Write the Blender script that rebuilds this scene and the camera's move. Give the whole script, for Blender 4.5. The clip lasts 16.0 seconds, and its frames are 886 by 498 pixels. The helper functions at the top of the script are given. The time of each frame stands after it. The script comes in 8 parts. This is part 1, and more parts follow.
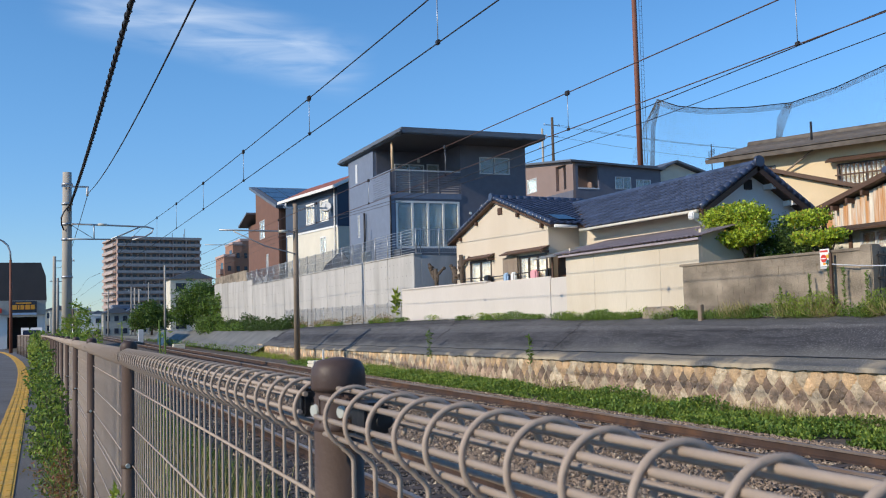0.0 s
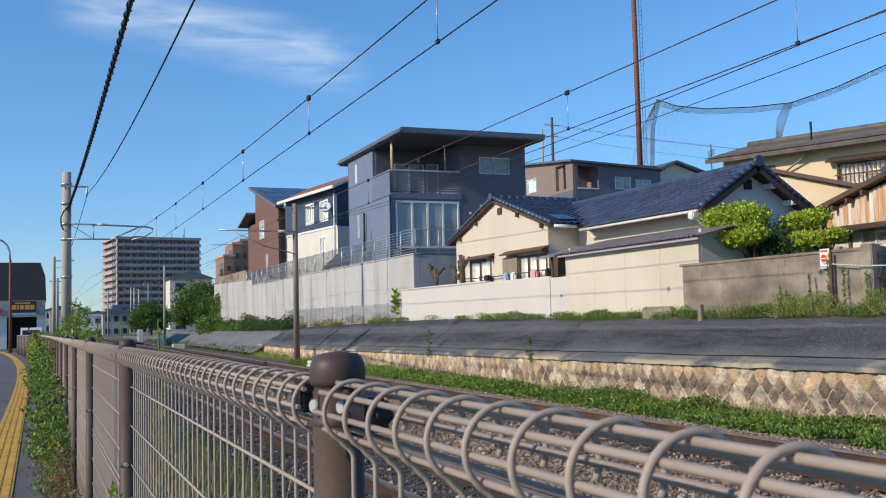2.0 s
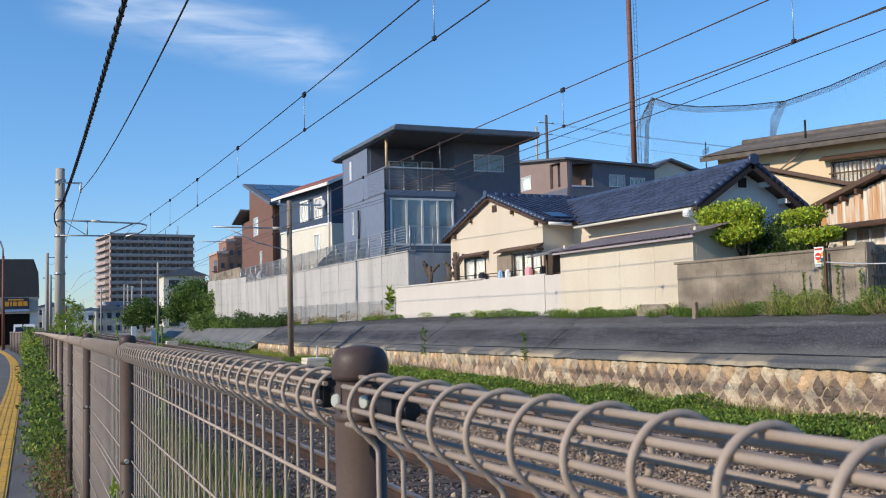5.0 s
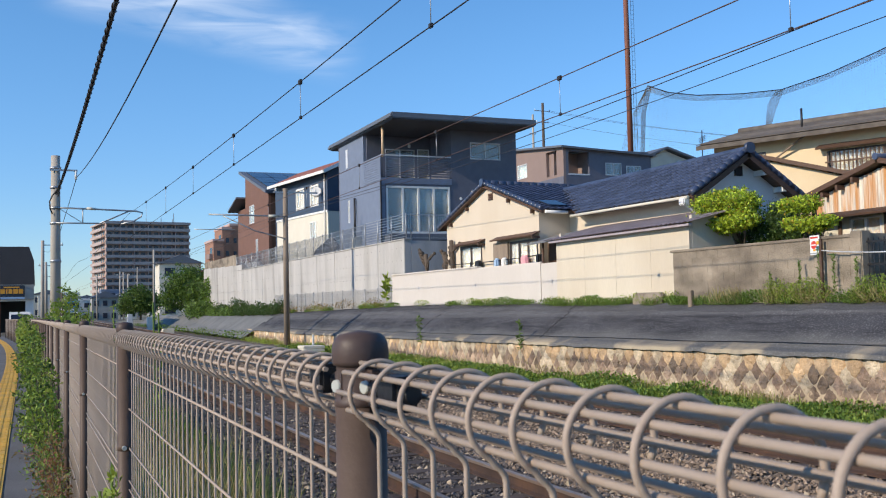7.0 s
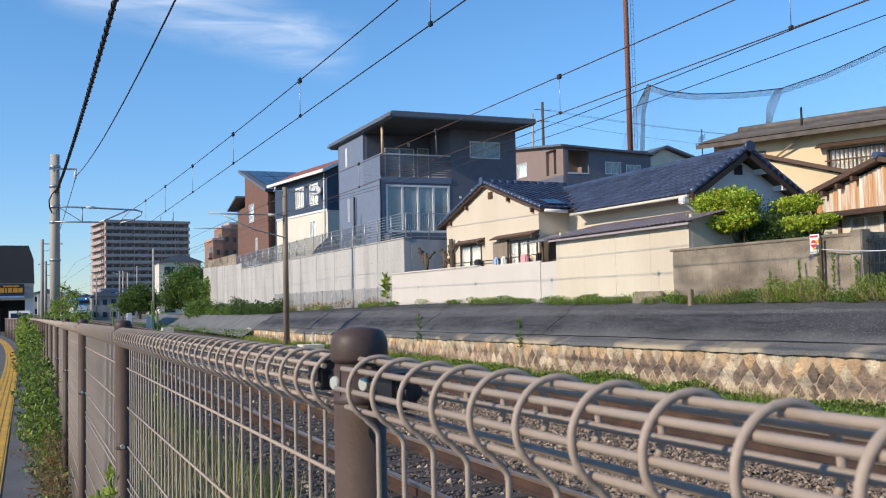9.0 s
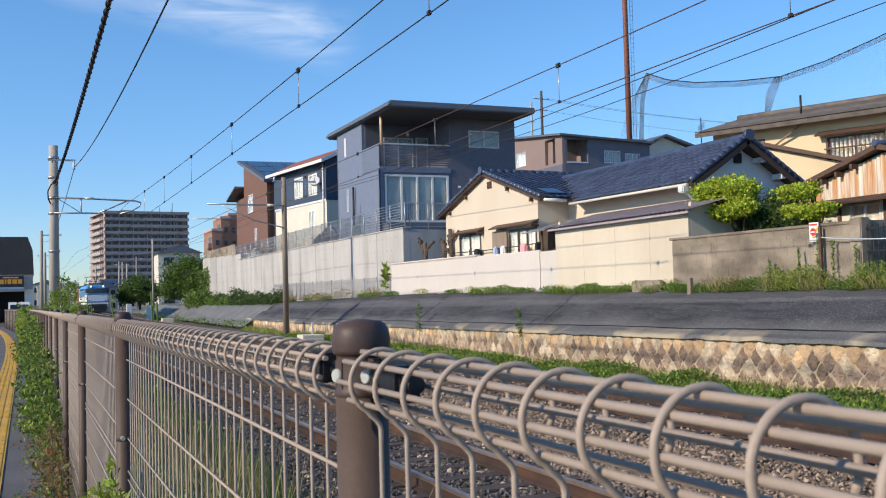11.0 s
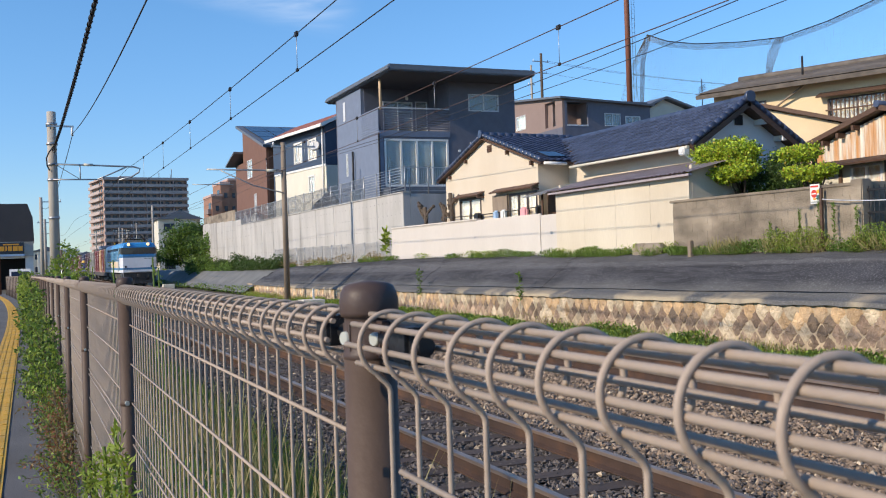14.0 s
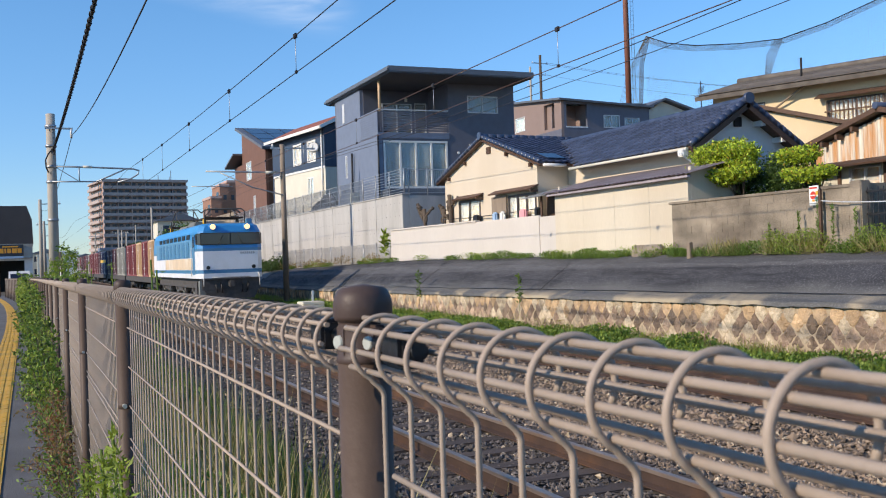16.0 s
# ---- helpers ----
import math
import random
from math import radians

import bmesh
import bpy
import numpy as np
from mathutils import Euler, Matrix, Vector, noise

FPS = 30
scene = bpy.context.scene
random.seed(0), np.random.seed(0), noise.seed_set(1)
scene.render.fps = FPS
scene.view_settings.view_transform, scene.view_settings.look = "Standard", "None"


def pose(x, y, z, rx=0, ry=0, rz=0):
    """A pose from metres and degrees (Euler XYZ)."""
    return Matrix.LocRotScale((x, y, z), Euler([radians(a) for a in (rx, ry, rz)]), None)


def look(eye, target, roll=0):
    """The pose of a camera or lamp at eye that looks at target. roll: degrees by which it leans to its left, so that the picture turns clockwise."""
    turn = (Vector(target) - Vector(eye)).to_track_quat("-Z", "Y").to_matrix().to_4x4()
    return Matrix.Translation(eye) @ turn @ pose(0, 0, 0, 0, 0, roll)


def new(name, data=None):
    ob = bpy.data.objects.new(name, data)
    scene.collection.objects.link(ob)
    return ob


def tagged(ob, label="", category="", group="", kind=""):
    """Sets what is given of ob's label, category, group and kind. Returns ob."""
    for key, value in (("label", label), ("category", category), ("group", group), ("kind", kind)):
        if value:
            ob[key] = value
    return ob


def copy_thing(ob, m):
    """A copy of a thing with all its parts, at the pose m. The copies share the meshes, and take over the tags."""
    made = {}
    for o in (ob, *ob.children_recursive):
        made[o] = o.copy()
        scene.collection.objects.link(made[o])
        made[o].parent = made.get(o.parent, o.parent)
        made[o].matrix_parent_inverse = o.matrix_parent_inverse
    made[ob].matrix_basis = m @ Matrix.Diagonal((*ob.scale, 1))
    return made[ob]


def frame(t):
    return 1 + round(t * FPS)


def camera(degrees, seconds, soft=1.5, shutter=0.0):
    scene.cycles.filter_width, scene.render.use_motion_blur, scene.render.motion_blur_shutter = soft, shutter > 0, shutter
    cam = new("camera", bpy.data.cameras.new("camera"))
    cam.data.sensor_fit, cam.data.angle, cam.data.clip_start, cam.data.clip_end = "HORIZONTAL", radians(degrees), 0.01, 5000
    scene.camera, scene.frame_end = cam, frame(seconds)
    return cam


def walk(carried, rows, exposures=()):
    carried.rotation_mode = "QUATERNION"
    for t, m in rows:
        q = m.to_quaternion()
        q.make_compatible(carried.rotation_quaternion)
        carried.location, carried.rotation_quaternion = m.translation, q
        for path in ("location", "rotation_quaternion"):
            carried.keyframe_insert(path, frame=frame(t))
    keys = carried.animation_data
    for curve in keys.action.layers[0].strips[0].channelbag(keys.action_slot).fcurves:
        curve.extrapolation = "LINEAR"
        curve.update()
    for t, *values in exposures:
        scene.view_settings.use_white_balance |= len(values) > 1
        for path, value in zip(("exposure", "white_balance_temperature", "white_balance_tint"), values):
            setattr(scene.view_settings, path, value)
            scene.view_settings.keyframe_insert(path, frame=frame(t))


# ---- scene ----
cam = camera(48.7, 16.0, soft=1.1)
cam.data.dof.use_dof, cam.data.dof.focus_distance, cam.data.dof.aperture_fstop = True, 25.0, 40.0
PATH = [
    (0, pose(0, 0, 1.22, 93.951, 1.397, -22.404)),
    (0.5, pose(0.0002, 0.001, 1.2195, 93.951, 1.386, -22.405)),
    (1, pose(0.0039, 0.0041, 1.2177, 93.955, 1.381, -22.398)),
    (1.5, pose(0.0048, 0.0109, 1.2166, 93.957, 1.385, -22.422)),
    (2, pose(0.0041, 0.0138, 1.2147, 93.956, 1.393, -22.424)),
    (2.5, pose(0.0026, 0.0091, 1.2151, 93.955, 1.398, -22.45)),
    (3, pose(0.003, 0.0093, 1.2164, 93.956, 1.388, -22.454)),
    (3.5, pose(0.0004, 0.016, 1.2164, 93.993, 1.405, -22.471)),
    (6, pose(-0.0203, 0.0401, 1.2097, 93.356, 1.214, -22.998)),
    (6.5, pose(-0.0223, 0.0335, 1.2108, 93.119, 1.213, -23.036)),
    (7, pose(-0.0159, 0.0372, 1.2105, 93.097, 1.23, -23.02)),
    (7.5, pose(-0.0137, 0.0413, 1.2084, 93.06, 1.224, -23.04)),
    (8, pose(-0.0189, 0.037, 1.2095, 93.088, 1.201, -23.027)),
    (8.5, pose(-0.0135, 0.0412, 1.209, 93.082, 1.206, -23.054)),
    (9, pose(-0.0111, 0.0501, 1.2077, 93.034, 1.228, -23.039)),
    (11.5, pose(-0.0088, 0.0613, 1.2093, 91.985, 1.619, -23.039)),
    (12, pose(-0.0039, 0.0651, 1.2075, 91.406, 1.799, -22.995)),
    (12.5, pose(0.0001, 0.0692, 1.2079, 90.908, 1.816, -23.058)),
    (13, pose(-0.0044, 0.0737, 1.2062, 90.553, 1.812, -23.037)),
    (13.5, pose(-0.0059, 0.0711, 1.2087, 90.439, 1.8, -23.001)),
    (14, pose(-0.0114, 0.0715, 1.207, 90.339, 1.815, -23.055)),
    (14.5, pose(-0.0151, 0.0708, 1.2084, 90.314, 1.826, -23.054)),
    (15, pose(-0.0182, 0.0626, 1.21, 90.377, 1.794, -23.007)),
    (15.5, pose(-0.0091, 0.0748, 1.2083, 90.4, 1.804, -23.029)),
    (16, pose(-0.0071, 0.071, 1.2083, 90.44, 1.868, -23.094)),
]
walk(cam, PATH, exposures=[(0, 0.02, 6480, 10), (3.5, 0.04, 6480, 10), (6, 0.13, 6580, 11), (9, 0.16, 6620, 11), (12, 0.20, 6750, 12), (13, 0.20, 6750, 12), (16, 0.18, 6750, 12)])

# ---- world, sun, exposure ----
SUN_AZ, SUN_EL = -96.0, 27.0   # degrees: azimuth from +y towards +x, elevation
world = bpy.data.worlds.new("sky")
scene.world = world
world.use_nodes = True
wn, wl = world.node_tree.nodes, world.node_tree.links
wn.clear()
w_out = wn.new("ShaderNodeOutputWorld")
w_bg = wn.new("ShaderNodeBackground")
w_sky = wn.new("ShaderNodeTexSky")
w_sky.sky_type, w_sky.sun_disc = "NISHITA", False
w_sky.sun_elevation, w_sky.sun_rotation = radians(SUN_EL), radians(SUN_AZ)
w_sky.air_density, w_sky.dust_density, w_sky.ozone_density = 1.0, 0.0, 3.6
w_bg.inputs[1].default_value = 0.158
w_tc = wn.new("ShaderNodeTexCoord")
w_map = wn.new("ShaderNodeMapping")
w_map.inputs["Rotation"].default_value = (0.0, radians(12), radians(30))
w_map.inputs["Scale"].default_value = (4.0, 8.0, 26.0)
w_noise = wn.new("ShaderNodeTexNoise")
w_noise.inputs["Scale"].default_value, w_noise.inputs["Detail"].default_value = 2.6, 9.0
w_noise.inputs["Distortion"].default_value = 0.6
w_ramp = wn.new("ShaderNodeValToRGB")
w_ramp.color_ramp.elements[0].position, w_ramp.color_ramp.elements[1].position = 0.3, 0.72
w_mix = wn.new("ShaderNodeMixRGB")
w_mix.inputs[2].default_value = (6.6, 7.0, 7.4, 1)
wl.new(w_tc.outputs["Generated"], w_map.inputs[0])
wl.new(w_map.outputs[0], w_noise.inputs["Vector"])
wl.new(w_noise.outputs[0], w_ramp.inputs[0])
# a thin cirrus streak across the sky
def dot_node(vec):
    d = wn.new("ShaderNodeVectorMath")
    d.operation = "DOT_PRODUCT"
    d.inputs[1].default_value = vec
    wl.new(w_tc.outputs["Generated"], d.inputs[0])
    return d.outputs["Value"]

def soft_band(value, centre, inner, outer):
    s = wn.new("ShaderNodeMath")
    s.operation = "SUBTRACT"
    s.inputs[1].default_value = centre
    wl.new(value, s.inputs[0])
    a = wn.new("ShaderNodeMath")
    a.operation = "ABSOLUTE"
    wl.new(s.outputs[0], a.inputs[0])
    r = wn.new("ShaderNodeMapRange")
    r.interpolation_type = "SMOOTHSTEP"
    r.inputs["From Min"].default_value, r.inputs["From Max"].default_value = inner, outer
    r.inputs["To Min"].default_value, r.inputs["To Max"].default_value = 1.0, 0.0
    wl.new(a.outputs[0], r.inputs[0])
    return r.outputs[0]

def times(a, b):
    m = wn.new("ShaderNodeMath")
    m.operation = "MULTIPLY"
    wl.new(a, m.inputs[0])
    if isinstance(b, float):
        m.inputs[1].default_value = b
    else:
        wl.new(b, m.inputs[1])
    return m.outputs[0]

across = soft_band(dot_node((0.1669, -0.3075, 0.9368)), 0.0, 0.004, 0.042)
along = soft_band(dot_node((0.9731, -0.1017, -0.2067)), 0.0000, 0.10, 0.165)
ahead = soft_band(dot_node((0.1588, 0.9461, 0.2823)), 1.0, 0.2, 0.4)
streak = times(times(times(across, along), ahead), w_ramp.outputs[0])
wl.new(times(streak, 0.42), w_mix.inputs[0])
w_hue = wn.new("ShaderNodeHueSaturation")
w_hue.inputs["Saturation"].default_value = 1.16
wl.new(w_sky.outputs[0], w_hue.inputs["Color"])
w_tint = wn.new("ShaderNodeMixRGB")
w_tint.blend_type, w_tint.inputs[0].default_value = "MULTIPLY", 1.0
w_tint.inputs[2].default_value = (0.86, 0.98, 1.06, 1)
wl.new(w_hue.outputs[0], w_tint.inputs[1])
w_sep = wn.new("ShaderNodeSeparateXYZ")
wl.new(w_tc.outputs["Generated"], w_sep.inputs[0])
w_low = wn.new("ShaderNodeMapRange")
w_low.interpolation_type = "SMOOTHSTEP"
w_low.inputs["From Min"].default_value, w_low.inputs["From Max"].default_value = -0.02, 0.30
wl.new(w_sep.outputs["Z"], w_low.inputs[0])
w_haze = wn.new("ShaderNodeMixRGB")
w_haze.inputs[1].default_value = (0.64, 0.69, 0.86, 1)
w_haze.inputs[2].default_value = (1, 1, 1, 1)
wl.new(w_low.outputs[0], w_haze.inputs[0])
w_mul = wn.new("ShaderNodeMixRGB")
w_mul.blend_type, w_mul.inputs[0].default_value = "MULTIPLY", 1.0
wl.new(w_tint.outputs[0], w_mul.inputs[1])
wl.new(w_haze.outputs[0], w_mul.inputs[2])
wl.new(w_mul.outputs[0], w_mix.inputs[1])
wl.new(w_mix.outputs[0], w_bg.inputs[0])
wl.new(w_bg.outputs[0], w_out.inputs[0])

sun_data = bpy.data.lights.new("sun", "SUN")
sun_data.energy, sun_data.angle, sun_data.color = 4.1, radians(0.6), (1.0, 0.87, 0.70)
sun = new("sun", sun_data)
SUN_DIR = Vector((math.sin(radians(SUN_AZ)) * math.cos(radians(SUN_EL)), math.cos(radians(SUN_AZ)) * math.cos(radians(SUN_EL)), math.sin(radians(SUN_EL))))
sun.matrix_world = look(SUN_DIR * 100, (0, 0, 0))

# ---- materials ----
def material(name, color, rough=0.7, metal=0.0, vary=0.25, scale=6.0, fine=60.0, bump=0.15, stain=None, stain_amount=0.0, per_object=0.0, per_island=0.0, stretch=(1, 1, 1), coat=0.0, spec=0.5, world=False, band=(0.48, 0.72)):
    """A procedural surface: base colour varied by coarse and fine noise, an optional stain colour, bump."""
    m = bpy.data.materials.new(name)
    m.use_nodes = True
    n, l = m.node_tree.nodes, m.node_tree.links
    b = n["Principled BSDF"]
    b.inputs["Roughness"].default_value = rough
    b.inputs["Metallic"].default_value = metal
    b.inputs["Coat Weight"].default_value = coat
    b.inputs["Specular IOR Level"].default_value = spec
    tc = n.new("ShaderNodeTexCoord")
    mp = n.new("ShaderNodeMapping")
    mp.inputs["Scale"].default_value = stretch
    where = n.new("ShaderNodeNewGeometry").outputs["Position"] if world else tc.outputs["Object"]
    l.new(where, mp.inputs[0])
    big = n.new("ShaderNodeTexNoise")
    big.inputs["Scale"].default_value, big.inputs["Detail"].default_value = scale, 5.0
    small = n.new("ShaderNodeTexNoise")
    small.inputs["Scale"].default_value, small.inputs["Detail"].default_value = fine, 3.0
    l.new(mp.outputs[0], big.inputs["Vector"])
    l.new(mp.outputs[0], small.inputs["Vector"])
    add = n.new("ShaderNodeMath")
    add.operation = "MULTIPLY_ADD"
    l.new(small.outputs[0], add.inputs[0])
    add.inputs[1].default_value = 0.5
    l.new(big.outputs[0], add.inputs[2])
    rng = n.new("ShaderNodeMapRange")
    rng.inputs["From Min"].default_value, rng.inputs["From Max"].default_value = 0.45, 1.05
    rng.inputs["To Min"].default_value, rng.inputs["To Max"].default_value = 1 - vary, 1 + vary
    l.new(add.outputs[0], rng.inputs[0])
    mul = n.new("ShaderNodeVectorMath")
    mul.operation = "SCALE"
    mul.inputs[0].default_value = color[:3]
    last = rng.outputs[0]
    for amount, node, socket in ((per_object, "ShaderNodeObjectInfo", "Random"), (per_island, "ShaderNodeNewGeometry", "Random Per Island")):
        if amount:
            info = n.new(node)
            r2 = n.new("ShaderNodeMapRange")
            r2.inputs["To Min"].default_value, r2.inputs["To Max"].default_value = 1 - amount, 1 + amount
            l.new(info.outputs[socket], r2.inputs[0])
            mm = n.new("ShaderNodeMath")
            mm.operation = "MULTIPLY"
            l.new(last, mm.inputs[0])
            l.new(r2.outputs[0], mm.inputs[1])
            last = mm.outputs[0]
    l.new(last, mul.inputs["Scale"])
    out = mul.outputs[0]
    if stain:
        st = n.new("ShaderNodeTexNoise")
        st.inputs["Scale"].default_value, st.inputs["Detail"].default_value = scale * 0.6, 6.0
        mp2 = n.new("ShaderNodeMapping")
        mp2.inputs["Location"].default_value = (3.1, 7.7, 1.3)
        mp2.inputs["Scale"].default_value = stretch
        l.new(where, mp2.inputs[0])
        l.new(mp2.outputs[0], st.inputs["Vector"])
        rp = n.new("ShaderNodeMapRange")
        rp.inputs["From Min"].default_value, rp.inputs["From Max"].default_value = band
        rp.inputs["To Max"].default_value = stain_amount
        l.new(st.outputs[0], rp.inputs[0])
        mx = n.new("ShaderNodeMixRGB")
        l.new(rp.outputs[0], mx.inputs[0])
        l.new(out, mx.inputs[1])
        mx.inputs[2].default_value = (*stain[:3], 1)
        out = mx.outputs[0]
    l.new(out, b.inputs["Base Color"])
    if bump:
        bp = n.new("ShaderNodeBump")
        bp.inputs["Strength"].default_value, bp.inputs["Distance"].default_value = bump, 0.02
        l.new(add.outputs[0], bp.inputs["Height"])
        l.new(bp.outputs[0], b.inputs["Normal"])
    return m

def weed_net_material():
    """Woven black sheet: pale specks in the weave, dusty and sandy towards its lower hem, a paler grey on its upper
    fold.
    """
    # broad tone variation also puts the shading of folds into the colour
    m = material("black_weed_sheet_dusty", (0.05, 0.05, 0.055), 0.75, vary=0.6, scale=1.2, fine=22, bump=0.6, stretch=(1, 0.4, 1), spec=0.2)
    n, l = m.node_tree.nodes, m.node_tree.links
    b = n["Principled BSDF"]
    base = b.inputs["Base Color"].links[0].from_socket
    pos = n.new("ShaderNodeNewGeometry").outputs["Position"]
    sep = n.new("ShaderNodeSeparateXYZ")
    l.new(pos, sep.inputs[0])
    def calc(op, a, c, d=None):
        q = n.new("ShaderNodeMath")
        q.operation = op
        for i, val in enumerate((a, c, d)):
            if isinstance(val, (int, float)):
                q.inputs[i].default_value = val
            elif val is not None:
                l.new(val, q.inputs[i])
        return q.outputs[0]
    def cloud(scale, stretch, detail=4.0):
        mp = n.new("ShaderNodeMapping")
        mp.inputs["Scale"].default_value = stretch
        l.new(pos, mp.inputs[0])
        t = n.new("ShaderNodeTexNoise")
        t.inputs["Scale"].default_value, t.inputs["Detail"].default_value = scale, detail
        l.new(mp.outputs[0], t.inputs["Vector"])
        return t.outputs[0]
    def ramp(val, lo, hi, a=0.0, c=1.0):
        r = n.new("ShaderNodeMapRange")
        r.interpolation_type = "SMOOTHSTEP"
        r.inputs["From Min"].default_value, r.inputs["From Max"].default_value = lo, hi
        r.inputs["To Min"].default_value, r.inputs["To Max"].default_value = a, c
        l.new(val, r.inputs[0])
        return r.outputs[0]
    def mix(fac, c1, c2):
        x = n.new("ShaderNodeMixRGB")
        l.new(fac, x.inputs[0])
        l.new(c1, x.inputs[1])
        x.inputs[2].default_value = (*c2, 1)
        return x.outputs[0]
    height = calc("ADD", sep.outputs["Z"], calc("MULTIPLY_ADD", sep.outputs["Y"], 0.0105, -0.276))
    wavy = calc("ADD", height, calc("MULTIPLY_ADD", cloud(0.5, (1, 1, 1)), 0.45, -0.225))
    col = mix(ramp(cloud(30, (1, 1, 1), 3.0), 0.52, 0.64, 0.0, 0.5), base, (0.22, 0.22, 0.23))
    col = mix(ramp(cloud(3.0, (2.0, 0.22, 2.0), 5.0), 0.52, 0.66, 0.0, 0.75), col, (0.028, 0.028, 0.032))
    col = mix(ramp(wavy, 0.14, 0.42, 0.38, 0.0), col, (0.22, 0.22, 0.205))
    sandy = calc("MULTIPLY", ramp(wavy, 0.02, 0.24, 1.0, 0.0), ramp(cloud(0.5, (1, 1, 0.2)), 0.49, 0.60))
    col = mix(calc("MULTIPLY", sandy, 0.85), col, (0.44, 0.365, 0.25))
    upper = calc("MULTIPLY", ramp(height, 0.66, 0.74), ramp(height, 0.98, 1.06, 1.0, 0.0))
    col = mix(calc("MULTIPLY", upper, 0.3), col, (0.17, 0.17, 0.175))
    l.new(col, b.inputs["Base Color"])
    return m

def leaf_material(name, color, vary=0.45):
    m = material(name, color, rough=0.55, vary=0.15, scale=3, bump=0, per_island=vary, spec=0.3)
    b = m.node_tree.nodes["Principled BSDF"]
    b.inputs["Subsurface Weight"].default_value = 0.0
    n, l = m.node_tree.nodes, m.node_tree.links
    tr = n.new("ShaderNodeBsdfTranslucent")
    tr.inputs[0].default_value = (color[0] * 1.6, color[1] * 1.5, color[2] * 0.8, 1)
    mix = n.new("ShaderNodeMixShader")
    mix.inputs[0].default_value = 0.3
    l.new(b.outputs[0], mix.inputs[1])
    l.new(tr.outputs[0], mix.inputs[2])
    l.new(mix.outputs[0], n["Material Output"].inputs[0])
    return m

def glass_material(name, tint):
    m = bpy.data.materials.new(name)
    m.use_nodes = True
    b = m.node_tree.nodes["Principled BSDF"]
    b.inputs["Base Color"].default_value = (*tint, 1)
    b.inputs["Roughness"].default_value = 0.04
    b.inputs["Transmission Weight"].default_value = 0.75
    b.inputs["IOR"].default_value = 1.5
    return m

def glow_material(name, color, strength):
    m = bpy.data.materials.new(name)
    m.use_nodes = True
    b = m.node_tree.nodes["Principled BSDF"]
    b.inputs["Base Color"].default_value = (*color, 1)
    b.inputs["Emission Color"].default_value = (*color, 1)
    b.inputs["Emission Strength"].default_value = strength
    return m

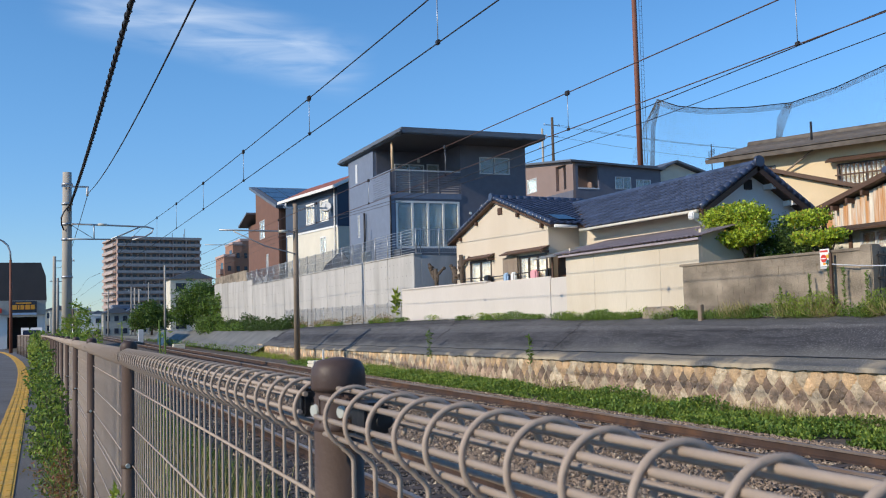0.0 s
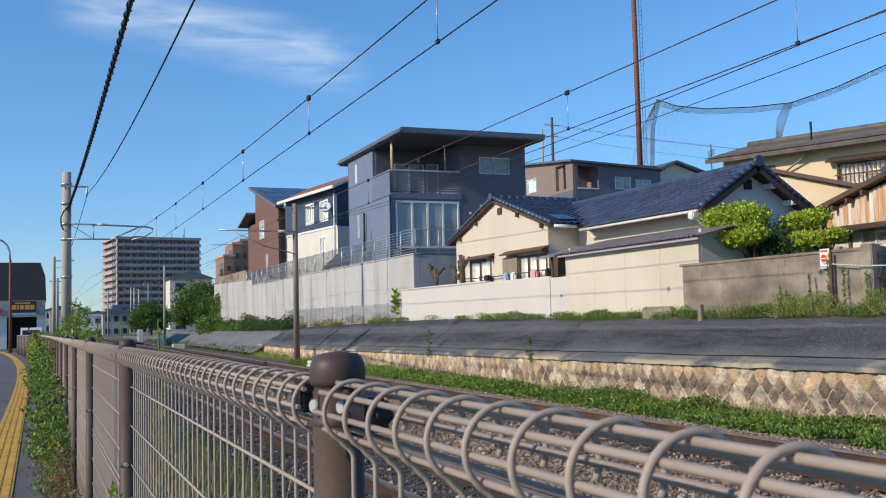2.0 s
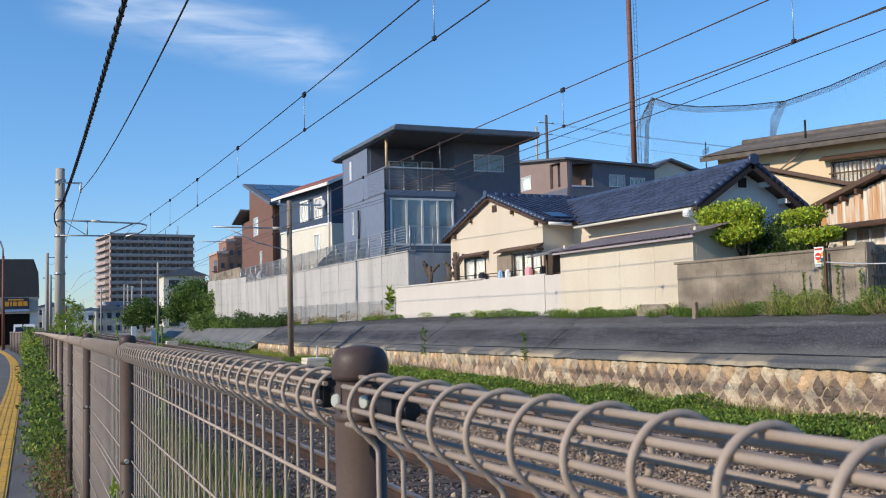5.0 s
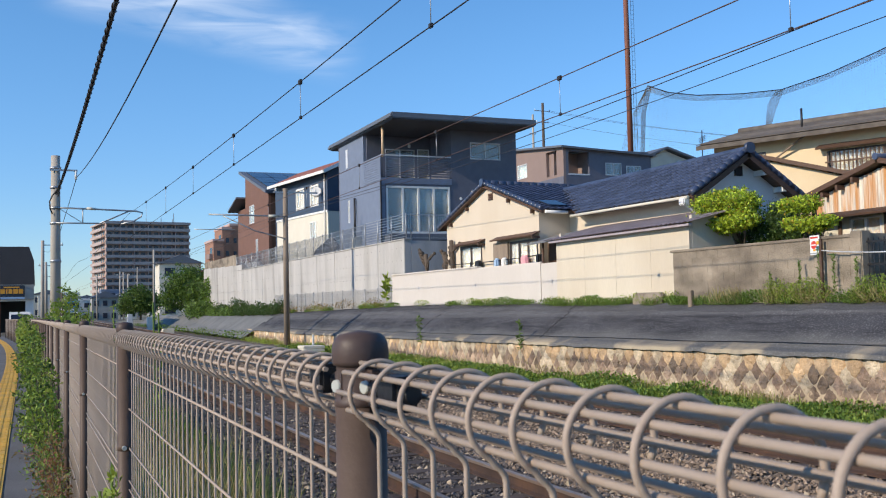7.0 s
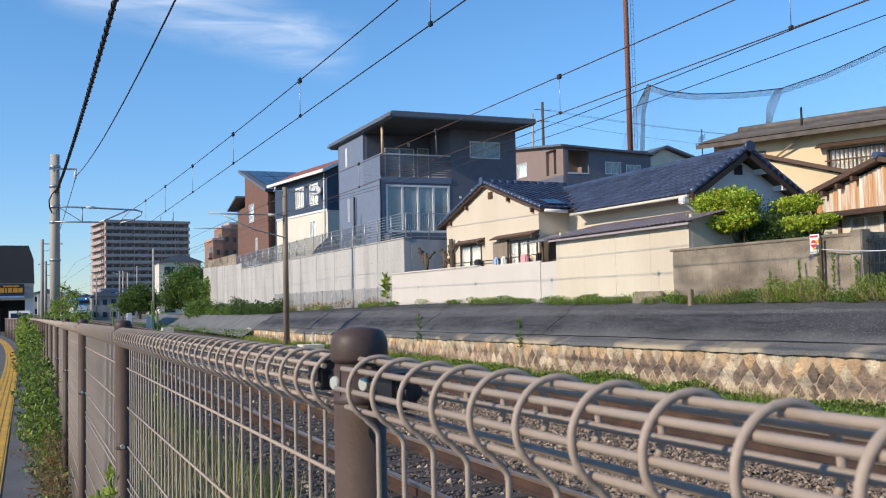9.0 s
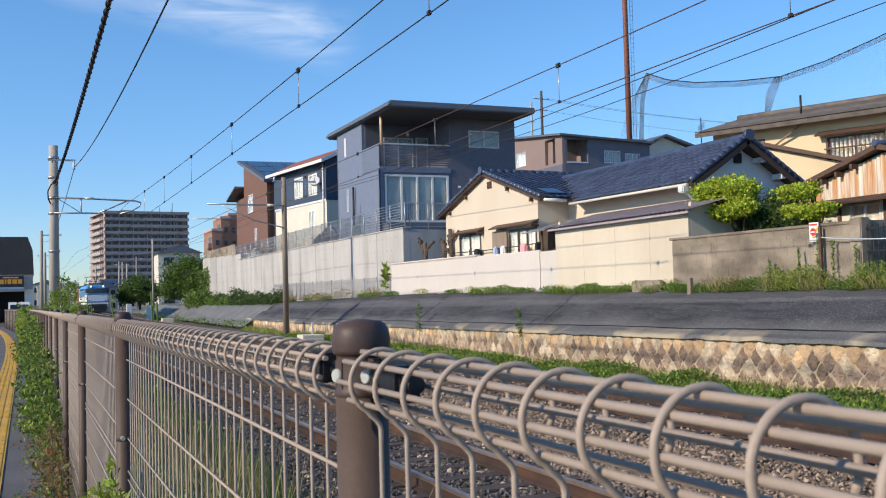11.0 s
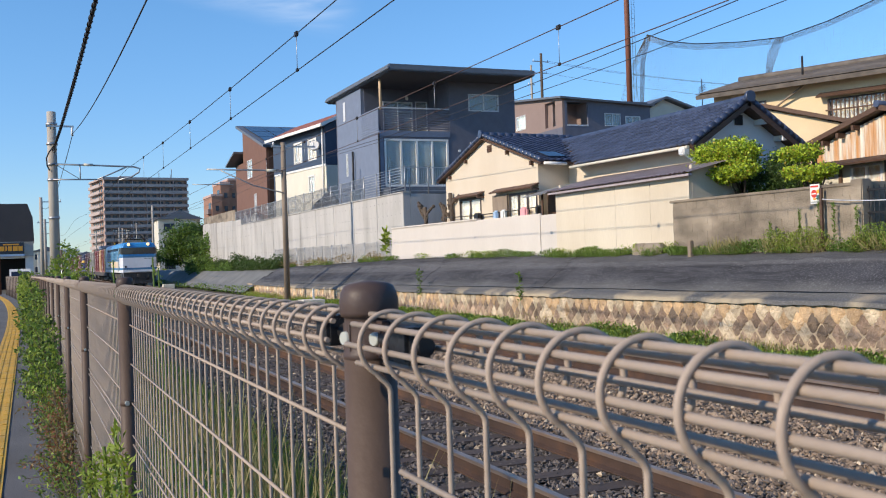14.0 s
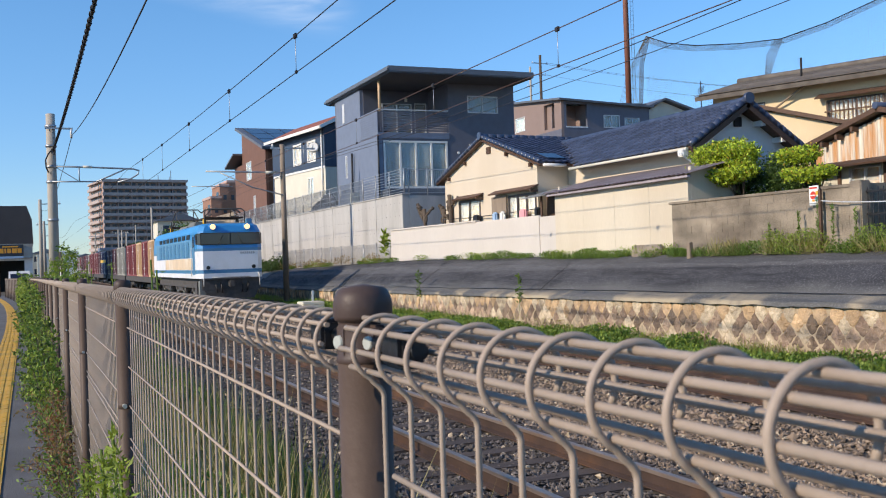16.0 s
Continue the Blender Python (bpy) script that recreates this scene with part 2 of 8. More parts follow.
M = dict(
    asphalt=material("asphalt", (0.12, 0.12, 0.125), 0.9, vary=0.3, scale=1.2, fine=160, bump=0.5, stain=(0.12, 0.115, 0.11), stain_amount=0.5),
    tactile=material("yellow_tactile_paint", (0.62, 0.36, 0.045), 0.75, world=True, vary=0.2, scale=3, fine=120, stain=(0.35, 0.24, 0.09), stain_amount=0.5),
    earth=material("earth", (0.14, 0.11, 0.075), 0.95, vary=0.4, scale=0.8, fine=30, bump=0.6, stain=(0.07, 0.09, 0.03), stain_amount=0.8),
    far_ground=material("far_ground", (0.22, 0.205, 0.15), 0.95, vary=0.4, scale=0.05, fine=0.8),
    ballast_bed=material("ballast_bed", (0.11, 0.09, 0.072), 0.95, vary=0.65, scale=4, fine=28, bump=1.0, stain=(0.07, 0.06, 0.055), stain_amount=0.7),
    ballast_dark=material("dark_ballast_stone", (0.105, 0.092, 0.085), 0.9, vary=0.2, scale=8, per_island=0.65, bump=0.2),
    ballast=material("ballast_stone", (0.235, 0.175, 0.125), 0.9, vary=0.2, scale=8, per_island=0.6, bump=0.2),
    sleeper=material("weathered_sleeper", (0.075, 0.058, 0.05), 0.9, vary=0.35, scale=5, fine=70, stretch=(1, 4, 1), bump=0.4, per_object=0.15, world=True),
    rust=material("rusty_rail_side", (0.052, 0.030, 0.022), 0.85, vary=0.4, scale=3, fine=50, bump=0.3, stain=(0.14, 0.066, 0.03), stain_amount=0.7),
    railtop=material("polished_rail_head", (0.42, 0.33, 0.27), 0.42, 0.7, vary=0.2, scale=2, fine=40, bump=0.05, stain=(0.30, 0.15, 0.07), stain_amount=0.6),
    fence=material("brown_coated_steel", (0.40, 0.32, 0.255), 0.55, 0.0, spec=0.25, vary=0.12, scale=20, fine=220, bump=0.08, stain=(0.35, 0.30, 0.26), stain_amount=0.35),
    fence_dark=material("dark_brown_cap", (0.075, 0.051, 0.043), 0.5, 0.0, spec=0.3, vary=0.15, scale=20, fine=200, bump=0.05),
    post=material("brown_post_paint", (0.098, 0.067, 0.050), 0.55, 0.0, spec=0.25, vary=0.14, scale=12, fine=150, bump=0.08, stain=(0.14, 0.105, 0.088), stain_amount=0.3),
    black=material("black_plastic", (0.012, 0.012, 0.014), 0.5, vary=0.2),
    bolt=material("pale_bolt_cap", (0.42, 0.44, 0.40), 0.4, vary=0.1),
    mortar=material("pale_mortar", (0.43, 0.34, 0.23), 0.95, vary=0.25, scale=3, fine=50, bump=0.4, stain=(0.25, 0.19, 0.13), stain_amount=0.5),
    stone=material("rubble_stone", (0.29, 0.21, 0.15), 0.9, vary=0.5, scale=5, fine=34, bump=0.8, per_object=0.42, per_island=0.35, world=True, stain=(0.11, 0.09, 0.075), stain_amount=0.7),
    stone_mauve=material("mauve_brown_stone", (0.235, 0.165, 0.12), 0.9, vary=0.5, scale=5, fine=34, bump=0.8, per_object=0.3, per_island=0.3, world=True, stain=(0.42, 0.32, 0.22), stain_amount=0.5),
    stone_warm=material("orange_stone", (0.50, 0.345, 0.20), 0.9, vary=0.45, scale=5, fine=34, bump=0.8, per_object=0.25, per_island=0.25, world=True, stain=(0.36, 0.28, 0.2), stain_amount=0.6),
    stone_pale=material("pale_stone", (0.52, 0.425, 0.30), 0.9, vary=0.45, scale=5, fine=34, bump=0.8, per_object=0.25, per_island=0.25, world=True, stain=(0.3, 0.24, 0.18), stain_amount=0.5),
    net=material("black_weed_sheet", (0.045, 0.045, 0.05), 0.7, vary=0.95, scale=1.3, fine=26, bump=0.8, stain=(0.12, 0.118, 0.115), stain_amount=0.35, stretch=(1, 0.5, 1), spec=0.2),
    net_grey=material("grey_weed_sheet", (0.16, 0.16, 0.15), 0.7, vary=0.35, scale=0.8, fine=90, bump=0.4),
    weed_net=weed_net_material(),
    # dark streaks are drip stains and also paint in the wall's shadow patches
    concrete=material("stained_shadowed_concrete", (0.46, 0.445, 0.42), 0.85, vary=0.15, scale=1.2, fine=25, bump=0.2, stain=(0.25, 0.235, 0.215), stain_amount=0.75, band=(0.50, 0.72), stretch=(1, 0.8, 0.2)),
    pole_concrete=material("pole_concrete", (0.42, 0.38, 0.32), 0.85, vary=0.15, scale=2, fine=60, stretch=(1, 1, 0.3), stain=(0.25, 0.22, 0.18), stain_amount=0.5),
    white_wall=material("white_plaster_wall", (0.60, 0.555, 0.50), 0.85, vary=0.06, scale=0.6, fine=15, bump=0.1, stain=(0.60, 0.53, 0.46), stain_amount=0.3, stretch=(1, 1, 0.4)),
    cream=material("cream_render", (0.64, 0.555, 0.435), 0.85, vary=0.06, scale=0.8, fine=40, bump=0.15, stain=(0.60, 0.48, 0.33), stain_amount=0.35, stretch=(1, 1, 0.3)),
    cream_dull=material("dull_cream_panel", (0.64, 0.57, 0.45), 0.85, vary=0.08, scale=0.6, fine=20, stain=(0.44, 0.35, 0.24), stain_amount=0.5, stretch=(1, 1, 0.25)),
    tan=material("tan_render", (0.72, 0.57, 0.36), 0.85, vary=0.08, scale=0.7, fine=30, stain=(0.5, 0.38, 0.22), stain_amount=0.4),
    gable_white=material("white_gable_plaster", (0.78, 0.78, 0.78), 0.85, vary=0.05, scale=0.9, fine=30, stain=(0.5, 0.5, 0.5), stain_amount=0.3),
    block=material("weathered_concrete_block", (0.27, 0.225, 0.17), 0.95, vary=0.6, scale=1.6, fine=40, bump=0.4, per_object=0.035, world=True, stain=(0.10, 0.08, 0.06), stain_amount=0.95, stretch=(1, 0.6, 1.1)),
    tile=material("glazed_blue_black_tile", (0.046, 0.062, 0.11), 0.36, vary=0.2, scale=3, fine=40, bump=0.05, per_object=0.3, spec=0.7, world=True),
    tile_brown=material("brown_grey_tile", (0.115, 0.098, 0.082), 0.7, vary=0.45, scale=3, fine=40, per_object=0.25, bump=0.2),
    siding=material("blue_grey_siding", (0.165, 0.20, 0.275), 0.6, vary=0.1, scale=3, fine=30, bump=0.25),
    siding_dark=material("charcoal_siding", (0.13, 0.135, 0.17), 0.6, vary=0.12, scale=3, fine=30, bump=0.2),
    roof_metal=material("dark_grey_metal_roof", (0.14, 0.155, 0.18), 0.5, 0.2, vary=0.12, scale=2, fine=20),
    soffit=material("dark_soffit", (0.085, 0.088, 0.10), 0.7, vary=0.1),
    navy=material("navy_siding", (0.045, 0.07, 0.115), 0.6, vary=0.1, scale=2, fine=30),
    white=material("white_paint", (0.78, 0.77, 0.73), 0.5, vary=0.06, scale=3, fine=60, bump=0.05),
    offwhite=material("offwhite_siding", (0.68, 0.64, 0.53), 0.7, vary=0.08, scale=1.0, fine=30, stain=(0.55, 0.5, 0.4), stain_amount=0.3),
    red_roof=material("red_brown_roof", (0.30, 0.10, 0.06), 0.7, vary=0.2, scale=2, fine=20),
    solar=material("solar_panel", (0.02, 0.028, 0.05), 0.2, vary=0.1, scale=2, fine=20, bump=0),
    brown_house=material("brown_siding", (0.18, 0.09, 0.06), 0.7, vary=0.12, scale=2, fine=30),
    mauve=material("mauve_brown_siding", (0.26, 0.19, 0.165), 0.7, vary=0.08, scale=1.5, fine=20),
    wood=material("dark_stained_wood", (0.10, 0.055, 0.035), 0.7, vary=0.3, scale=4, fine=60, stretch=(1, 1, 6)),
    pale_wood=material("pale_wood_post", (0.62, 0.45, 0.28), 0.6, vary=0.2, scale=4, fine=40),
    corr=material("rusty_corrugated_iron", (0.66, 0.60, 0.50), 0.75, vary=0.35, scale=11.0, fine=40, stain=(0.52, 0.24, 0.075), stain_amount=0.95, band=(0.42, 0.62), stretch=(1, 1, 0.07), bump=0.2),
    purple_roof=material("purple_grey_corrugated_roof", (0.37, 0.325, 0.355), 0.6, vary=0.15, scale=2, fine=30),
    alu=material("aluminium_frame", (0.62, 0.63, 0.64), 0.45, 0.0, vary=0.08),
    dark_alu=material("dark_bronze_frame", (0.07, 0.055, 0.05), 0.45, 0.3, vary=0.1),
    glass=glass_material("window_glass", (0.82, 0.86, 0.86)),
    curtain=material("pale_curtain", (0.34, 0.46, 0.47), 0.9, vary=0.12, scale=3, fine=30, stretch=(6, 6, 0.3), bump=0.3),
    curtain_grey=material("grey_curtain", (0.20, 0.25, 0.26), 0.9, vary=0.12, scale=3, fine=30, stretch=(6, 6, 0.3), bump=0.3),
    curtain_teal=material("teal_curtain", (0.16, 0.29, 0.30), 0.9, vary=0.12, scale=3, fine=30, stretch=(6, 6, 0.3), bump=0.3),
    curtain_cream=material("cream_curtain", (0.66, 0.56, 0.40), 0.9, vary=0.12, scale=3, fine=30, stretch=(6, 6, 0.3), bump=0.3),
    # near-black colour stands in for the shade of unlit rooms
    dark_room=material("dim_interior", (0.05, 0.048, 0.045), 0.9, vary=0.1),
    steel=material("galvanised_steel", (0.42, 0.43, 0.44), 0.45, 0.7, vary=0.15, scale=8, fine=60),
    pole_wood=material("weathered_pole_wood", (0.25, 0.195, 0.145), 0.85, vary=0.3, scale=3, fine=50, stretch=(1, 1, 0.15), bump=0.4),
    rust_pole=material("red_brown_steel_pole", (0.20, 0.075, 0.045), 0.7, 0.1, vary=0.2, scale=2, fine=30),
    wire=material("dark_wire", (0.03, 0.028, 0.03), 0.6, 0.2, vary=0.1),
    copper=material("copper_wire", (0.10, 0.055, 0.04), 0.6, 0.2, vary=0.1),
    pinkish=material("pinkish_concrete_tile", (0.50, 0.36, 0.32), 0.8, vary=0.1, scale=0.3, fine=3),
    apt_wall=material("apartment_tile_wall", (0.36, 0.25, 0.205), 0.8, vary=0.1, scale=0.2, fine=2),
    apt_rail=material("apartment_balcony_front", (0.44, 0.36, 0.33), 0.75, vary=0.1, scale=0.2, fine=2),
    apt_brick=material("apartment_orange_brick", (0.31, 0.165, 0.11), 0.8, vary=0.15, scale=0.2, fine=2),
    leaf=leaf_material("green_leaf", (0.125, 0.21, 0.045)),
    leaf_bright=leaf_material("bright_leaf", (0.24, 0.32, 0.06)),
    leaf_yellow=leaf_material("yellowish_leaf", (0.50, 0.36, 0.06)),
    leaf_dark=leaf_material("dark_leaf", (0.055, 0.10, 0.03)),
    leaf_red=leaf_material("reddish_leaf", (0.20, 0.085, 0.05)),
    leaf_dry=leaf_material("dry_leaf", (0.23, 0.165, 0.075)),
    leaf_pruned=leaf_material("yellow_green_leaf", (0.44, 0.55, 0.06)),
    grass_pale=leaf_material("pale_seed_grass", (0.30, 0.27, 0.13)),
    grass=leaf_material("grass_blade", (0.12, 0.19, 0.04)),
    bark=material("bark", (0.10, 0.075, 0.055), 0.9, vary=0.4, scale=6, fine=40, bump=0.6, stretch=(1, 1, 0.3)),
    hill=material("wooded_hill", (0.05, 0.08, 0.05), 0.95, vary=0.4, scale=0.03, fine=0.3, bump=0),
    train_blue=material("train_blue_paint", (0.03, 0.27, 0.62), 0.38, vary=0.1, scale=1.5, fine=30, bump=0.03, coat=0.2),
    train_mid=material("train_mid_blue_paint", (0.06, 0.21, 0.38), 0.4, vary=0.1, scale=1.5, fine=30, bump=0.03),
    train_white=material("train_pale_paint", (0.78, 0.80, 0.83), 0.42, vary=0.07, scale=1.2, fine=20, bump=0.03, stain=(0.52, 0.47, 0.40), stain_amount=0.35),
    train_side=material("dusty_blue_side_paint", (0.12, 0.30, 0.48), 0.5, vary=0.12, scale=1.5, fine=25, stain=(0.22, 0.33, 0.42), stain_amount=0.6),
    sand_tan=material("sandy_tan_side", (0.66, 0.52, 0.36), 0.6, vary=0.15, scale=1.2, fine=20, stain=(0.74, 0.70, 0.62), stain_amount=0.8),
    under=material("dirty_underframe", (0.075, 0.07, 0.068), 0.8, vary=0.35, scale=4, fine=40),
    train_roof=material("train_roof_equipment", (0.20, 0.21, 0.20), 0.7, 0.2, vary=0.25, scale=3, fine=30),
    maroon=material("maroon_container_paint", (0.26, 0.062, 0.07), 0.55, vary=0.2, scale=1.5, fine=25, stain=(0.18, 0.09, 0.07), stain_amount=0.5),
    purple=material("dark_purple_container_paint", (0.12, 0.05, 0.065), 0.55, vary=0.2, scale=1.5, fine=25, stain=(0.09, 0.06, 0.05), stain_amount=0.5),
    sand=material("sand_container_paint", (0.62, 0.43, 0.25), 0.55, vary=0.15, scale=1.5, fine=25, stain=(0.4, 0.24, 0.12), stain_amount=0.5),
    grey_box=material("grey_container_paint", (0.36, 0.36, 0.33), 0.55, vary=0.15, scale=1.5, fine=25, stain=(0.24, 0.2, 0.15), stain_amount=0.5),
    navy_box=material("navy_container_paint", (0.035, 0.05, 0.13), 0.5, vary=0.15, scale=1.5, fine=25),
    yellow=material("yellow_paint", (0.75, 0.45, 0.04), 0.5, vary=0.1),
    orange=material("orange_sign_paint", (0.80, 0.36, 0.03), 0.5, vary=0.05),
    red=material("red_sign_paint", (0.62, 0.05, 0.03), 0.5, vary=0.05),
    blue_sign=material("pale_blue_sign", (0.35, 0.50, 0.68), 0.5, vary=0.05),
    shop_roof=material("dark_brown_shop_roof", (0.055, 0.05, 0.05), 0.7, vary=0.15, scale=1, fine=10),
    pink=material("pink_cloth", (0.70, 0.35, 0.38), 0.9, vary=0.1),
    headlight=glow_material("lit_headlight", (1.0, 0.62, 0.30), 1.5),
)

# ---- building helpers ----
def origin_of(ob):
    o = Vector((0, 0, 0))
    while ob is not None:
        o += ob.location
        ob = ob.parent
    return o

def thing(name, at, label, category, group="", kind=""):
    """An Empty at the base of a thing made of parts."""
    ob = new(name)
    ob.empty_display_size = 0.2
    ob.location = at
    return tagged(ob, label, category, group, kind)

def mesh_from(name, bm, mat, smooth=False):
    me = bpy.data.meshes.new(name)
    bm.to_mesh(me)
    bm.free()
    me.materials.append(mat)
    if smooth:
        me.shade_smooth()
    return me

def part(name, bm, mat, parent, label="", smooth=False):
    """One mesh object under a thing or part; the bmesh is in world metres."""
    bmesh.ops.translate(bm, verts=bm.verts, vec=-origin_of(parent))
    ob = new(name, mesh_from(name, bm, mat, smooth))
    ob.parent = parent
    return tagged(ob, label)

def solid(name, bm, mat, label, category="", group="", kind="", at=None, smooth=False):
    """A top-level thing of one mesh with its origin at its base."""
    if at is None:
        lo = [min(v.co[i] for v in bm.verts) for i in range(3)]
        hi = [max(v.co[i] for v in bm.verts) for i in range(3)]
        at = ((lo[0] + hi[0]) / 2, (lo[1] + hi[1]) / 2, lo[2])
    bmesh.ops.translate(bm, verts=bm.verts, vec=-Vector(at))
    ob = new(name, mesh_from(name, bm, mat, smooth))
    ob.location = at
    return tagged(ob, label, category, group, kind)

def box(bm, x0, x1, y0, y1, z0, z1, bevel=0.0):
    co = [(x, y, z) for z in (z0, z1) for y in (y0, y1) for x in (x0, x1)]
    v = [bm.verts.new(c) for c in co]
    f = [bm.faces.new([v[i] for i in q]) for q in ((0, 2, 3, 1), (4, 5, 7, 6), (0, 1, 5, 4), (2, 6, 7, 3), (0, 4, 6, 2), (1, 3, 7, 5))]
    if bevel:
        e = list({e for q in f for e in q.edges})
        bmesh.ops.bevel(bm, geom=e, offset=bevel, segments=2, affect="EDGES", clamp_overlap=True)
    return bm

def B(*a, bevel=0.0):
    return box(bmesh.new(), *a, bevel=bevel)

def tube(bm, p, q, r, n=8, r2=None, caps=True):
    """A round bar from p to q, tapering to r2."""
    p, q = Vector(p), Vector(q)
    r2 = r if r2 is None else r2
    d = (q - p).normalized()
    u = d.orthogonal().normalized()
    w = d.cross(u)
    a = [bm.verts.new(p + (u * math.cos(k * 2 * math.pi / n) + w * math.sin(k * 2 * math.pi / n)) * r) for k in range(n)]
    b = [bm.verts.new(q + (u * math.cos(k * 2 * math.pi / n) + w * math.sin(k * 2 * math.pi / n)) * r2) for k in range(n)]
    for k in range(n):
        f = bm.faces.new((a[k], a[(k + 1) % n], b[(k + 1) % n], b[k]))
        f.smooth = True
    if caps:
        bm.faces.new(a[::-1])
        bm.faces.new(b)
    return bm

def path_tube(bm, pts, r, n=6):
    """A bent bar through points, with shared rings."""
    pts = [Vector(p) for p in pts]
    rings = []
    up = None
    for i, p in enumerate(pts):
        d = (pts[min(i + 1, len(pts) - 1)] - pts[max(i - 1, 0)]).normalized()
        u = d.orthogonal().normalized() if up is None else (up - d * up.dot(d)).normalized()
        up = u
        w = d.cross(u)
        rings.append([bm.verts.new(p + (u * math.cos(k * 2 * math.pi / n) + w * math.sin(k * 2 * math.pi / n)) * r) for k in range(n)])
    for a, b in zip(rings, rings[1:]):
        for k in range(n):
            f = bm.faces.new((a[k], a[(k + 1) % n], b[(k + 1) % n], b[k]))
            f.smooth = True
    bm.faces.new(rings[0][::-1])
    bm.faces.new(rings[-1])
    return bm

def prism(bm, poly, axis, a, b):
    """Extrude a polygon along an axis from a to b; poly holds (u, z), u being the other horizontal axis."""
    def P(u, z, s):
        return (s, u, z) if axis == "X" else (u, s, z)
    v0 = [bm.verts.new(P(u, z, a)) for u, z in poly]
    v1 = [bm.verts.new(P(u, z, b)) for u, z in poly]
    bm.faces.new(v0)
    bm.faces.new(v1[::-1])
    n = len(poly)
    for i in range(n):
        bm.faces.new((v0[(i + 1) % n], v0[i], v1[i], v1[(i + 1) % n]))
    bmesh.ops.recalc_face_normals(bm, faces=bm.faces)
    return bm

def wall(bm, axis, s, thick, u0, u1, z0, z1, holes=()):
    """A wall in the plane x = s (axis X) or y = s (axis Y), going back by thick, with openings (u0, u1, z0, z1) through it."""
    us = sorted({u0, u1, *[h[0] for h in holes], *[h[1] for h in holes]})
    zs = sorted({z0, z1, *[h[2] for h in holes], *[h[3] for h in holes]})
    for a, b in zip(us, us[1:]):
        for c, d in zip(zs, zs[1:]):
            m, k = (a + b) / 2, (c + d) / 2
            if any(h[0] < m < h[1] and h[2] < k < h[3] for h in holes):
                continue
            if axis == "X":
                box(bm, s, s + thick, a, b, c, d)
            else:
                box(bm, a, b, s, s + thick, c, d)
    bmesh.ops.remove_doubles(bm, verts=bm.verts, dist=0.0005)
    return bm

def window(parent, axis, s, u0, u1, z0, z1, panes=2, frame_mat="alu", curtain="", depth=0.10, fw=0.05, label=""):
    """A framed window set into an opening: frame bars, panes of glass, a curtain or a dark sheet painted as the dim
    room behind.
    """
    def bx(bm, a, b, c, d, e, f):
        return box(bm, e, f, a, b, c, d) if axis == "X" else box(bm, a, b, e, f, c, d)
    s0, s1 = s - 0.02, s + depth - 0.03
    bm = wall(bmesh.new(), axis, s0, s1 - s0, u0, u1, z0, z1, [(u0 + fw, u1 - fw, z0 + fw, z1 - fw)])
    step = (u1 - u0 - fw) / panes
    w = part("window", bm, M[frame_mat], parent, label)
    for k in range(1, panes):
        bm = bmesh.new()
        bx(bm, u0 + k * step, u0 + k * step + fw, z0 + fw, z1 - fw, s0 + 0.003, s1 - 0.003)
        part("mullion", bm, M[frame_mat], w)
    for k in range(panes):
        bm = bmesh.new()
        bx(bm, u0 + k * step + fw, u0 + (k + 1) * step, z0 + fw, z1 - fw, s + 0.02 + 0.012 * (k % 2), s + 0.026 + 0.012 * (k % 2))
        g = part("pane", bm, M["glass"], w)
        g.visible_shadow = False
    bm = bmesh.new()
    bx(bm, u0, u1, z0, z1, s + depth + 0.08, s + depth + 0.1)
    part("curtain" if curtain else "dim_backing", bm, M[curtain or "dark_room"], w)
    return w

def sag(p, q, drop, n=14):
    p, q = Vector(p), Vector(q)
    return [p.lerp(q, i / n) - Vector((0, 0, 4 * drop * (i / n) * (1 - i / n))) for i in range(n + 1)]

def raw_mesh(name, verts, faces, mat, smooth=False):
    me = bpy.data.meshes.new(name)
    me.from_pydata(verts, [], faces)
    me.materials.append(mat)
    if smooth:
        me.shade_smooth()
    me.update()
    return me

def leaf_mesh(name, centers, size, mat, rng, upright=0.3, long=1.8, away=None):
    """Many small folded leaves, four corners each, at the given centres."""
    c = np.asarray(centers, float)
    n = len(c)
    d = rng.normal(size=(n, 3))
    d[:, 2] += upright
    if away is not None:
        d += away
    d /= np.linalg.norm(d, axis=1)[:, None]
    r = rng.normal(size=(n, 3))
    s = np.cross(d, r)
    s /= np.linalg.norm(s, axis=1)[:, None] + 1e-9
    L = (size * rng.uniform(0.6, 1.4, n))[:, None]
    nrm = np.cross(d, s)
    v = np.stack([c, c + d * L * 0.5 + s * L / long * 0.5 + nrm * L * 0.1, c + d * L - nrm * L * 0.06, c + d * L * 0.5 - s * L / long * 0.5 + nrm * L * 0.1], 1).reshape(-1, 3)
    f = np.arange(4 * n).reshape(n, 4)
    me = bpy.data.meshes.new(name)
    me.vertices.add(4 * n)
    me.vertices.foreach_set("co", v.ravel())
    me.loops.add(4 * n)
    me.loops.foreach_set("vertex_index", f.ravel())
    me.polygons.add(n)
    me.polygons.foreach_set("loop_start", np.arange(n) * 4)
    me.materials.append(mat)
    me.update(calc_edges=True)
    return me

# ---- the large structure ----
def bend(y):
    """The road and the fence swing away from the line at the far end."""
    return -0.00065 * max(0.0, y - 20.0) ** 2

def road_z(y):
    return -0.007 * max(-20.0, min(y, 100.0))

def bank_top(y):
    return 1.05 - 0.016 * max(0.0, y - 40.0)

def stone_top(y):
    return 0.15 - 0.0105 * (min(y, 50.0) - 12.0)

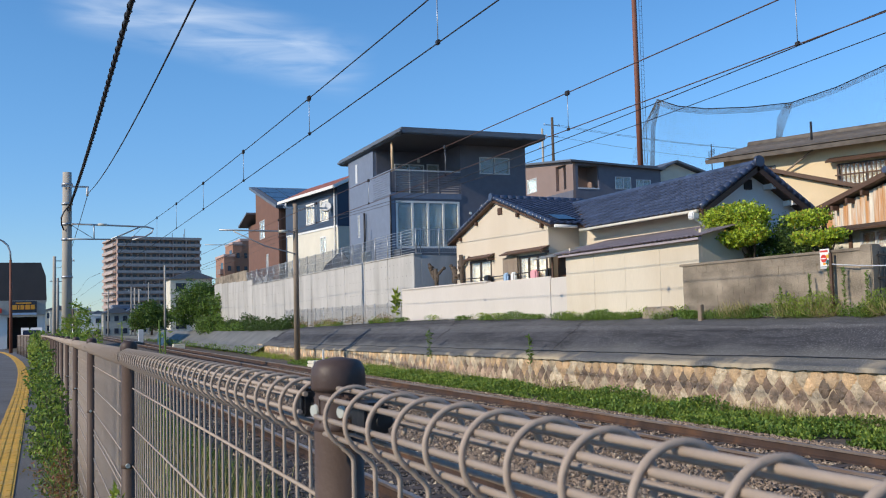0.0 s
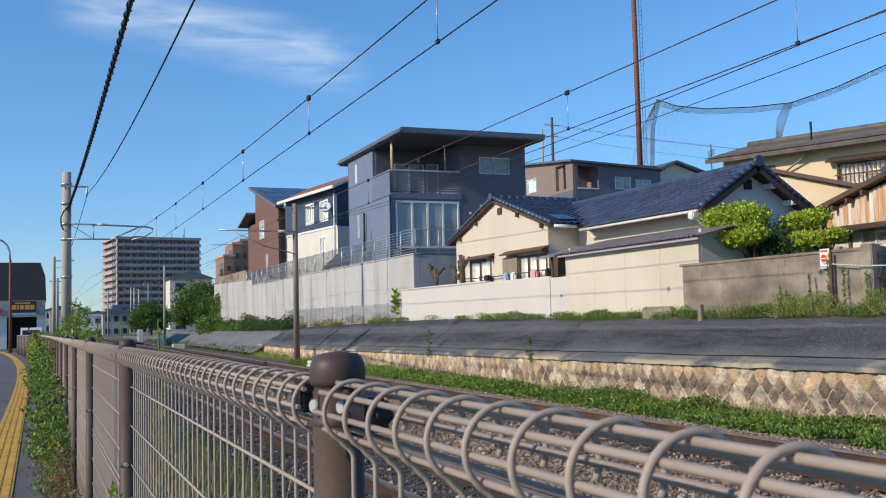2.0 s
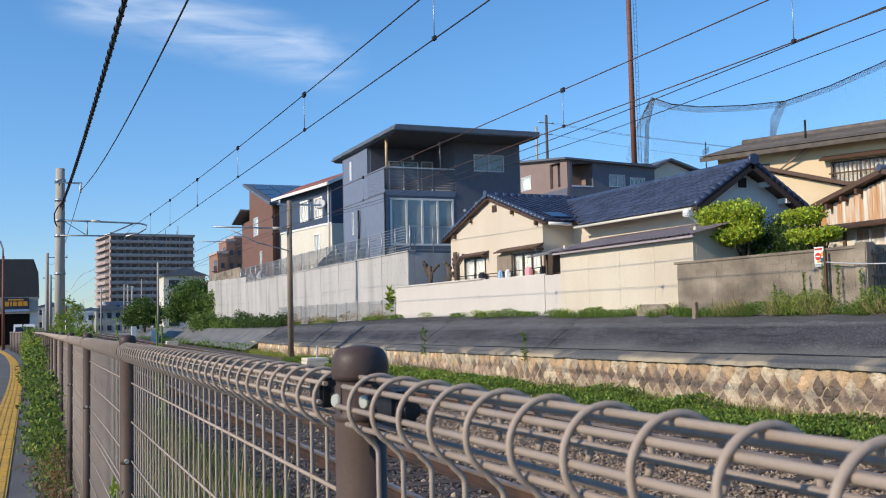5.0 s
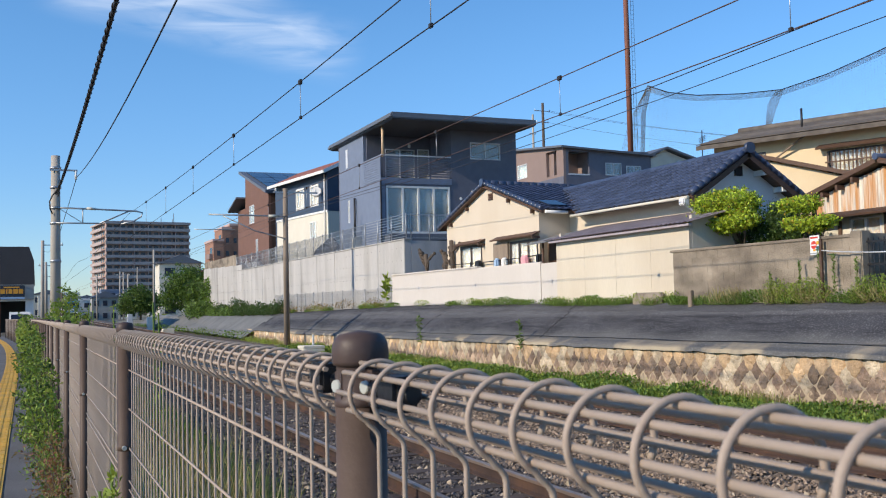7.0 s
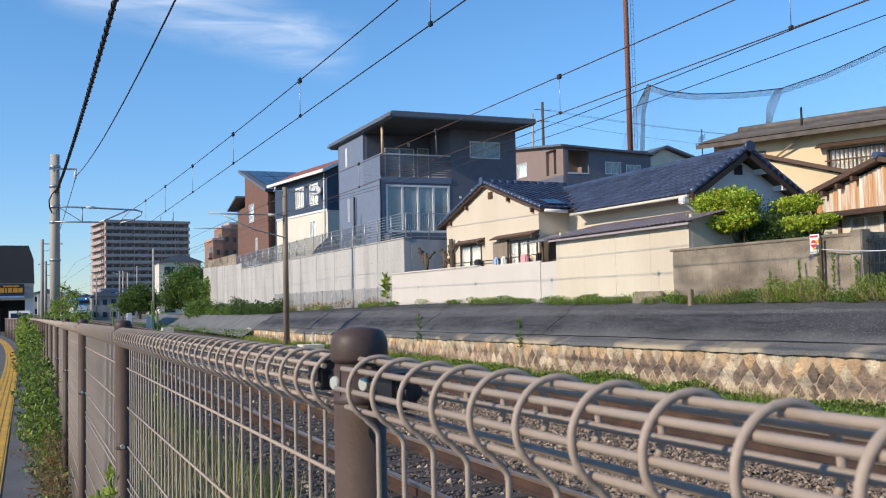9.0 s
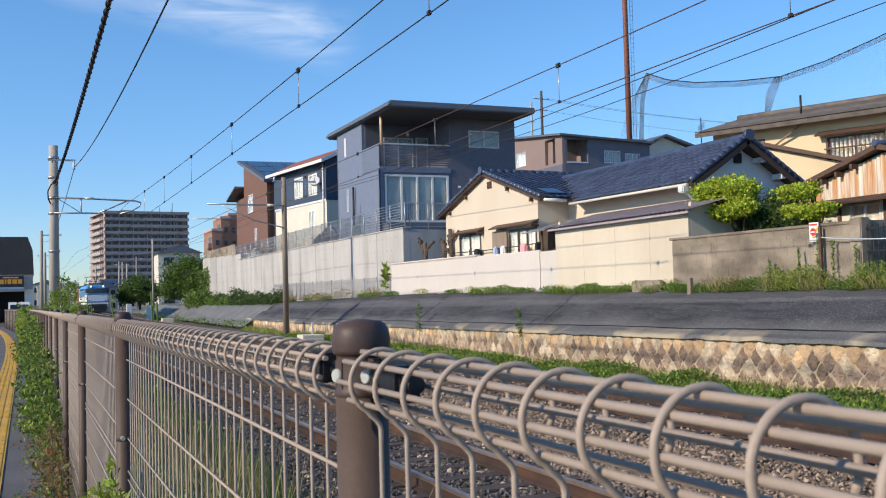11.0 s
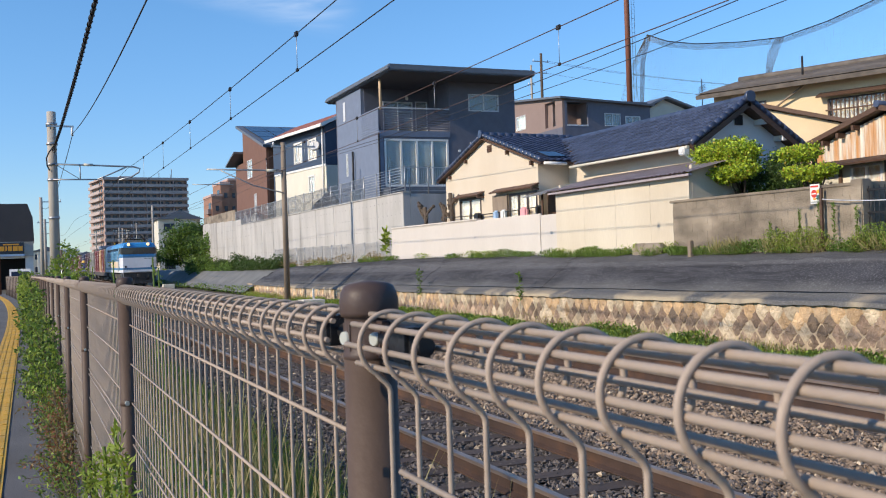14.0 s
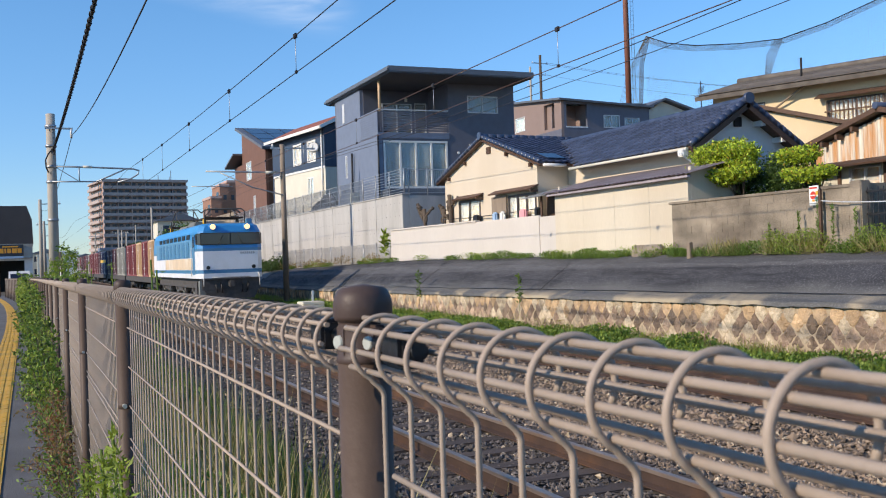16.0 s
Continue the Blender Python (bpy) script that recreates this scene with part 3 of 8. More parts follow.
def sheet(profile, ys, rough=0.0, freq=1.0, sub=1):
    """A surface swept along y; profile(y) gives (x, z) pairs."""
    verts, faces = [], []
    n = None
    for y in ys:
        pr = profile(y)
        pts = []
        for (xa, za), (xb, zb) in zip(pr, pr[1:]):
            for k in range(sub):
                s = k / sub
                pts.append((xa + (xb - xa) * s, za + (zb - za) * s))
        pts.append(pr[-1])
        n = len(pts)
        for x, z in pts:
            verts.append((x, y, z + rough * (noise.noise(Vector((x * freq, y * freq, 3.0))) + 0.45 * noise.noise(Vector((x * freq * 3.1, y * freq * 2.3, 8.0))))))
    for j in range(len(ys) - 1):
        for i in range(n - 1):
            a = j * n + i
            faces.append((a, a + 1, a + n + 1, a + n))
    return verts, faces

def span(a, b, step):
    k = max(1, round((b - a) / step))
    return [a + (b - a) * i / k for i in range(k + 1)]

def land(name, profile, ys, mat, label, rough=0.0, freq=1.0, sub=1, smooth=True):
    v, f = sheet(profile, ys, rough, freq, sub)
    return tagged(new(name, raw_mesh(name, v, f, mat, smooth)), label, name.replace("_", " "), kind="structure")

land("ground", lambda y: [(-2500, -1.6), (2500, -1.6)], span(-800, 4000, 400), M["far_ground"], "dull green and brown ground reaching the horizon", sub=10)
land("pavement", lambda y: [(-16 + bend(y), road_z(y)), (-3 + bend(y), road_z(y)), (0.42 + bend(y), road_z(y))], span(-15, 130, 2.0), M["asphalt"], "worn grey asphalt pavement beside a fence", sub=2)
land("verge", lambda y: [(0.42 + bend(y), road_z(y)), (0.5 + bend(y), road_z(y) - 0.08), (1.5, -0.62), (2.1, -0.80)], span(-12, 130, 0.6), M["earth"], "earth verge sloping down to the railway", 0.07, 2.2, 3)
BED = [(2.0, -0.80), (2.7, -0.755), (5.5, -0.755), (6.1, -0.84), (7.0, -0.82), (7.4, -0.755), (10.3, -0.755), (10.9, -0.86), (11.7, -0.95), (13.3, -0.96)]
land("track_bed", lambda y: BED, [*span(-12, 40, 0.35), *span(42, 420, 6)], M["ballast_bed"], "rusty brown stone ballast bed under two tracks", 0.03, 3.0, 4)

def sheet_profile(y):
    a, b = stone_top(y), bank_top(y)
    fold = 0.025 * noise.noise(Vector((y * 0.9, 0.0, 5.0))) + 0.02 * noise.noise(Vector((y * 2.6, 1.0, 5.0))) + 0.05 * noise.noise(Vector((y * 0.25, 4.0, 5.0)))
    return [(13.10, a - 0.06), (13.13, a + 0.02), (13.35, a + 0.10 + fold * 0.4), (13.9, a + (b - a) * 0.48 + fold), (14.40, a + (b - a) * 0.73 + fold * 1.2), (14.48, a + (b - a) * 0.82 + fold), (14.58, a + (b - a) * 0.84 + fold * 0.8), (15.0, b - 0.04 + fold * 0.4), (15.5, b + 0.04)]
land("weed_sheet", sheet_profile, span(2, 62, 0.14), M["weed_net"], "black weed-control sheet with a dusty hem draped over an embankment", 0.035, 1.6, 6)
land("grey_weed_sheet", lambda y: [(12.4, -0.75), (13.2, -0.3), (14.3, 0.45), (15.5, bank_top(y) + 0.04)], span(61.5, 125, 0.8), M["net_grey"], "faded grey weed-control sheet on the embankment", 0.09, 1.3, 4)

def yard(y):
    b = bank_top(y) + 0.03
    return [(15.45, b), (16.5, b + 0.1), (22.0, b + 0.5), (24.0, 2.2), (34.0, 8.0), (70.0, 12.0), (140.0, 16.0)]
land("yard_ground", yard, span(-25, 41.8, 2.5), M["earth"], "bare earth of the house plots, rising to a hill", 0.05, 0.8, 3)
land("terrace_ground", lambda y: [(15.98, 4.0), (24.0, 4.3), (34.0, 8.6), (70.0, 12.0), (140.0, 16.0)], span(41.9, 97, 3), M["earth"], "levelled ground of the upper house plots", 0.03, 0.8, 3)
land("lower_ground", lambda y: [(15.4, bank_top(y) + 0.03), (40, 0.6), (140, 1.0)], span(96.9, 180, 5), M["earth"], "open ground beyond the retaining wall", 0.05, 0.5, 3)

land("wall_foot", lambda y: [(15.45, bank_top(y) + 0.03), (15.95, bank_top(y) + 0.05)], span(41.7, 97, 2), M["earth"], "strip of earth at the foot of the retaining wall", 0.03, 0.9, 2)
land("hill_ground", lambda y: [(30, 3.0), (45, 11.0), (70, 14.5), (140, 17.0)], span(96.9, 260, 6), M["far_ground"], "hillside behind the houses", 0.3, 0.2, 3)

# wooded hills far away
hv, hf = [], []
for i in range(121):
    a = radians(-40 + i)
    r0 = 1500
    h = 14 + 13 * noise.noise(Vector((i * 0.13, 2.0, 0))) + 5 * noise.noise(Vector((i * 0.9, 5.0, 0)))
    hv += [(math.sin(a) * r0, math.cos(a) * r0, -5), (math.sin(a) * (r0 + 120), math.cos(a) * (r0 + 120), h), (math.sin(a) * (r0 + 400), math.cos(a) * (r0 + 400), -5)]
for i in range(120):
    hf += [(3 * i, 3 * i + 3, 3 * i + 4, 3 * i + 1), (3 * i + 1, 3 * i + 4, 3 * i + 5, 3 * i + 2)]
tagged(new("backdrop", raw_mesh("backdrop", hv, hf, M["hill"])), "low wooded hills on the skyline", "hills", kind="structure")

# ---- concrete retaining wall with panels ----
def retaining_wall():
    w = thing("retaining_wall", (16.0, 69, 1.0), "tall stained grey concrete retaining wall", "retaining wall", kind="structure")
    ys = span(41.9, 97, 3.66)
    for a, b in zip(ys, ys[1:]):
        m = (a + b) / 2
        top = 4.1 if m < 80 else 4.55 + (m - 80) * 0.02
        part("panel", B(15.9, 16.25, a + 0.008, b - 0.008, 0.3, top, bevel=0.02), M["concrete"], w)
    part("core", B(15.93, 16.2, 41.95, 97, 0.3, 4.0), M["concrete"], w)
    part("return_wall", B(16.25, 23.0, 41.9, 42.2, 0.9, 4.06, bevel=0.02), M["concrete"], w)
    part("coping", B(15.86, 16.3, 41.86, 80, 4.102, 4.16, bevel=0.015), M["concrete"], w)
    bm = bmesh.new()
    for k in range(92):
        for z in (1.75, 2.45, 3.15, 3.75):
            tube(bm, (15.93, 42.3 + k * 0.6, z), (15.897, 42.3 + k * 0.6, z), 0.022, 6)
    part("tie_holes", bm, M["under"], w)
    part("upper_block_wall", B(16.0, 16.2, 81.5, 97, 4.5, 5.5, bevel=0.02), M["block"], w, "brown-grey block wall on the far end")
retaining_wall()

def heap(name, y0, y1, xc, z0, h, mat, label, category, seed):
    """A crumpled cloth heap: a ridged mound with folds."""
    v, f = [], []
    n, m = 22, 11
    for i in range(n + 1):
        s = i / n
        for j in range(m + 1):
            t = j / m
            dome = (math.sin(math.pi * s) ** 0.6) * (math.sin(math.pi * t) ** 0.6)
            y, x = y0 + (y1 - y0) * s, xc - 0.5 + t
            k = noise.noise(Vector((s * 4, t * 3, seed))) + 0.5 * abs(noise.noise(Vector((s * 11, t * 6, seed + 3))))
            v.append((x, y, z0 + dome * h * (0.75 + 0.5 * k)))
    for i in range(n):
        for j in range(m):
            a = i * (m + 1) + j
            f.append((a, a + 1, a + m + 2, a + m + 1))
    tagged(new(name, raw_mesh(name, v, f, M[mat], True)), label, category)
heap("tarpaulin", 54.5, 60.2, 16.85, 4.03, 1.15, "net", "black tarpaulin heaped behind the terrace fence", "tarpaulin", 1.0)
heap("sack", 76.0, 78.6, 16.8, 4.03, 1.0, "white", "white sacks piled behind the terrace fence", "sack", 5.0)
heap("sack", 79.0, 81.5, 16.8, 4.03, 0.9, "white", "white sacks piled behind the terrace fence", "sack", 8.0)

def wall_fence():
    f = thing("terrace_fence", (16.05, 62, 4.16), "grey steel mesh fence along the top of a retaining wall", "fence")
    ys = span(42.0, 81.5, 2.0)
    for y in ys:
        part("post", tube(bmesh.new(), (16.05, y, 4.1), (16.05, y, 5.33), 0.03, 6), M["steel"], f)
    for i, (a, b) in enumerate(zip(ys, ys[1:])):
        bm = bmesh.new()
        if b < 49:
            for k in range(9):
                z = 4.26 + k * 0.13
                box(bm, 16.04, 16.06, a, b, z, z + 0.022)
        else:
            for k in range(25):
                y = a + (b - a) * k / 25
                box(bm, 16.045, 16.055, y, y + 0.009, 4.2, 5.28)
            for z in (4.22, 4.5, 4.75, 5.0, 5.26):
                box(bm, 16.04, 16.06, a, b, z, z + 0.02)
        part("mesh_panel", bm, M["steel"], f)
    for x in span(16.3, 20.0, 0.95):
        part("post", tube(bmesh.new(), (x, 42.05, 4.05), (x, 42.05, 5.33), 0.028, 6), M["steel"], f)
    bm = bmesh.new()
    for k in range(40):
        x = 16.1 + k * 0.1
        box(bm, x, x + 0.01, 42.045, 42.055, 4.2, 5.25)
    box(bm, 16.05, 20.0, 42.03, 42.07, 5.25, 5.3)
    box(bm, 16.05, 20.0, 42.03, 42.07, 4.18, 4.21)
    part("mesh_panel", bm, M["steel"], f)
wall_fence()

def lower_fence():
    f = thing("lower_mesh_fence", (15.6, 52, 1.0), "low grey mesh fence at the foot of the concrete wall", "fence")
    ys = span(43.0, 66, 1.9)
    for y in ys:
        part("post", tube(bmesh.new(), (15.62, y, 0.8), (15.62, y, 1.95), 0.025, 6), M["steel"], f)
    for a, b in zip(ys, ys[1:]):
        bm = bmesh.new()
        for k in range(16):
            y = a + (b - a) * k / 16
            box(bm, 15.615, 15.625, y, y + 0.008, 0.9, 1.9)
        for z in (1.0, 1.3, 1.6, 1.9):
            box(bm, 15.61, 15.63, a, b, z, z + 0.015)
        part("mesh_panel", bm, M["steel"], f)
lower_fence()

# ---- houses ----
def slab(bm, poly, thick):
    """A sloping slab from four top corners in order."""
    t = [Vector(p) for p in poly]
    nrm = (t[1] - t[0]).cross(t[3] - t[0]).normalized()
    if nrm.z < 0:
        nrm.negate()
    va = [bm.verts.new(p) for p in t]
    vb = [bm.verts.new(p - nrm * thick) for p in t]
    bm.faces.new(va)
    bm.faces.new(vb[::-1])
    n = len(t)
    for i in range(n):
        bm.faces.new((va[(i + 1) % n], va[i], vb[i], vb[(i + 1) % n]))
    bmesh.ops.recalc_face_normals(bm, faces=bm.faces)
    return bm

def grey_house():
    h = thing("grey_house", (20.2, 50, 4.0), "modern two-storey blue-grey house with flat overhanging roof", "house")
    x0, x1, y0, y1, zf, zm, zt = 16.4, 24.05, 46.26, 53.3, 3.6, 7.42, 10.14
    door = (16.64, 20.14, 4.71, 7.13)
    win = (21.34, 23.10, 8.63, 9.53)
    bm = wall(bmesh.new(), "Y", y0, 0.18, x0 + 0.18, x1, zf, zm, [door])
    part("lower_front_wall", bm, M["siding_dark"], h, "charcoal siding wall")
    bm = wall(bmesh.new(), "Y", y0, 0.18, 20.25, x1, zm, zt, [win])
    part("upper_front_wall", bm, M["siding_dark"], h, "charcoal siding wall")
    slit = [(51.5, 51.8, 5.68, 6.92), (52.3, 52.75, 8.75, 9.8)]
    bm = wall(bmesh.new(), "X", x0, 0.18, y0, y1, zf, zm, slit[:1])
    box(bm, x0, x0 + 0.18, 49.05, y1, zm, zt)
    part("side_wall", bm, M["siding"], h, "blue-grey textured siding wall")
    part("back_wall", B(x0, x1, y1, y1 + 0.18, zf, zt), M["siding_dark"], h)
    part("end_wall", B(x1 - 0.18, x1, y0 + 0.18, y1, zf, zt), M["siding_dark"], h)
    part("balcony_floor", B(x0 + 0.02, 20.25, y0 + 0.01, 49.1, zm - 0.22, zm + 0.08), M["siding_dark"], h)
    part("floor_band", B(x0 - 0.03, 20.25, y0 - 0.04, y0 + 0.02, zm - 0.18, zm + 0.12), M["siding"], h, "pale blue-grey band under the balcony")
    bdoor = (17.6, 19.3, 7.6, 9.45)
    bm = wall(bmesh.new(), "Y", 49.0, 0.15, x0 + 0.18, 20.25, zm, zt, [bdoor, (19.45, 20.15, 7.6, 9.5)])
    part("balcony_back_wall", bm, M["siding_dark"], h)
    part("balcony_side_wall", B(20.25, 20.4, y0 + 0.18, 49.0, zm, zt), M["siding_dark"], h)
    part("upper_floor", B(x0 + 0.2, x1 - 0.2, 49.15, y1, zm - 0.1, zm + 0.1), M["siding_dark"], h)
    window(h, "Y", y0, *door, panes=4, frame_mat="white", depth=0.12, fw=0.10, label="tall glazed sliding doors, pale frames, some curtains drawn")
    for u0, u1, c in ((17.65, 18.35, "curtain_grey"), (18.45, 19.15, "curtain"), (19.3, 20.0, "curtain_teal")):
        part("door_curtain", B(u0, u1, y0 + 0.16, y0 + 0.18, 4.75, 7.08), M[c], h)
    window(h, "Y", y0, *win, panes=2, curtain="curtain", depth=0.12, fw=0.06)
    window(h, "Y", 49.0, *bdoor, panes=2, depth=0.1)
    window(h, "Y", 49.0, 19.45, 20.15, 7.6, 9.5, panes=1, curtain="curtain_cream", depth=0.1)
    window(h, "X", x0, *slit[0], panes=1, curtain="curtain", depth=0.1, fw=0.04)
    part("slit_window", B(x0 - 0.02, x0 + 0.02, 51.75, 52.1, 8.75, 9.8), M["alu"], h)
    roof = part("roof", B(16.2, 24.12, 44.05, 54.75, 10.16, 10.46, bevel=0.04), M["roof_metal"], h, "flat dark grey metal roof with wide eaves")
    part("soffit", B(16.3, 24.02, 44.15, 54.65, 10.12, 10.158), M["soffit"], roof)
    part("gutter", B(16.12, 16.2, 44.0, 54.75, 10.2, 10.34, bevel=0.02), M["roof_metal"], roof)
    part("roof_post", tube(bmesh.new(), (16.55, 46.4, 8.6), (16.55, 46.4, 10.13), 0.07, 10), M["pale_wood"], h, "pale wooden balcony post")
    for k in range(9):
        z = 7.62 + k * 0.115
        part("balcony_slat", B(x0 + 0.12, 20.25, y0 + 0.02, y0 + 0.05, z, z + 0.075), M["siding_dark"], h)
    part("balcony_handrail", B(x0, 20.25, y0, y0 + 0.07, 8.66, 8.72), M["alu"], h)
    for k in range(11):
        z = 7.45 + k * 0.115
        part("balcony_louvre", B(x0 - 0.01, x0 + 0.03, y0 + 0.1, 49.05, z, z + 0.1), M["siding"], h)
    part("downpipe", tube(bmesh.new(), (x0 - 0.05, y0 - 0.03, 4.1), (x0 - 0.05, y0 - 0.03, 7.4), 0.045, 8), M["black"], h)
    part("vent_pipe", tube(bmesh.new(), (x0 - 0.12, 50.3, 4.6), (x0 - 0.12, 50.3, 6.9), 0.06, 8), M["black"], h)
    part("wall_lamp", B(18.9, 19.05, 48.92, 49.0, 9.55, 9.75, bevel=0.02), M["white"], h)
    part("vent_cap", tube(bmesh.new(), (20.75, y0 - 0.06, 6.55), (20.75, y0, 6.55), 0.07, 10), M["white"], h)
    part("vent_hood", B(21.35, 21.6, y0 - 0.08, y0, 6.85, 7.0, bevel=0.02), M["alu"], h)
    part("foundation_step", B(16.5, 20.6, 45.4, 46.26, 4.0, 4.6, bevel=0.02), M["roof_metal"], h)
grey_house()
ac = thing("outdoor_unit", (16.2, 50.0, 4.16), "beige outdoor air-conditioning unit on the terrace", "air conditioner")
part("casing", B(16.12, 16.42, 49.6, 50.4, 4.12, 4.75, bevel=0.02), M["offwhite"], ac)
part("fan_grille", tube(bmesh.new(), (16.11, 49.9, 4.45), (16.12, 49.9, 4.45), 0.22, 16), M["steel"], ac)

def gable_roof(name, axis, a0, a1, c, half, zr, ze, thick, mat, parent, label=""):
    """Two sloping slabs about a ridge along the axis at the cross position c."""
    bm = bmesh.new()
    for s in (-1, 1):
        if axis == "X":
            p = [(a0, c, zr), (a1, c, zr), (a1, c + s * half, ze), (a0, c + s * half, ze)]
        else:
            p = [(c, a0, zr), (c, a1, zr), (c + s * half, a1, ze), (c + s * half, a0, ze)]
        slab(bm, p, thick)
    return part(name, bm, mat, parent, label)

def blue_house():
    h = thing("navy_house", (20, 64, 4.2), "two-storey house, navy above and off-white below, red roof", "house")
    x0, x1, y0, y1 = 16.8, 23.5, 56.8, 65.05
    hi = [(60.3, 61.65, 7.3, 8.65), (58.1, 59.4, 7.3, 8.65)]
    lo = [(58.55, 59.5, 5.3, 6.4)]
    bm = wall(bmesh.new(), "X", x0, 0.18, y0, y1, 6.85, 9.2, hi)
    part("upper_side_wall", bm, M["navy"], h)
    bm = wall(bmesh.new(), "X", x0 + 0.02, 0.18, y0, y1, 3.8, 6.85, lo)
    part("lower_side_wall", bm, M["offwhite"], h)
    part("upper_front_wall", B(x0 + 0.18, x1, y0, y0 + 0.18, 6.85, 9.2), M["navy"], h)
    part("lower_front_wall", B(x0 + 0.2, x1, y0 + 0.02, y0 + 0.2, 3.8, 6.85), M["offwhite"], h)
    part("back_wall", B(x0, x1, y1, y1 + 0.2, 3.8, 9.2), M["navy"], h)
    part("end_wall", B(x1, x1 + 0.2, y0, y1, 3.8, 9.2), M["navy"], h)
    part("band", B(x0 - 0.03, x0, y0, y1, 6.8, 6.92), M["white"], h)
    prism_bm = prism(bmesh.new(), [(x0, 9.2), (20.2, 9.2), (18.5, 9.95)], "Y", y0, y0 + 0.18)
    part("gable_wall", prism_bm, M["navy"], h)
    for q in hi:
        window(h, "X", x0, *q, panes=2, frame_mat="white", curtain="curtain_cream", fw=0.12)
    window(h, "X", x0 + 0.02, *lo[0], panes=2, frame_mat="white", curtain="curtain", fw=0.09)
    r = gable_roof("roof", "Y", 56.2, 65.3, 18.5, 2.2, 10.25, 9.22, 0.14, M["red_roof"], h, "red-brown roof")
    part("flat_roof", B(16.4, 23.6, 56.9, 65.2, 9.18, 9.27), M["roof_metal"], r)
    part("fascia", B(16.24, 16.31, 56.2, 65.35, 9.06, 9.24), M["white"], r, "white eaves fascia")
    part("barge_board", slab(bmesh.new(), [(16.24, 56.15, 9.25), (18.5, 56.15, 10.3), (18.5, 56.2, 10.3), (16.24, 56.2, 9.25)], 0.2), M["white"], r)
    d = part("satellite_dish", tube(bmesh.new(), (16.45, 57.6, 8.05), (16.38, 57.5, 8.1), 0.34, 16, 0.29), M["white"], h, "white satellite dish")
    part("dish_arm", tube(bmesh.new(), (16.45, 57.6, 8.0), (16.8, 57.65, 7.9), 0.03, 6), M["steel"], d)
    part("downpipe", tube(bmesh.new(), (16.74, 57.1, 4.2), (16.74, 57.1, 9.1), 0.05, 6), M["white"], h)
    h.location, h.rotation_euler, h.scale = (20.32, 69.45, 4.43), (0, 0, radians(8.1)), (1.078, 1.078, 1.078)
blue_house()

def brown_house():
    h = thing("brown_house", (20, 79, 4.4), "tall brown house with a mono-pitch roof of solar panels", "house")
    x0, x1, y0, y1 = 16.8, 23.0, 74.2, 82.6
    win = [(79.3, 81.2, 8.0, 9.5), (78.0, 78.8, 5.2, 6.6)]
    bm = wall(bmesh.new(), "X", x0, 0.2, y0, y1, 4.0, 10.0, win)
    prism(bm, [(y0, 10.0), (y1, 10.0), (y1, 12.3)], "X", x0, x0 + 0.2)
    part("side_wall", bm, M["brown_house"], h)
    # darker material here puts this face's shade into its colour
    part("front_wall", B(x0 + 0.2, x1, y0, y0 + 0.2, 4.0, 9.95), M["wood"], h)
    part("back_wall", B(x0, x1, y1, y1 + 0.2, 4.0, 12.2), M["brown_house"], h)
    part("end_wall", B(x1, x1 + 0.2, y0, y1, 4.0, 9.9), M["brown_house"], h)
    for q in win:
        window(h, "X", x0, *q, panes=2, curtain="curtain")
    r = part("roof", slab(bmesh.new(), [(16.4, 73.4, 10.0), (23.4, 73.4, 10.0), (23.4, 83.6, 12.75), (16.4, 83.6, 12.75)], 0.22), M["roof_metal"], h)
    for i in range(4):
        for j in range(3):
            xa, ya = 16.9 + i * 1.55, 74.2 + j * 2.9
            za, zb = 10.03 + (ya - 73.4) * 0.2696, 10.03 + (ya + 2.75 - 73.4) * 0.2696
            part("solar_panel", slab(bmesh.new(), [(xa, ya, za + 0.04), (xa + 1.48, ya, za + 0.04), (xa + 1.48, ya + 2.75, zb + 0.04), (xa, ya + 2.75, zb + 0.04)], 0.03), M["solar"], r)
    part("annex", B(x0, x1, 82.8, 86.0, 4.0, 9.5), M["brown_house"], h)
    h.location.x += 0.3
    part("annex_roof", slab(bmesh.new(), [(16.3, 82.8, 10.45), (23, 82.8, 10.45), (23, 86.6, 9.6), (16.3, 86.6, 9.6)], 0.15), M["roof_metal"], h)
brown_house()

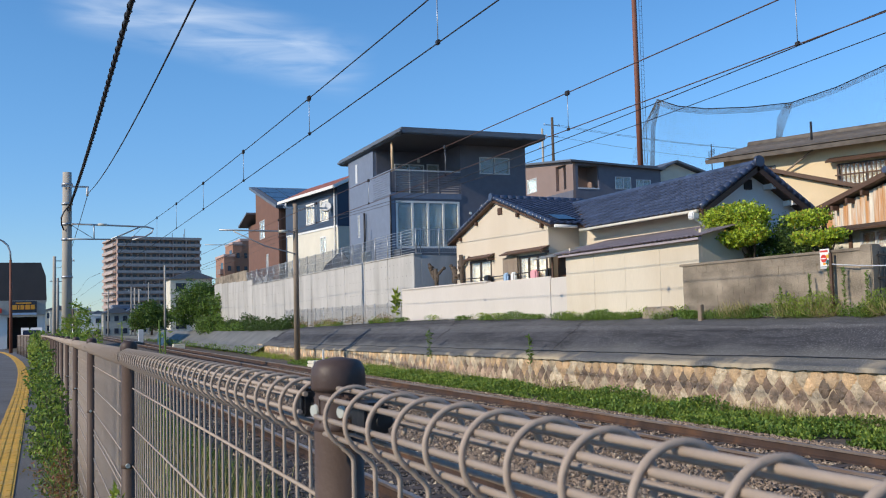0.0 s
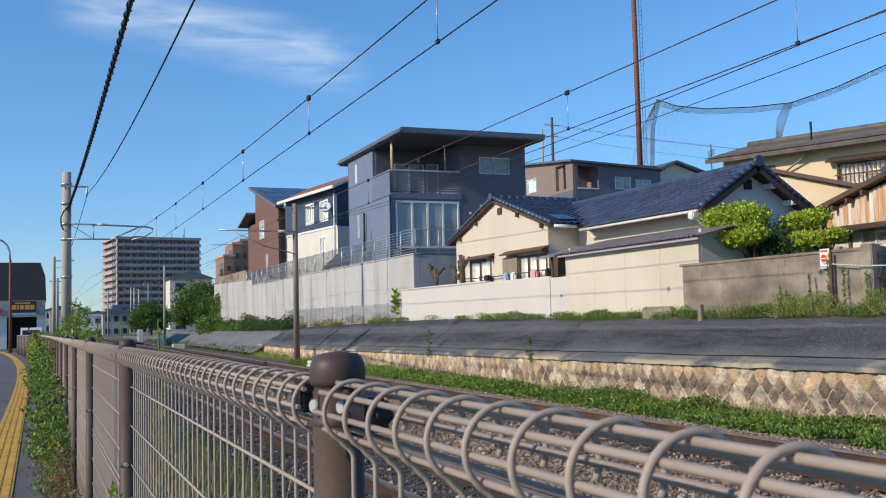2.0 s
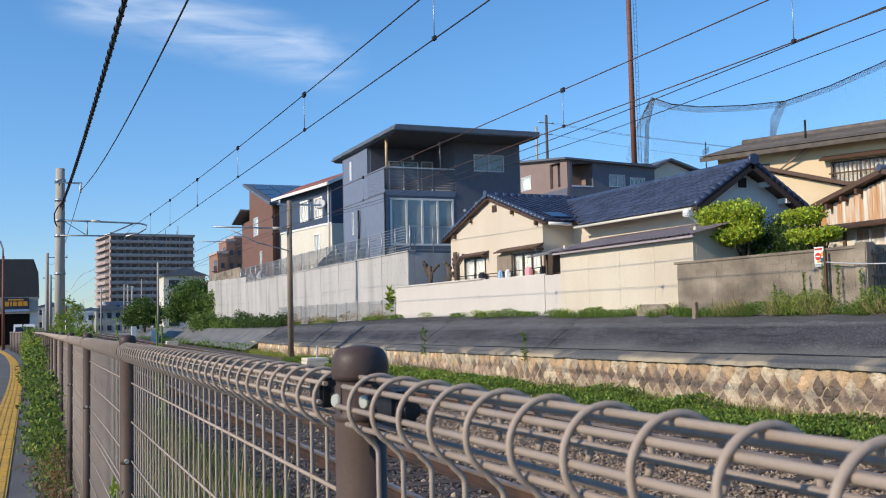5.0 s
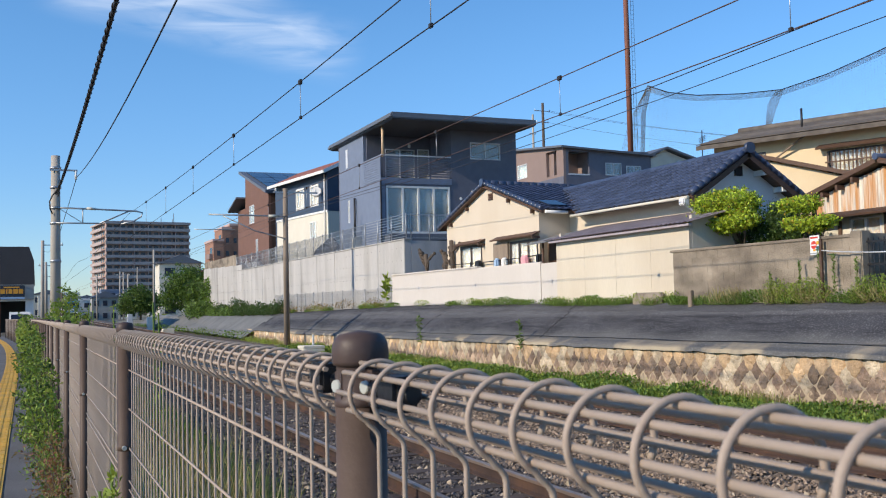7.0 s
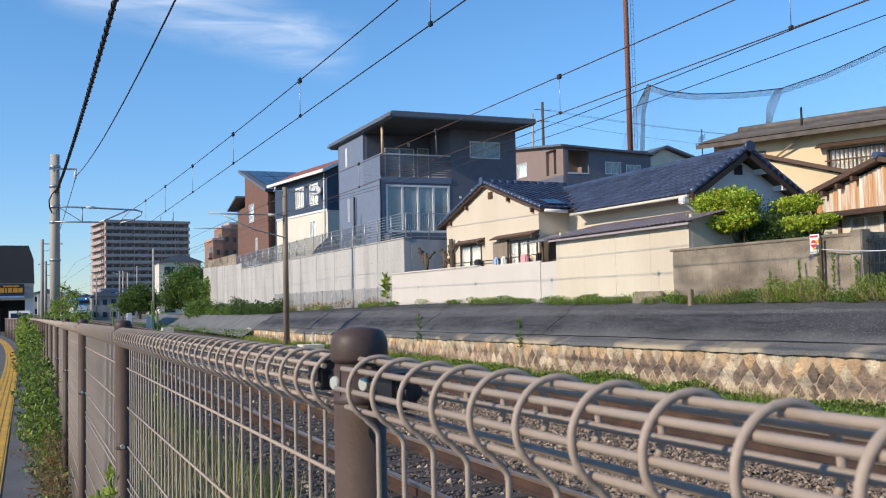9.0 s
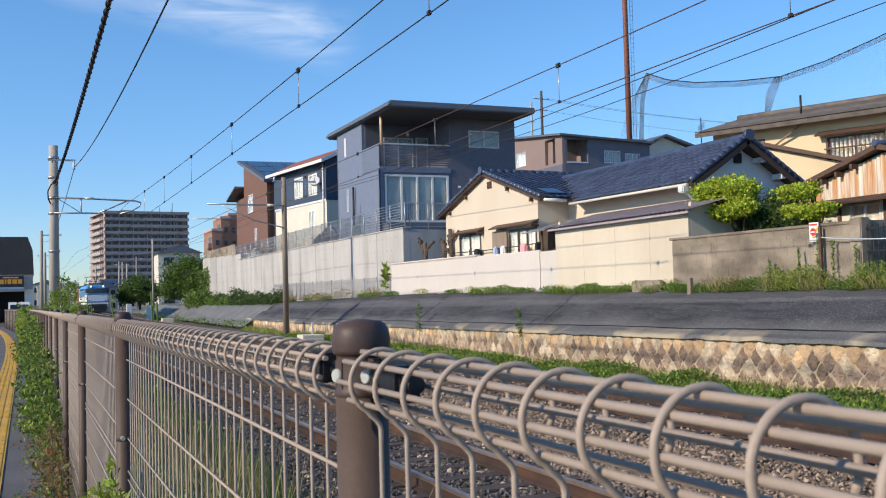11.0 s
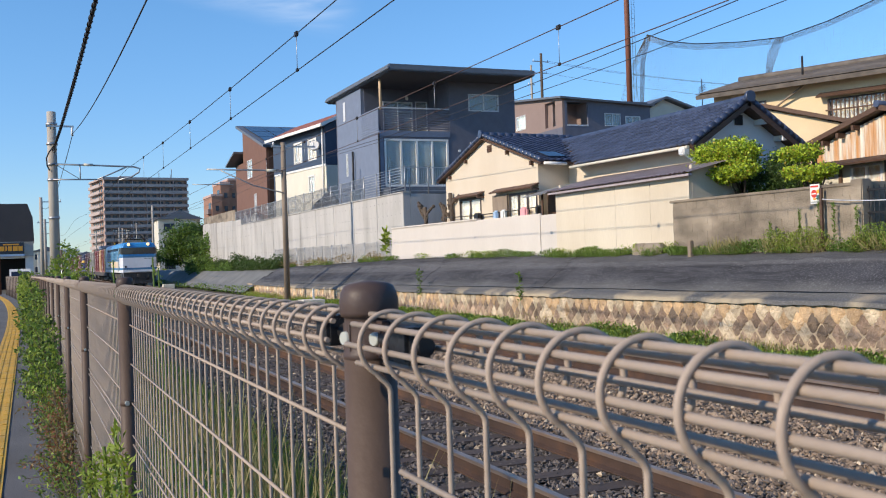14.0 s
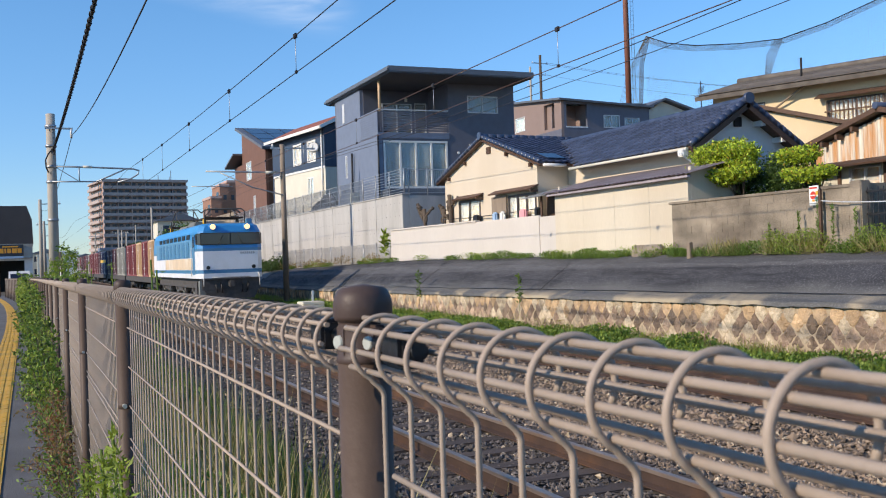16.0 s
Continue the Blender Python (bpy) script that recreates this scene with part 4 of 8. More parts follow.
def dark_house():
    h = thing("dark_house", (39, 64, 8), "low dark house with a mauve side wall on the hill", "house")
    x0, x1, y0, y1 = 35.25, 42.5, 60.5, 68.0
    hx = [(61.5, 63.0, 10.2, 12.0), (66.0, 67.6, 10.57, 11.67)]
    hy = [(38.74, 40.1, 10.16, 11.08), (40.53, 41.82, 10.12, 10.92), (35.66, 37.37, 10.13, 11.8)]
    bm = wall(bmesh.new(), "X", x0, 0.2, y0, y1, 7.5, 12.1, hx)
    prism(bm, [(y0, 12.1), (y1, 12.1), (y1, 12.9)], "X", x0, x0 + 0.2)
    part("side_wall", bm, M["mauve"], h)
    part("side_skirt", B(x0 - 0.03, x0, y0, y1, 7.5, 10.0), M["siding_dark"], h)
    bm = wall(bmesh.new(), "Y", y0, 0.2, x0 + 0.2, x1, 7.5, 12.0, hy)
    part("front_wall", bm, M["siding_dark"], h)
    part("back_wall", B(x0, x1, y1, y1 + 0.2, 7.5, 12.0), M["siding_dark"], h)
    part("end_wall", B(x1, x1 + 0.2, y0, y1, 7.5, 11.8), M["siding_dark"], h)
    part("balcony_back", B(35.5, 42.3, 62.3, 67.7, 8.0, 11.95), M["mauve"], h)
    part("inner_wall", B(37.5, 38.4, 60.75, 62.3, 8.0, 11.9), M["mauve"], h)
    for q in hy[:2]:
        window(h, "Y", y0, *q, panes=2, curtain="curtain")
    window(h, "X", x0, *hx[1], panes=1, curtain="curtain")
    part("balcony_rail", B(35.6, 37.4, y0 - 0.03, y0 + 0.02, 10.1, 10.2), M["alu"], h)
    part("roof", slab(bmesh.new(), [(34.9, 60.1, 12.15), (42.9, 60.1, 11.8), (42.9, 68.4, 12.7), (34.9, 68.4, 13.05)], 0.14), M["roof_metal"], h)
dark_house()

def small_house():
    h = thing("white_house", (45.5, 64, 9), "small white gabled house on the hill", "house")
    bm = B(43.4, 47.8, 62, 70, 8.5, 11.6)
    part("wall", bm, M["offwhite"], h)
    part("gable_wall", prism(bmesh.new(), [(43.4, 11.6), (47.8, 11.6), (45.0, 12.5)], "Y", 62.01, 62.2), M["offwhite"], h)
    part("roof", slab(slab(bmesh.new(), [(45, 61.5, 12.7), (48.5, 61.5, 11.7), (48.5, 70, 11.7), (45, 70, 12.7)], 0.15), [(45, 61.5, 12.7), (42.9, 61.5, 11.85), (42.9, 70, 11.85), (45, 70, 12.7)], 0.15), M["roof_metal"], h)
    part("satellite_dish", tube(bmesh.new(), (46.3, 61.9, 11.3), (46.2, 61.8, 11.35), 0.4, 14), M["white"], h)
small_house()

def tan_house():
    h = thing("tan_house", (28, 27, 2.5), "two-storey tan rendered house with brown tiled roof", "house")
    x0, x1, y0, y1 = 25.0, 31.5, 21.0, 31.6
    win = [(25.4, 27.4, 5.5, 6.3), (29.7, 31.4, 5.9, 6.55)]
    part("side_wall", wall(bmesh.new(), "X", x0, 0.2, y0, y1, 2.0, 7.05, win), M["tan"], h)
    part("back_wall", B(x0, x1, y1, y1 + 0.2, 2.0, 7.0), M["tan"], h)
    part("front_wall", B(x0 + 0.2, x1, y0, y0 + 0.2, 2.0, 7.0), M["tan"], h)
    part("end_wall", B(x1, x1 + 0.2, y0, y1, 2.0, 7.0), M["tan"], h)
    for q in win:
        window(h, "X", x0, *q, panes=2, frame_mat="dark_alu", curtain="curtain_cream")
    part("hood", slab(bmesh.new(), [(24.6, 25.1, 6.38), (25.0, 25.1, 6.55), (25.0, 27.7, 6.55), (24.6, 27.7, 6.38)], 0.05), M["wood"], h)
    for k in range(15):
        y = 25.25 + k * 0.15
        part("window_bar", B(24.86, 24.89, y, y + 0.035, 5.42, 6.25), M["wood"], h)
    part("window_rail", B(24.84, 24.91, 25.2, 27.45, 5.34, 5.42), M["wood"], h)
    part("window_rail", B(24.84, 24.91, 25.2, 27.45, 5.85, 5.9), M["wood"], h)
    r = gable_roof("roof", "Y", 20.5, 32.2, 28.2, 3.9, 7.95, 6.98, 0.16, M["tile_brown"], h, "brown-grey tiled roof")
    for k in range(11):
        s = k / 11
        x, z = 24.3 + 3.9 * s, 7.0 + 0.97 * s
        part("tile_course", slab(bmesh.new(), [(x, 20.5, z + 0.045), (x + 0.36, 20.5, z + 0.12), (x + 0.36, 32.2, z + 0.12), (x, 32.2, z + 0.045)], 0.03), M["tile_brown"], r)
    part("ridge_cap", tube(bmesh.new(), (28.2, 20.4, 8.02), (28.2, 32.3, 8.02), 0.13, 8), M["tile_brown"], r)
    part("vent_pipe", tube(bmesh.new(), (26.2, 28.8, 7.3), (26.2, 28.8, 8.2), 0.045, 8), M["black"], h)
    # lower wing in front
    bm = B(24.3, 25.0, 26.0, 33.2, 2.0, 5.1)
    prism(bm, [(26.0, 5.1), (33.2, 5.1), (29.9, 6.25)], "X", 24.31, 24.99)
    part("lower_wing_wall", bm, M["tan"], h)
    lw = gable_roof("lower_wing_roof", "X", 24.12, 24.9, 29.9, 4.4, 6.44, 5.13, 0.13, M["tile_brown"], h)
    part("barge_board", slab(bmesh.new(), [(24.05, 29.9, 6.46), (24.12, 29.9, 6.46), (24.12, 25.5, 5.14), (24.05, 25.5, 5.14)], 0.14), M["wood"], lw)
    part("eave_hood", slab(bmesh.new(), [(23.8, 24.6, 4.25), (24.3, 24.6, 4.45), (24.3, 27.5, 4.45), (23.8, 27.5, 4.25)], 0.06), M["red_roof"], h)
    # roof aerial
    a = part("aerial", tube(bmesh.new(), (25.2, 32.4, 6.6), (25.2, 32.4, 7.75), 0.02, 6), M["black"], h)
    part("brace_pipe", tube(bmesh.new(), (24.62, 28.0, 6.93), (24.95, 29.7, 6.0), 0.035, 6), M["pole_wood"], h)
    for k in range(4):
        part("aerial_rod", tube(bmesh.new(), (24.9, 32.1, 7.3 + k * 0.06), (25.5, 32.7, 7.3 + k * 0.06), 0.012, 5), M["black"], a)
    return h
TAN = tan_house()
TAN.location, TAN.rotation_euler = (29.22, 27.42, 2.5), (0, 0, radians(23.7))

def shed():
    h = thing("iron_shed", (21, 17.8, 1.5), "old shed clad in rusty corrugated iron, wooden eaves", "shed")
    bm = bmesh.new()
    n = 70
    pts = []
    for k in range(n + 1):
        y = 15.2 + k * (20.2 - 15.2) / n
        pts.append((19.0 - 0.018 * math.sin(k * math.pi / 1.0 + 0.5 * math.pi), y))
    for (xa, ya), (xb, yb) in zip(pts, pts[1:]):
        za = 4.26 - abs(ya - 17.43) * 0.25
        zb = 4.26 - abs(yb - 17.43) * 0.25
        bm.faces.new([bm.verts.new(q) for q in ((xa, ya, 3.2), (xb, yb, 3.2), (xb, yb, zb), (xa, ya, za))])
    bmesh.ops.remove_doubles(bm, verts=bm.verts, dist=0.001)
    part("corrugated_cladding", bm, M["corr"], h, "rust-streaked corrugated iron sheets")
    win = (17.6, 18.6, 2.3, 3.1)
    part("lower_wall", wall(bmesh.new(), "X", 19.03, 0.12, 15.2, 20.2, 1.2, 3.2, [win]), M["offwhite"], h)
    part("body", B(19.2, 24, 15.25, 20.15, 1.2, 3.7), M["corr"], h)
    window(h, "X", 19.03, *win, panes=2, curtain="curtain_cream")
    for y in (19.55, 18.85, 17.4):
        part("post", B(18.98, 19.02, y, y + 0.1, 1.2, 3.2), M["wood"], h)
    part("hood", slab(bmesh.new(), [(18.5, 15.2, 3.14), (19.0, 15.2, 3.28), (19.0, 19.8, 3.28), (18.5, 19.8, 3.14)], 0.05), M["rust"], h)
    r = gable_roof("roof", "X", 18.8, 24.3, 17.43, 3.0, 4.42, 3.62, 0.08, M["tile_brown"], h)
    part("barge_board", slab(slab(bmesh.new(), [(18.74, 17.43, 4.46), (18.81, 17.43, 4.46), (18.81, 20.43, 3.66), (18.74, 20.43, 3.66)], 0.12), [(18.74, 17.43, 4.46), (18.81, 17.43, 4.46), (18.81, 14.43, 3.66), (18.74, 14.43, 3.66)], 0.12), M["wood"], r)
    part("ridge_end", tube(bmesh.new(), (18.7, 17.43, 4.48), (19.4, 17.43, 4.47), 0.085, 10), M["tile"], r)
    for k in range(5):
        y = 18.2 + k * 0.5
        z = 4.28 - (y - 17.43) * 0.267
        part("rafter_end", B(18.76, 19.0, y, y + 0.08, z - 0.12, z), M["wood"], r)
shed()

# ---- tiled house ----
def tile_mesh(name, w, l, mat):
    """One S-shaped roof tile lying in its own plane: u across, v up the slope."""
    bm = bmesh.new()
    prof = [(-0.5, 0.020), (-0.32, 0.0), (-0.05, 0.0), (0.15, 0.022), (0.32, 0.042), (0.5, 0.024)]
    a = [bm.verts.new((u * w, 0, z + 0.036)) for u, z in prof]
    b = [bm.verts.new((u * w, l, z - 0.004)) for u, z in prof]
    c = [bm.verts.new((u * w, 0, z - 0.006)) for u, z in prof]
    for k in range(len(prof) - 1):
        f = bm.faces.new((a[k], a[k + 1], b[k + 1], b[k]))
        f.smooth = True
        bm.faces.new((c[k], c[k + 1], a[k + 1], a[k]))
    return mesh_from(name, bm, mat)

TILE = tile_mesh("roof_tile", 0.27, 0.27, M["tile"])

def tile_slope(parent, start, along, up, cols, rows, keep=None, limit=300, step=(0.265, 0.235)):
    """Lay tiles row by row; past the limit the rest is joined into one part."""
    along, up = Vector(along).normalized(), Vector(up).normalized()
    nrm = along.cross(up)
    if nrm.z < 0:
        nrm.negate()
    rot3 = Matrix((along, up, nrm)).transposed().to_4x4()
    org = origin_of(parent)
    rest_v, rest_f, count = [], [], 0
    base_v = [v.co.copy() for v in TILE.vertices]
    base_f = [tuple(p.vertices) for p in TILE.polygons]
    for j in range(rows):
        for i in range(cols):
            p = Vector(start) + along * (i * step[0]) + up * (j * step[1]) + nrm * (0.012 + random.uniform(0, 0.004))
            if keep and not keep(p):
                continue
            m = Matrix.Translation(p - org) @ rot3
            if count < limit:
                ob = new("roof_tile", TILE)
                ob.parent = parent
                ob.matrix_basis = m
                count += 1
            else:
                k = len(rest_v)
                rest_v += [m @ v for v in base_v]
                rest_f += [tuple(q + k for q in f) for f in base_f]
    if rest_v:
        ob = new("roof_tiles", raw_mesh("roof_tiles", rest_v, rest_f, M["tile"], True))
        ob.parent = parent
        tagged(ob, kind="stuff")

def tiled_house():
    h = thing("tiled_house", (18.5, 31, 1.2), "old single-storey cream house with glazed dark blue tiles", "house")
    # gable towards the railway
    w1, w2 = (33.79, 35.8, 2.25, 3.39), (29.35, 31.45, 2.25, 3.31)
    bm = wall(bmesh.new(), "X", 16.0, 0.18, 29.25, 37.15, 1.0, 4.2, [w2, w1])
    prism(bm, [(29.25, 4.2), (37.15, 4.2), (37.15, 4.31), (33.25, 5.5), (29.25, 4.27)], "X", 16.0, 16.18)
    part("gable_wall", bm, M["cream"], h, "cream rendered gable wall with faint cracks")
    part("corner_wall", B(16.18, 17.2, 29.25, 29.45, 1.0, 4.2), M["cream"], h)
    part("far_wall", B(16.18, 20, 36.95, 37.15, 1.0, 4.25), M["cream"], h)
    window(h, "X", 16.0, *w1, panes=2, frame_mat="dark_alu", curtain="curtain_cream", fw=0.09)
    window(h, "X", 16.0, *w2, panes=3, frame_mat="dark_alu", curtain="curtain_cream", fw=0.09)
    part("shutter", B(15.92, 15.98, 31.5, 32.68, 2.3, 3.33), M["pole_wood"], h, "weathered brown wooden shutter box")
    for a, b, z in ((33.5, 35.85, 3.44), (29.2, 32.5, 3.42)):
        hd = part("window_hood", slab(bmesh.new(), [(15.68, a, z), (16.0, a, z + 0.14), (16.0, b, z + 0.14), (15.68, b, z)], 0.045), M["wood"], h)
        part("hood_beam", B(15.7, 16.0, a + 0.02, a + 0.1, z - 0.12, z - 0.045), M["wood"], hd)
    part("gable_vent", B(15.97, 16.0, 32.75, 33.1, 4.98, 5.24), M["wood"], h)
    for k in range(3):
        part("vent_slat", B(15.95, 15.97, 32.77, 33.08, 5.0 + k * 0.08, 5.05 + k * 0.08), M["wood"], h)
    part("wall_crack_line", B(15.996, 16.0, 29.35, 37.05, 4.19, 4.2), M["cream_dull"], h)
    pitch = 0.307
    slab_bm = bmesh.new()
    slab(slab_bm, [(15.85, 33.25, 5.60), (20.5, 33.25, 5.60), (20.5, 28.75, 4.22), (15.85, 28.75, 4.22)], 0.1)
    slab(slab_bm, [(15.85, 33.25, 5.60), (20.5, 33.25, 5.60), (20.5, 37.65, 4.26), (15.85, 37.65, 4.26)], 0.1)
    part("roof_deck", slab_bm, M["wood"], h)
    tile_slope(h, (16.0, 28.75, 4.23), (1, 0, 0), (0, 4.5, 1.38), 19, 20, keep=lambda p: p.x < 16.95 + (p.y - 27.97) / 2.12, limit=300)
    tile_slope(h, (15.98, 37.62, 4.29), (1, 0, 0), (0, -4.4, 1.34), 4, 19, limit=0)
    # edge rolls along the rakes and the ridge
    for s, ye, ze in ((-1, 28.75, 4.22), (1, 37.65, 4.26)):
        for k in range(16):
            t0 = k / 16
            y = ye + (33.25 - ye) * t0
            z = ze + (5.6 - ze) * t0 + 0.05
            y2 = ye + (33.25 - ye) * (t0 + 0.068)
            z2 = ze + (5.6 - ze) * (t0 + 0.068) + 0.07
            part("verge_tile", tube(bmesh.new(), (15.86, y, z), (15.86, y2, z2), 0.085, 8), M["tile"], h)
        part("barge_board", slab(bmesh.new(), [(15.8, ye, ze - 0.06), (15.86, ye, ze - 0.06), (15.86, 33.25, 5.53), (15.8, 33.25, 5.53)], 0.035), M["wood"], h)
    for k in range(12):
        x = 15.8 + k * 0.33
        part("ridge_tile", tube(bmesh.new(), (x, 33.25, 5.66 - k * 0.004), (x + 0.31, 33.25, 5.656 - k * 0.004), 0.12, 10), M["tile"], h)
    part("ridge_end_tile", tube(bmesh.new(), (15.74, 33.25, 5.68), (15.82, 33.25, 5.68), 0.15, 12), M["tile"], h)
    for y in (29.6, 31.4, 35.0, 36.6):
        z = 5.46 - abs(y - 33.25) * pitch
        part("purlin_end", B(15.88, 16.0, y - 0.06, y + 0.06, z - 0.16, z - 0.02), M["wood"], h)
    part("skylight", slab(bmesh.new(), [(16.3, 29.05, 4.44), (17.0, 29.05, 4.44), (17.0, 29.8, 4.67), (16.3, 29.8, 4.67)], 0.05), M["solar"], h, "small glossy roof panel")
    # wing with its ridge along the railway
    part("wing_side_wall", B(17.2, 17.38, 22.3, 29.45, 1.0, 4.15), M["cream"], h)
    bm = B(17.38, 20.4, 22.3, 22.48, 1.0, 4.15)
    prism(bm, [(17.2, 4.15), (20.4, 4.15), (18.75, 5.05)], "Y", 22.3, 22.48)
    part("wing_gable_wall", bm, M["gable_white"], h, "white plastered gable in shade")
    part("wing_back_wall", B(20.4, 20.58, 22.3, 31.5, 1.0, 4.1), M["cream"], h)
    ridge_x, ridge_z, eave_z, half = 18.68, 5.28, 3.98, 2.0
    bm = bmesh.new()
    for s in (-1, 1):
        slab(bm, [(ridge_x, 21.85, ridge_z), (ridge_x, 32.2, ridge_z - 0.02), (ridge_x + s * half, 28.0, eave_z + 0.03), (ridge_x + s * half, 21.85, eave_z)], 0.1)
    part("wing_roof_deck", bm, M["wood"], h)
    tile_slope(h, (ridge_x - half, 32.06, eave_z + 0.066), (0, -1, -0.006), (half, 0, ridge_z - eave_z), 39, 10, keep=lambda p: p.y < 28.05 + (p.x - 16.7) * 2.12, limit=300)
    for k in range(31):
        y = 21.8 + k * 0.33
        part("wing_ridge_tile", tube(bmesh.new(), (ridge_x, y, ridge_z + 0.04), (ridge_x, y + 0.33, ridge_z + 0.04), 0.10, 10, caps=False), M["tile"], h)
    part("wing_ridge_end_tile", tube(bmesh.new(), (ridge_x, 21.72, ridge_z + 0.08), (ridge_x, 21.82, ridge_z + 0.08), 0.16, 12), M["tile"], h)
    for s in (-1, 1):
        for k in range(10):
            t0, t1 = k / 10, (k + 1.08) / 10
            part("wing_verge_tile", tube(bmesh.new(), (ridge_x + s * half * (1 - t0), 21.86, eave_z + (ridge_z - eave_z) * t0 + 0.05), (ridge_x + s * half * (1 - t1), 21.86, eave_z + (ridge_z - eave_z) * t1 + 0.07), 0.085, 8), M["tile"], h)
        part("wing_barge_board", slab(bmesh.new(), [(ridge_x, 21.8, ridge_z - 0.05), (ridge_x, 21.86, ridge_z - 0.05), (ridge_x + s * half, 21.86, eave_z - 0.06), (ridge_x + s * half, 21.8, eave_z - 0.06)], 0.14), M["wood"], h)
    for x, z in ((19.3, 4.72), (20.0, 4.27), (18.1, 4.74)):
        part("wing_purlin_end", B(x - 0.07, x + 0.07, 21.9, 22.3, z - 0.1, z + 0.05), M["gable_white"], h)
    part("wing_gable_vent", B(18.55, 18.8, 22.24, 22.3, 4.62, 4.9), M["black"], h)
    g = part("gutter", tube(bmesh.new(), (16.62, 21.9, 3.93), (16.62, 28.2, 3.97), 0.045, 8), M["offwhite"], h, "white plastic eaves gutter")
    part("rain_hopper", B(16.5, 16.72, 21.95, 22.2, 3.72, 3.92, bevel=0.03), M["white"], g)
    part("downpipe", path_tube(bmesh.new(), [(16.62, 22.1, 3.75), (16.8, 22.0, 3.6), (17.1, 22.1, 3.45), (17.15, 22.2, 3.2)], 0.03), M["white"], g)
    part("corner_gutter", tube(bmesh.new(), (15.95, 28.7, 4.16), (16.8, 28.7, 4.14), 0.055, 8), M["white"], h)
tiled_house()

def lean_to():
    h = thing("lean_to", (16.3, 24, 1.1), "cream panelled lean-to with a purple-grey corrugated roof", "outbuilding")
    ys = span(20.45, 27.25, 1.7)
    for a, b in zip(ys, ys[1:]):
        part("wall_panel", B(15.5, 15.6, a + 0.004, b - 0.004, 0.95, 3.02), M["cream_dull"], h)
    part("end_wall", B(15.6, 17.2, 20.45, 20.55, 0.95, 3.3), M["cream_dull"], h)
    part("far_end_wall", B(15.6, 17.2, 27.1, 27.2, 0.95, 3.3), M["cream_dull"], h)
    bm = bmesh.new()
    n = 74
    prev = None
    for k in range(n + 1):
        y = 20.15 + k * 7.4 / n
        d = 0.02 * (1 if k % 2 else -1)
        cur = (bm.verts.new((15.22, y, 3.10 + d)), bm.verts.new((17.25, y, 3.58 + d)))
        if prev:
            bm.faces.new((prev[0], cur[0], cur[1], prev[1]))
        prev = cur
    bmesh.ops.solidify(bm, geom=bm.faces, thickness=0.02)
    part("corrugated_roof", bm, M["purple_roof"], h, "purple-grey corrugated roof sheets")
    part("eaves_beam", B(15.3, 15.4, 20.2, 27.4, 3.0, 3.06), M["purple_roof"], h)
    part("porch_roof", slab(bmesh.new(), [(15.3, 27.5, 3.08), (15.3, 29.1, 3.05), (16.6, 29.1, 3.4), (16.6, 27.5, 3.45)], 0.03), M["steel"], h, "pale corrugated porch roof")
    # end of the white garden wall, added here as a thin panel
    part("gate_panel", B(15.52, 15.56, 27.25, 28.3, 1.0, 2.4), M["white_wall"], h, "pale end of the white garden wall")
    part("porch_post", tube(bmesh.new(), (15.6, 28.3, 1.0), (15.6, 28.3, 3.1), 0.04, 8), M["wood"], h)
    # dark panel stands in for the shaded cream wall behind the porch
    part("porch_back", B(16.3, 16.36, 27.25, 29.2, 1.0, 3.2), M["wood"], h)
lean_to()

def garden_wall():
    w = thing("garden_wall", (15.6, 35, 1.0), "white plastered garden wall with a rounded top", "garden wall", kind="structure")
    part("wall_face", B(15.5, 15.66, 28.3, 42.5, 0.6, 2.46, bevel=0.03), M["white_wall"], w)
    part("capping", B(15.46, 15.7, 33.2, 42.5, 2.44, 2.52, bevel=0.03), M["white_wall"], w)
garden_wall()

# washing, pots and rail behind the garden wall
rail = thing("drying_rail", (15.85, 31.5, 2.4), "thin dark drying rail over the garden wall", "rail")
part("bar", path_tube(bmesh.new(), sag((15.82, 37.0, 2.72), (15.82, 28.8, 2.72), 0.05), 0.018), M["black"], rail)
for y in (37.0, 34.5, 31.0, 28.8):
    part("upright", tube(bmesh.new(), (15.82, y, 1.1), (15.82, y, 2.74), 0.018, 6), M["black"], rail)
for y, c, w, lab in ((30.0, "pink", 0.45, "pink cloth"), (31.6, "white", 0.3, "white cloth"), (32.2, "blue_sign", 0.3, "pale blue cloth"), (33.8, "black", 0.45, "dark plant pot"), (29.0, "black", 0.25, "dark plant pot")):
    bm = B(15.75, 15.9, y - w / 2, y + w / 2, 2.42, 2.76, bevel=0.05)
    solid("folded_cloth" if c not in ("black",) else "plant_pot", bm, M[c], lab + " hanging behind the white garden wall" if c != "black" else "dark plant pot standing on the garden wall", "cloth" if c != "black" else "pot")

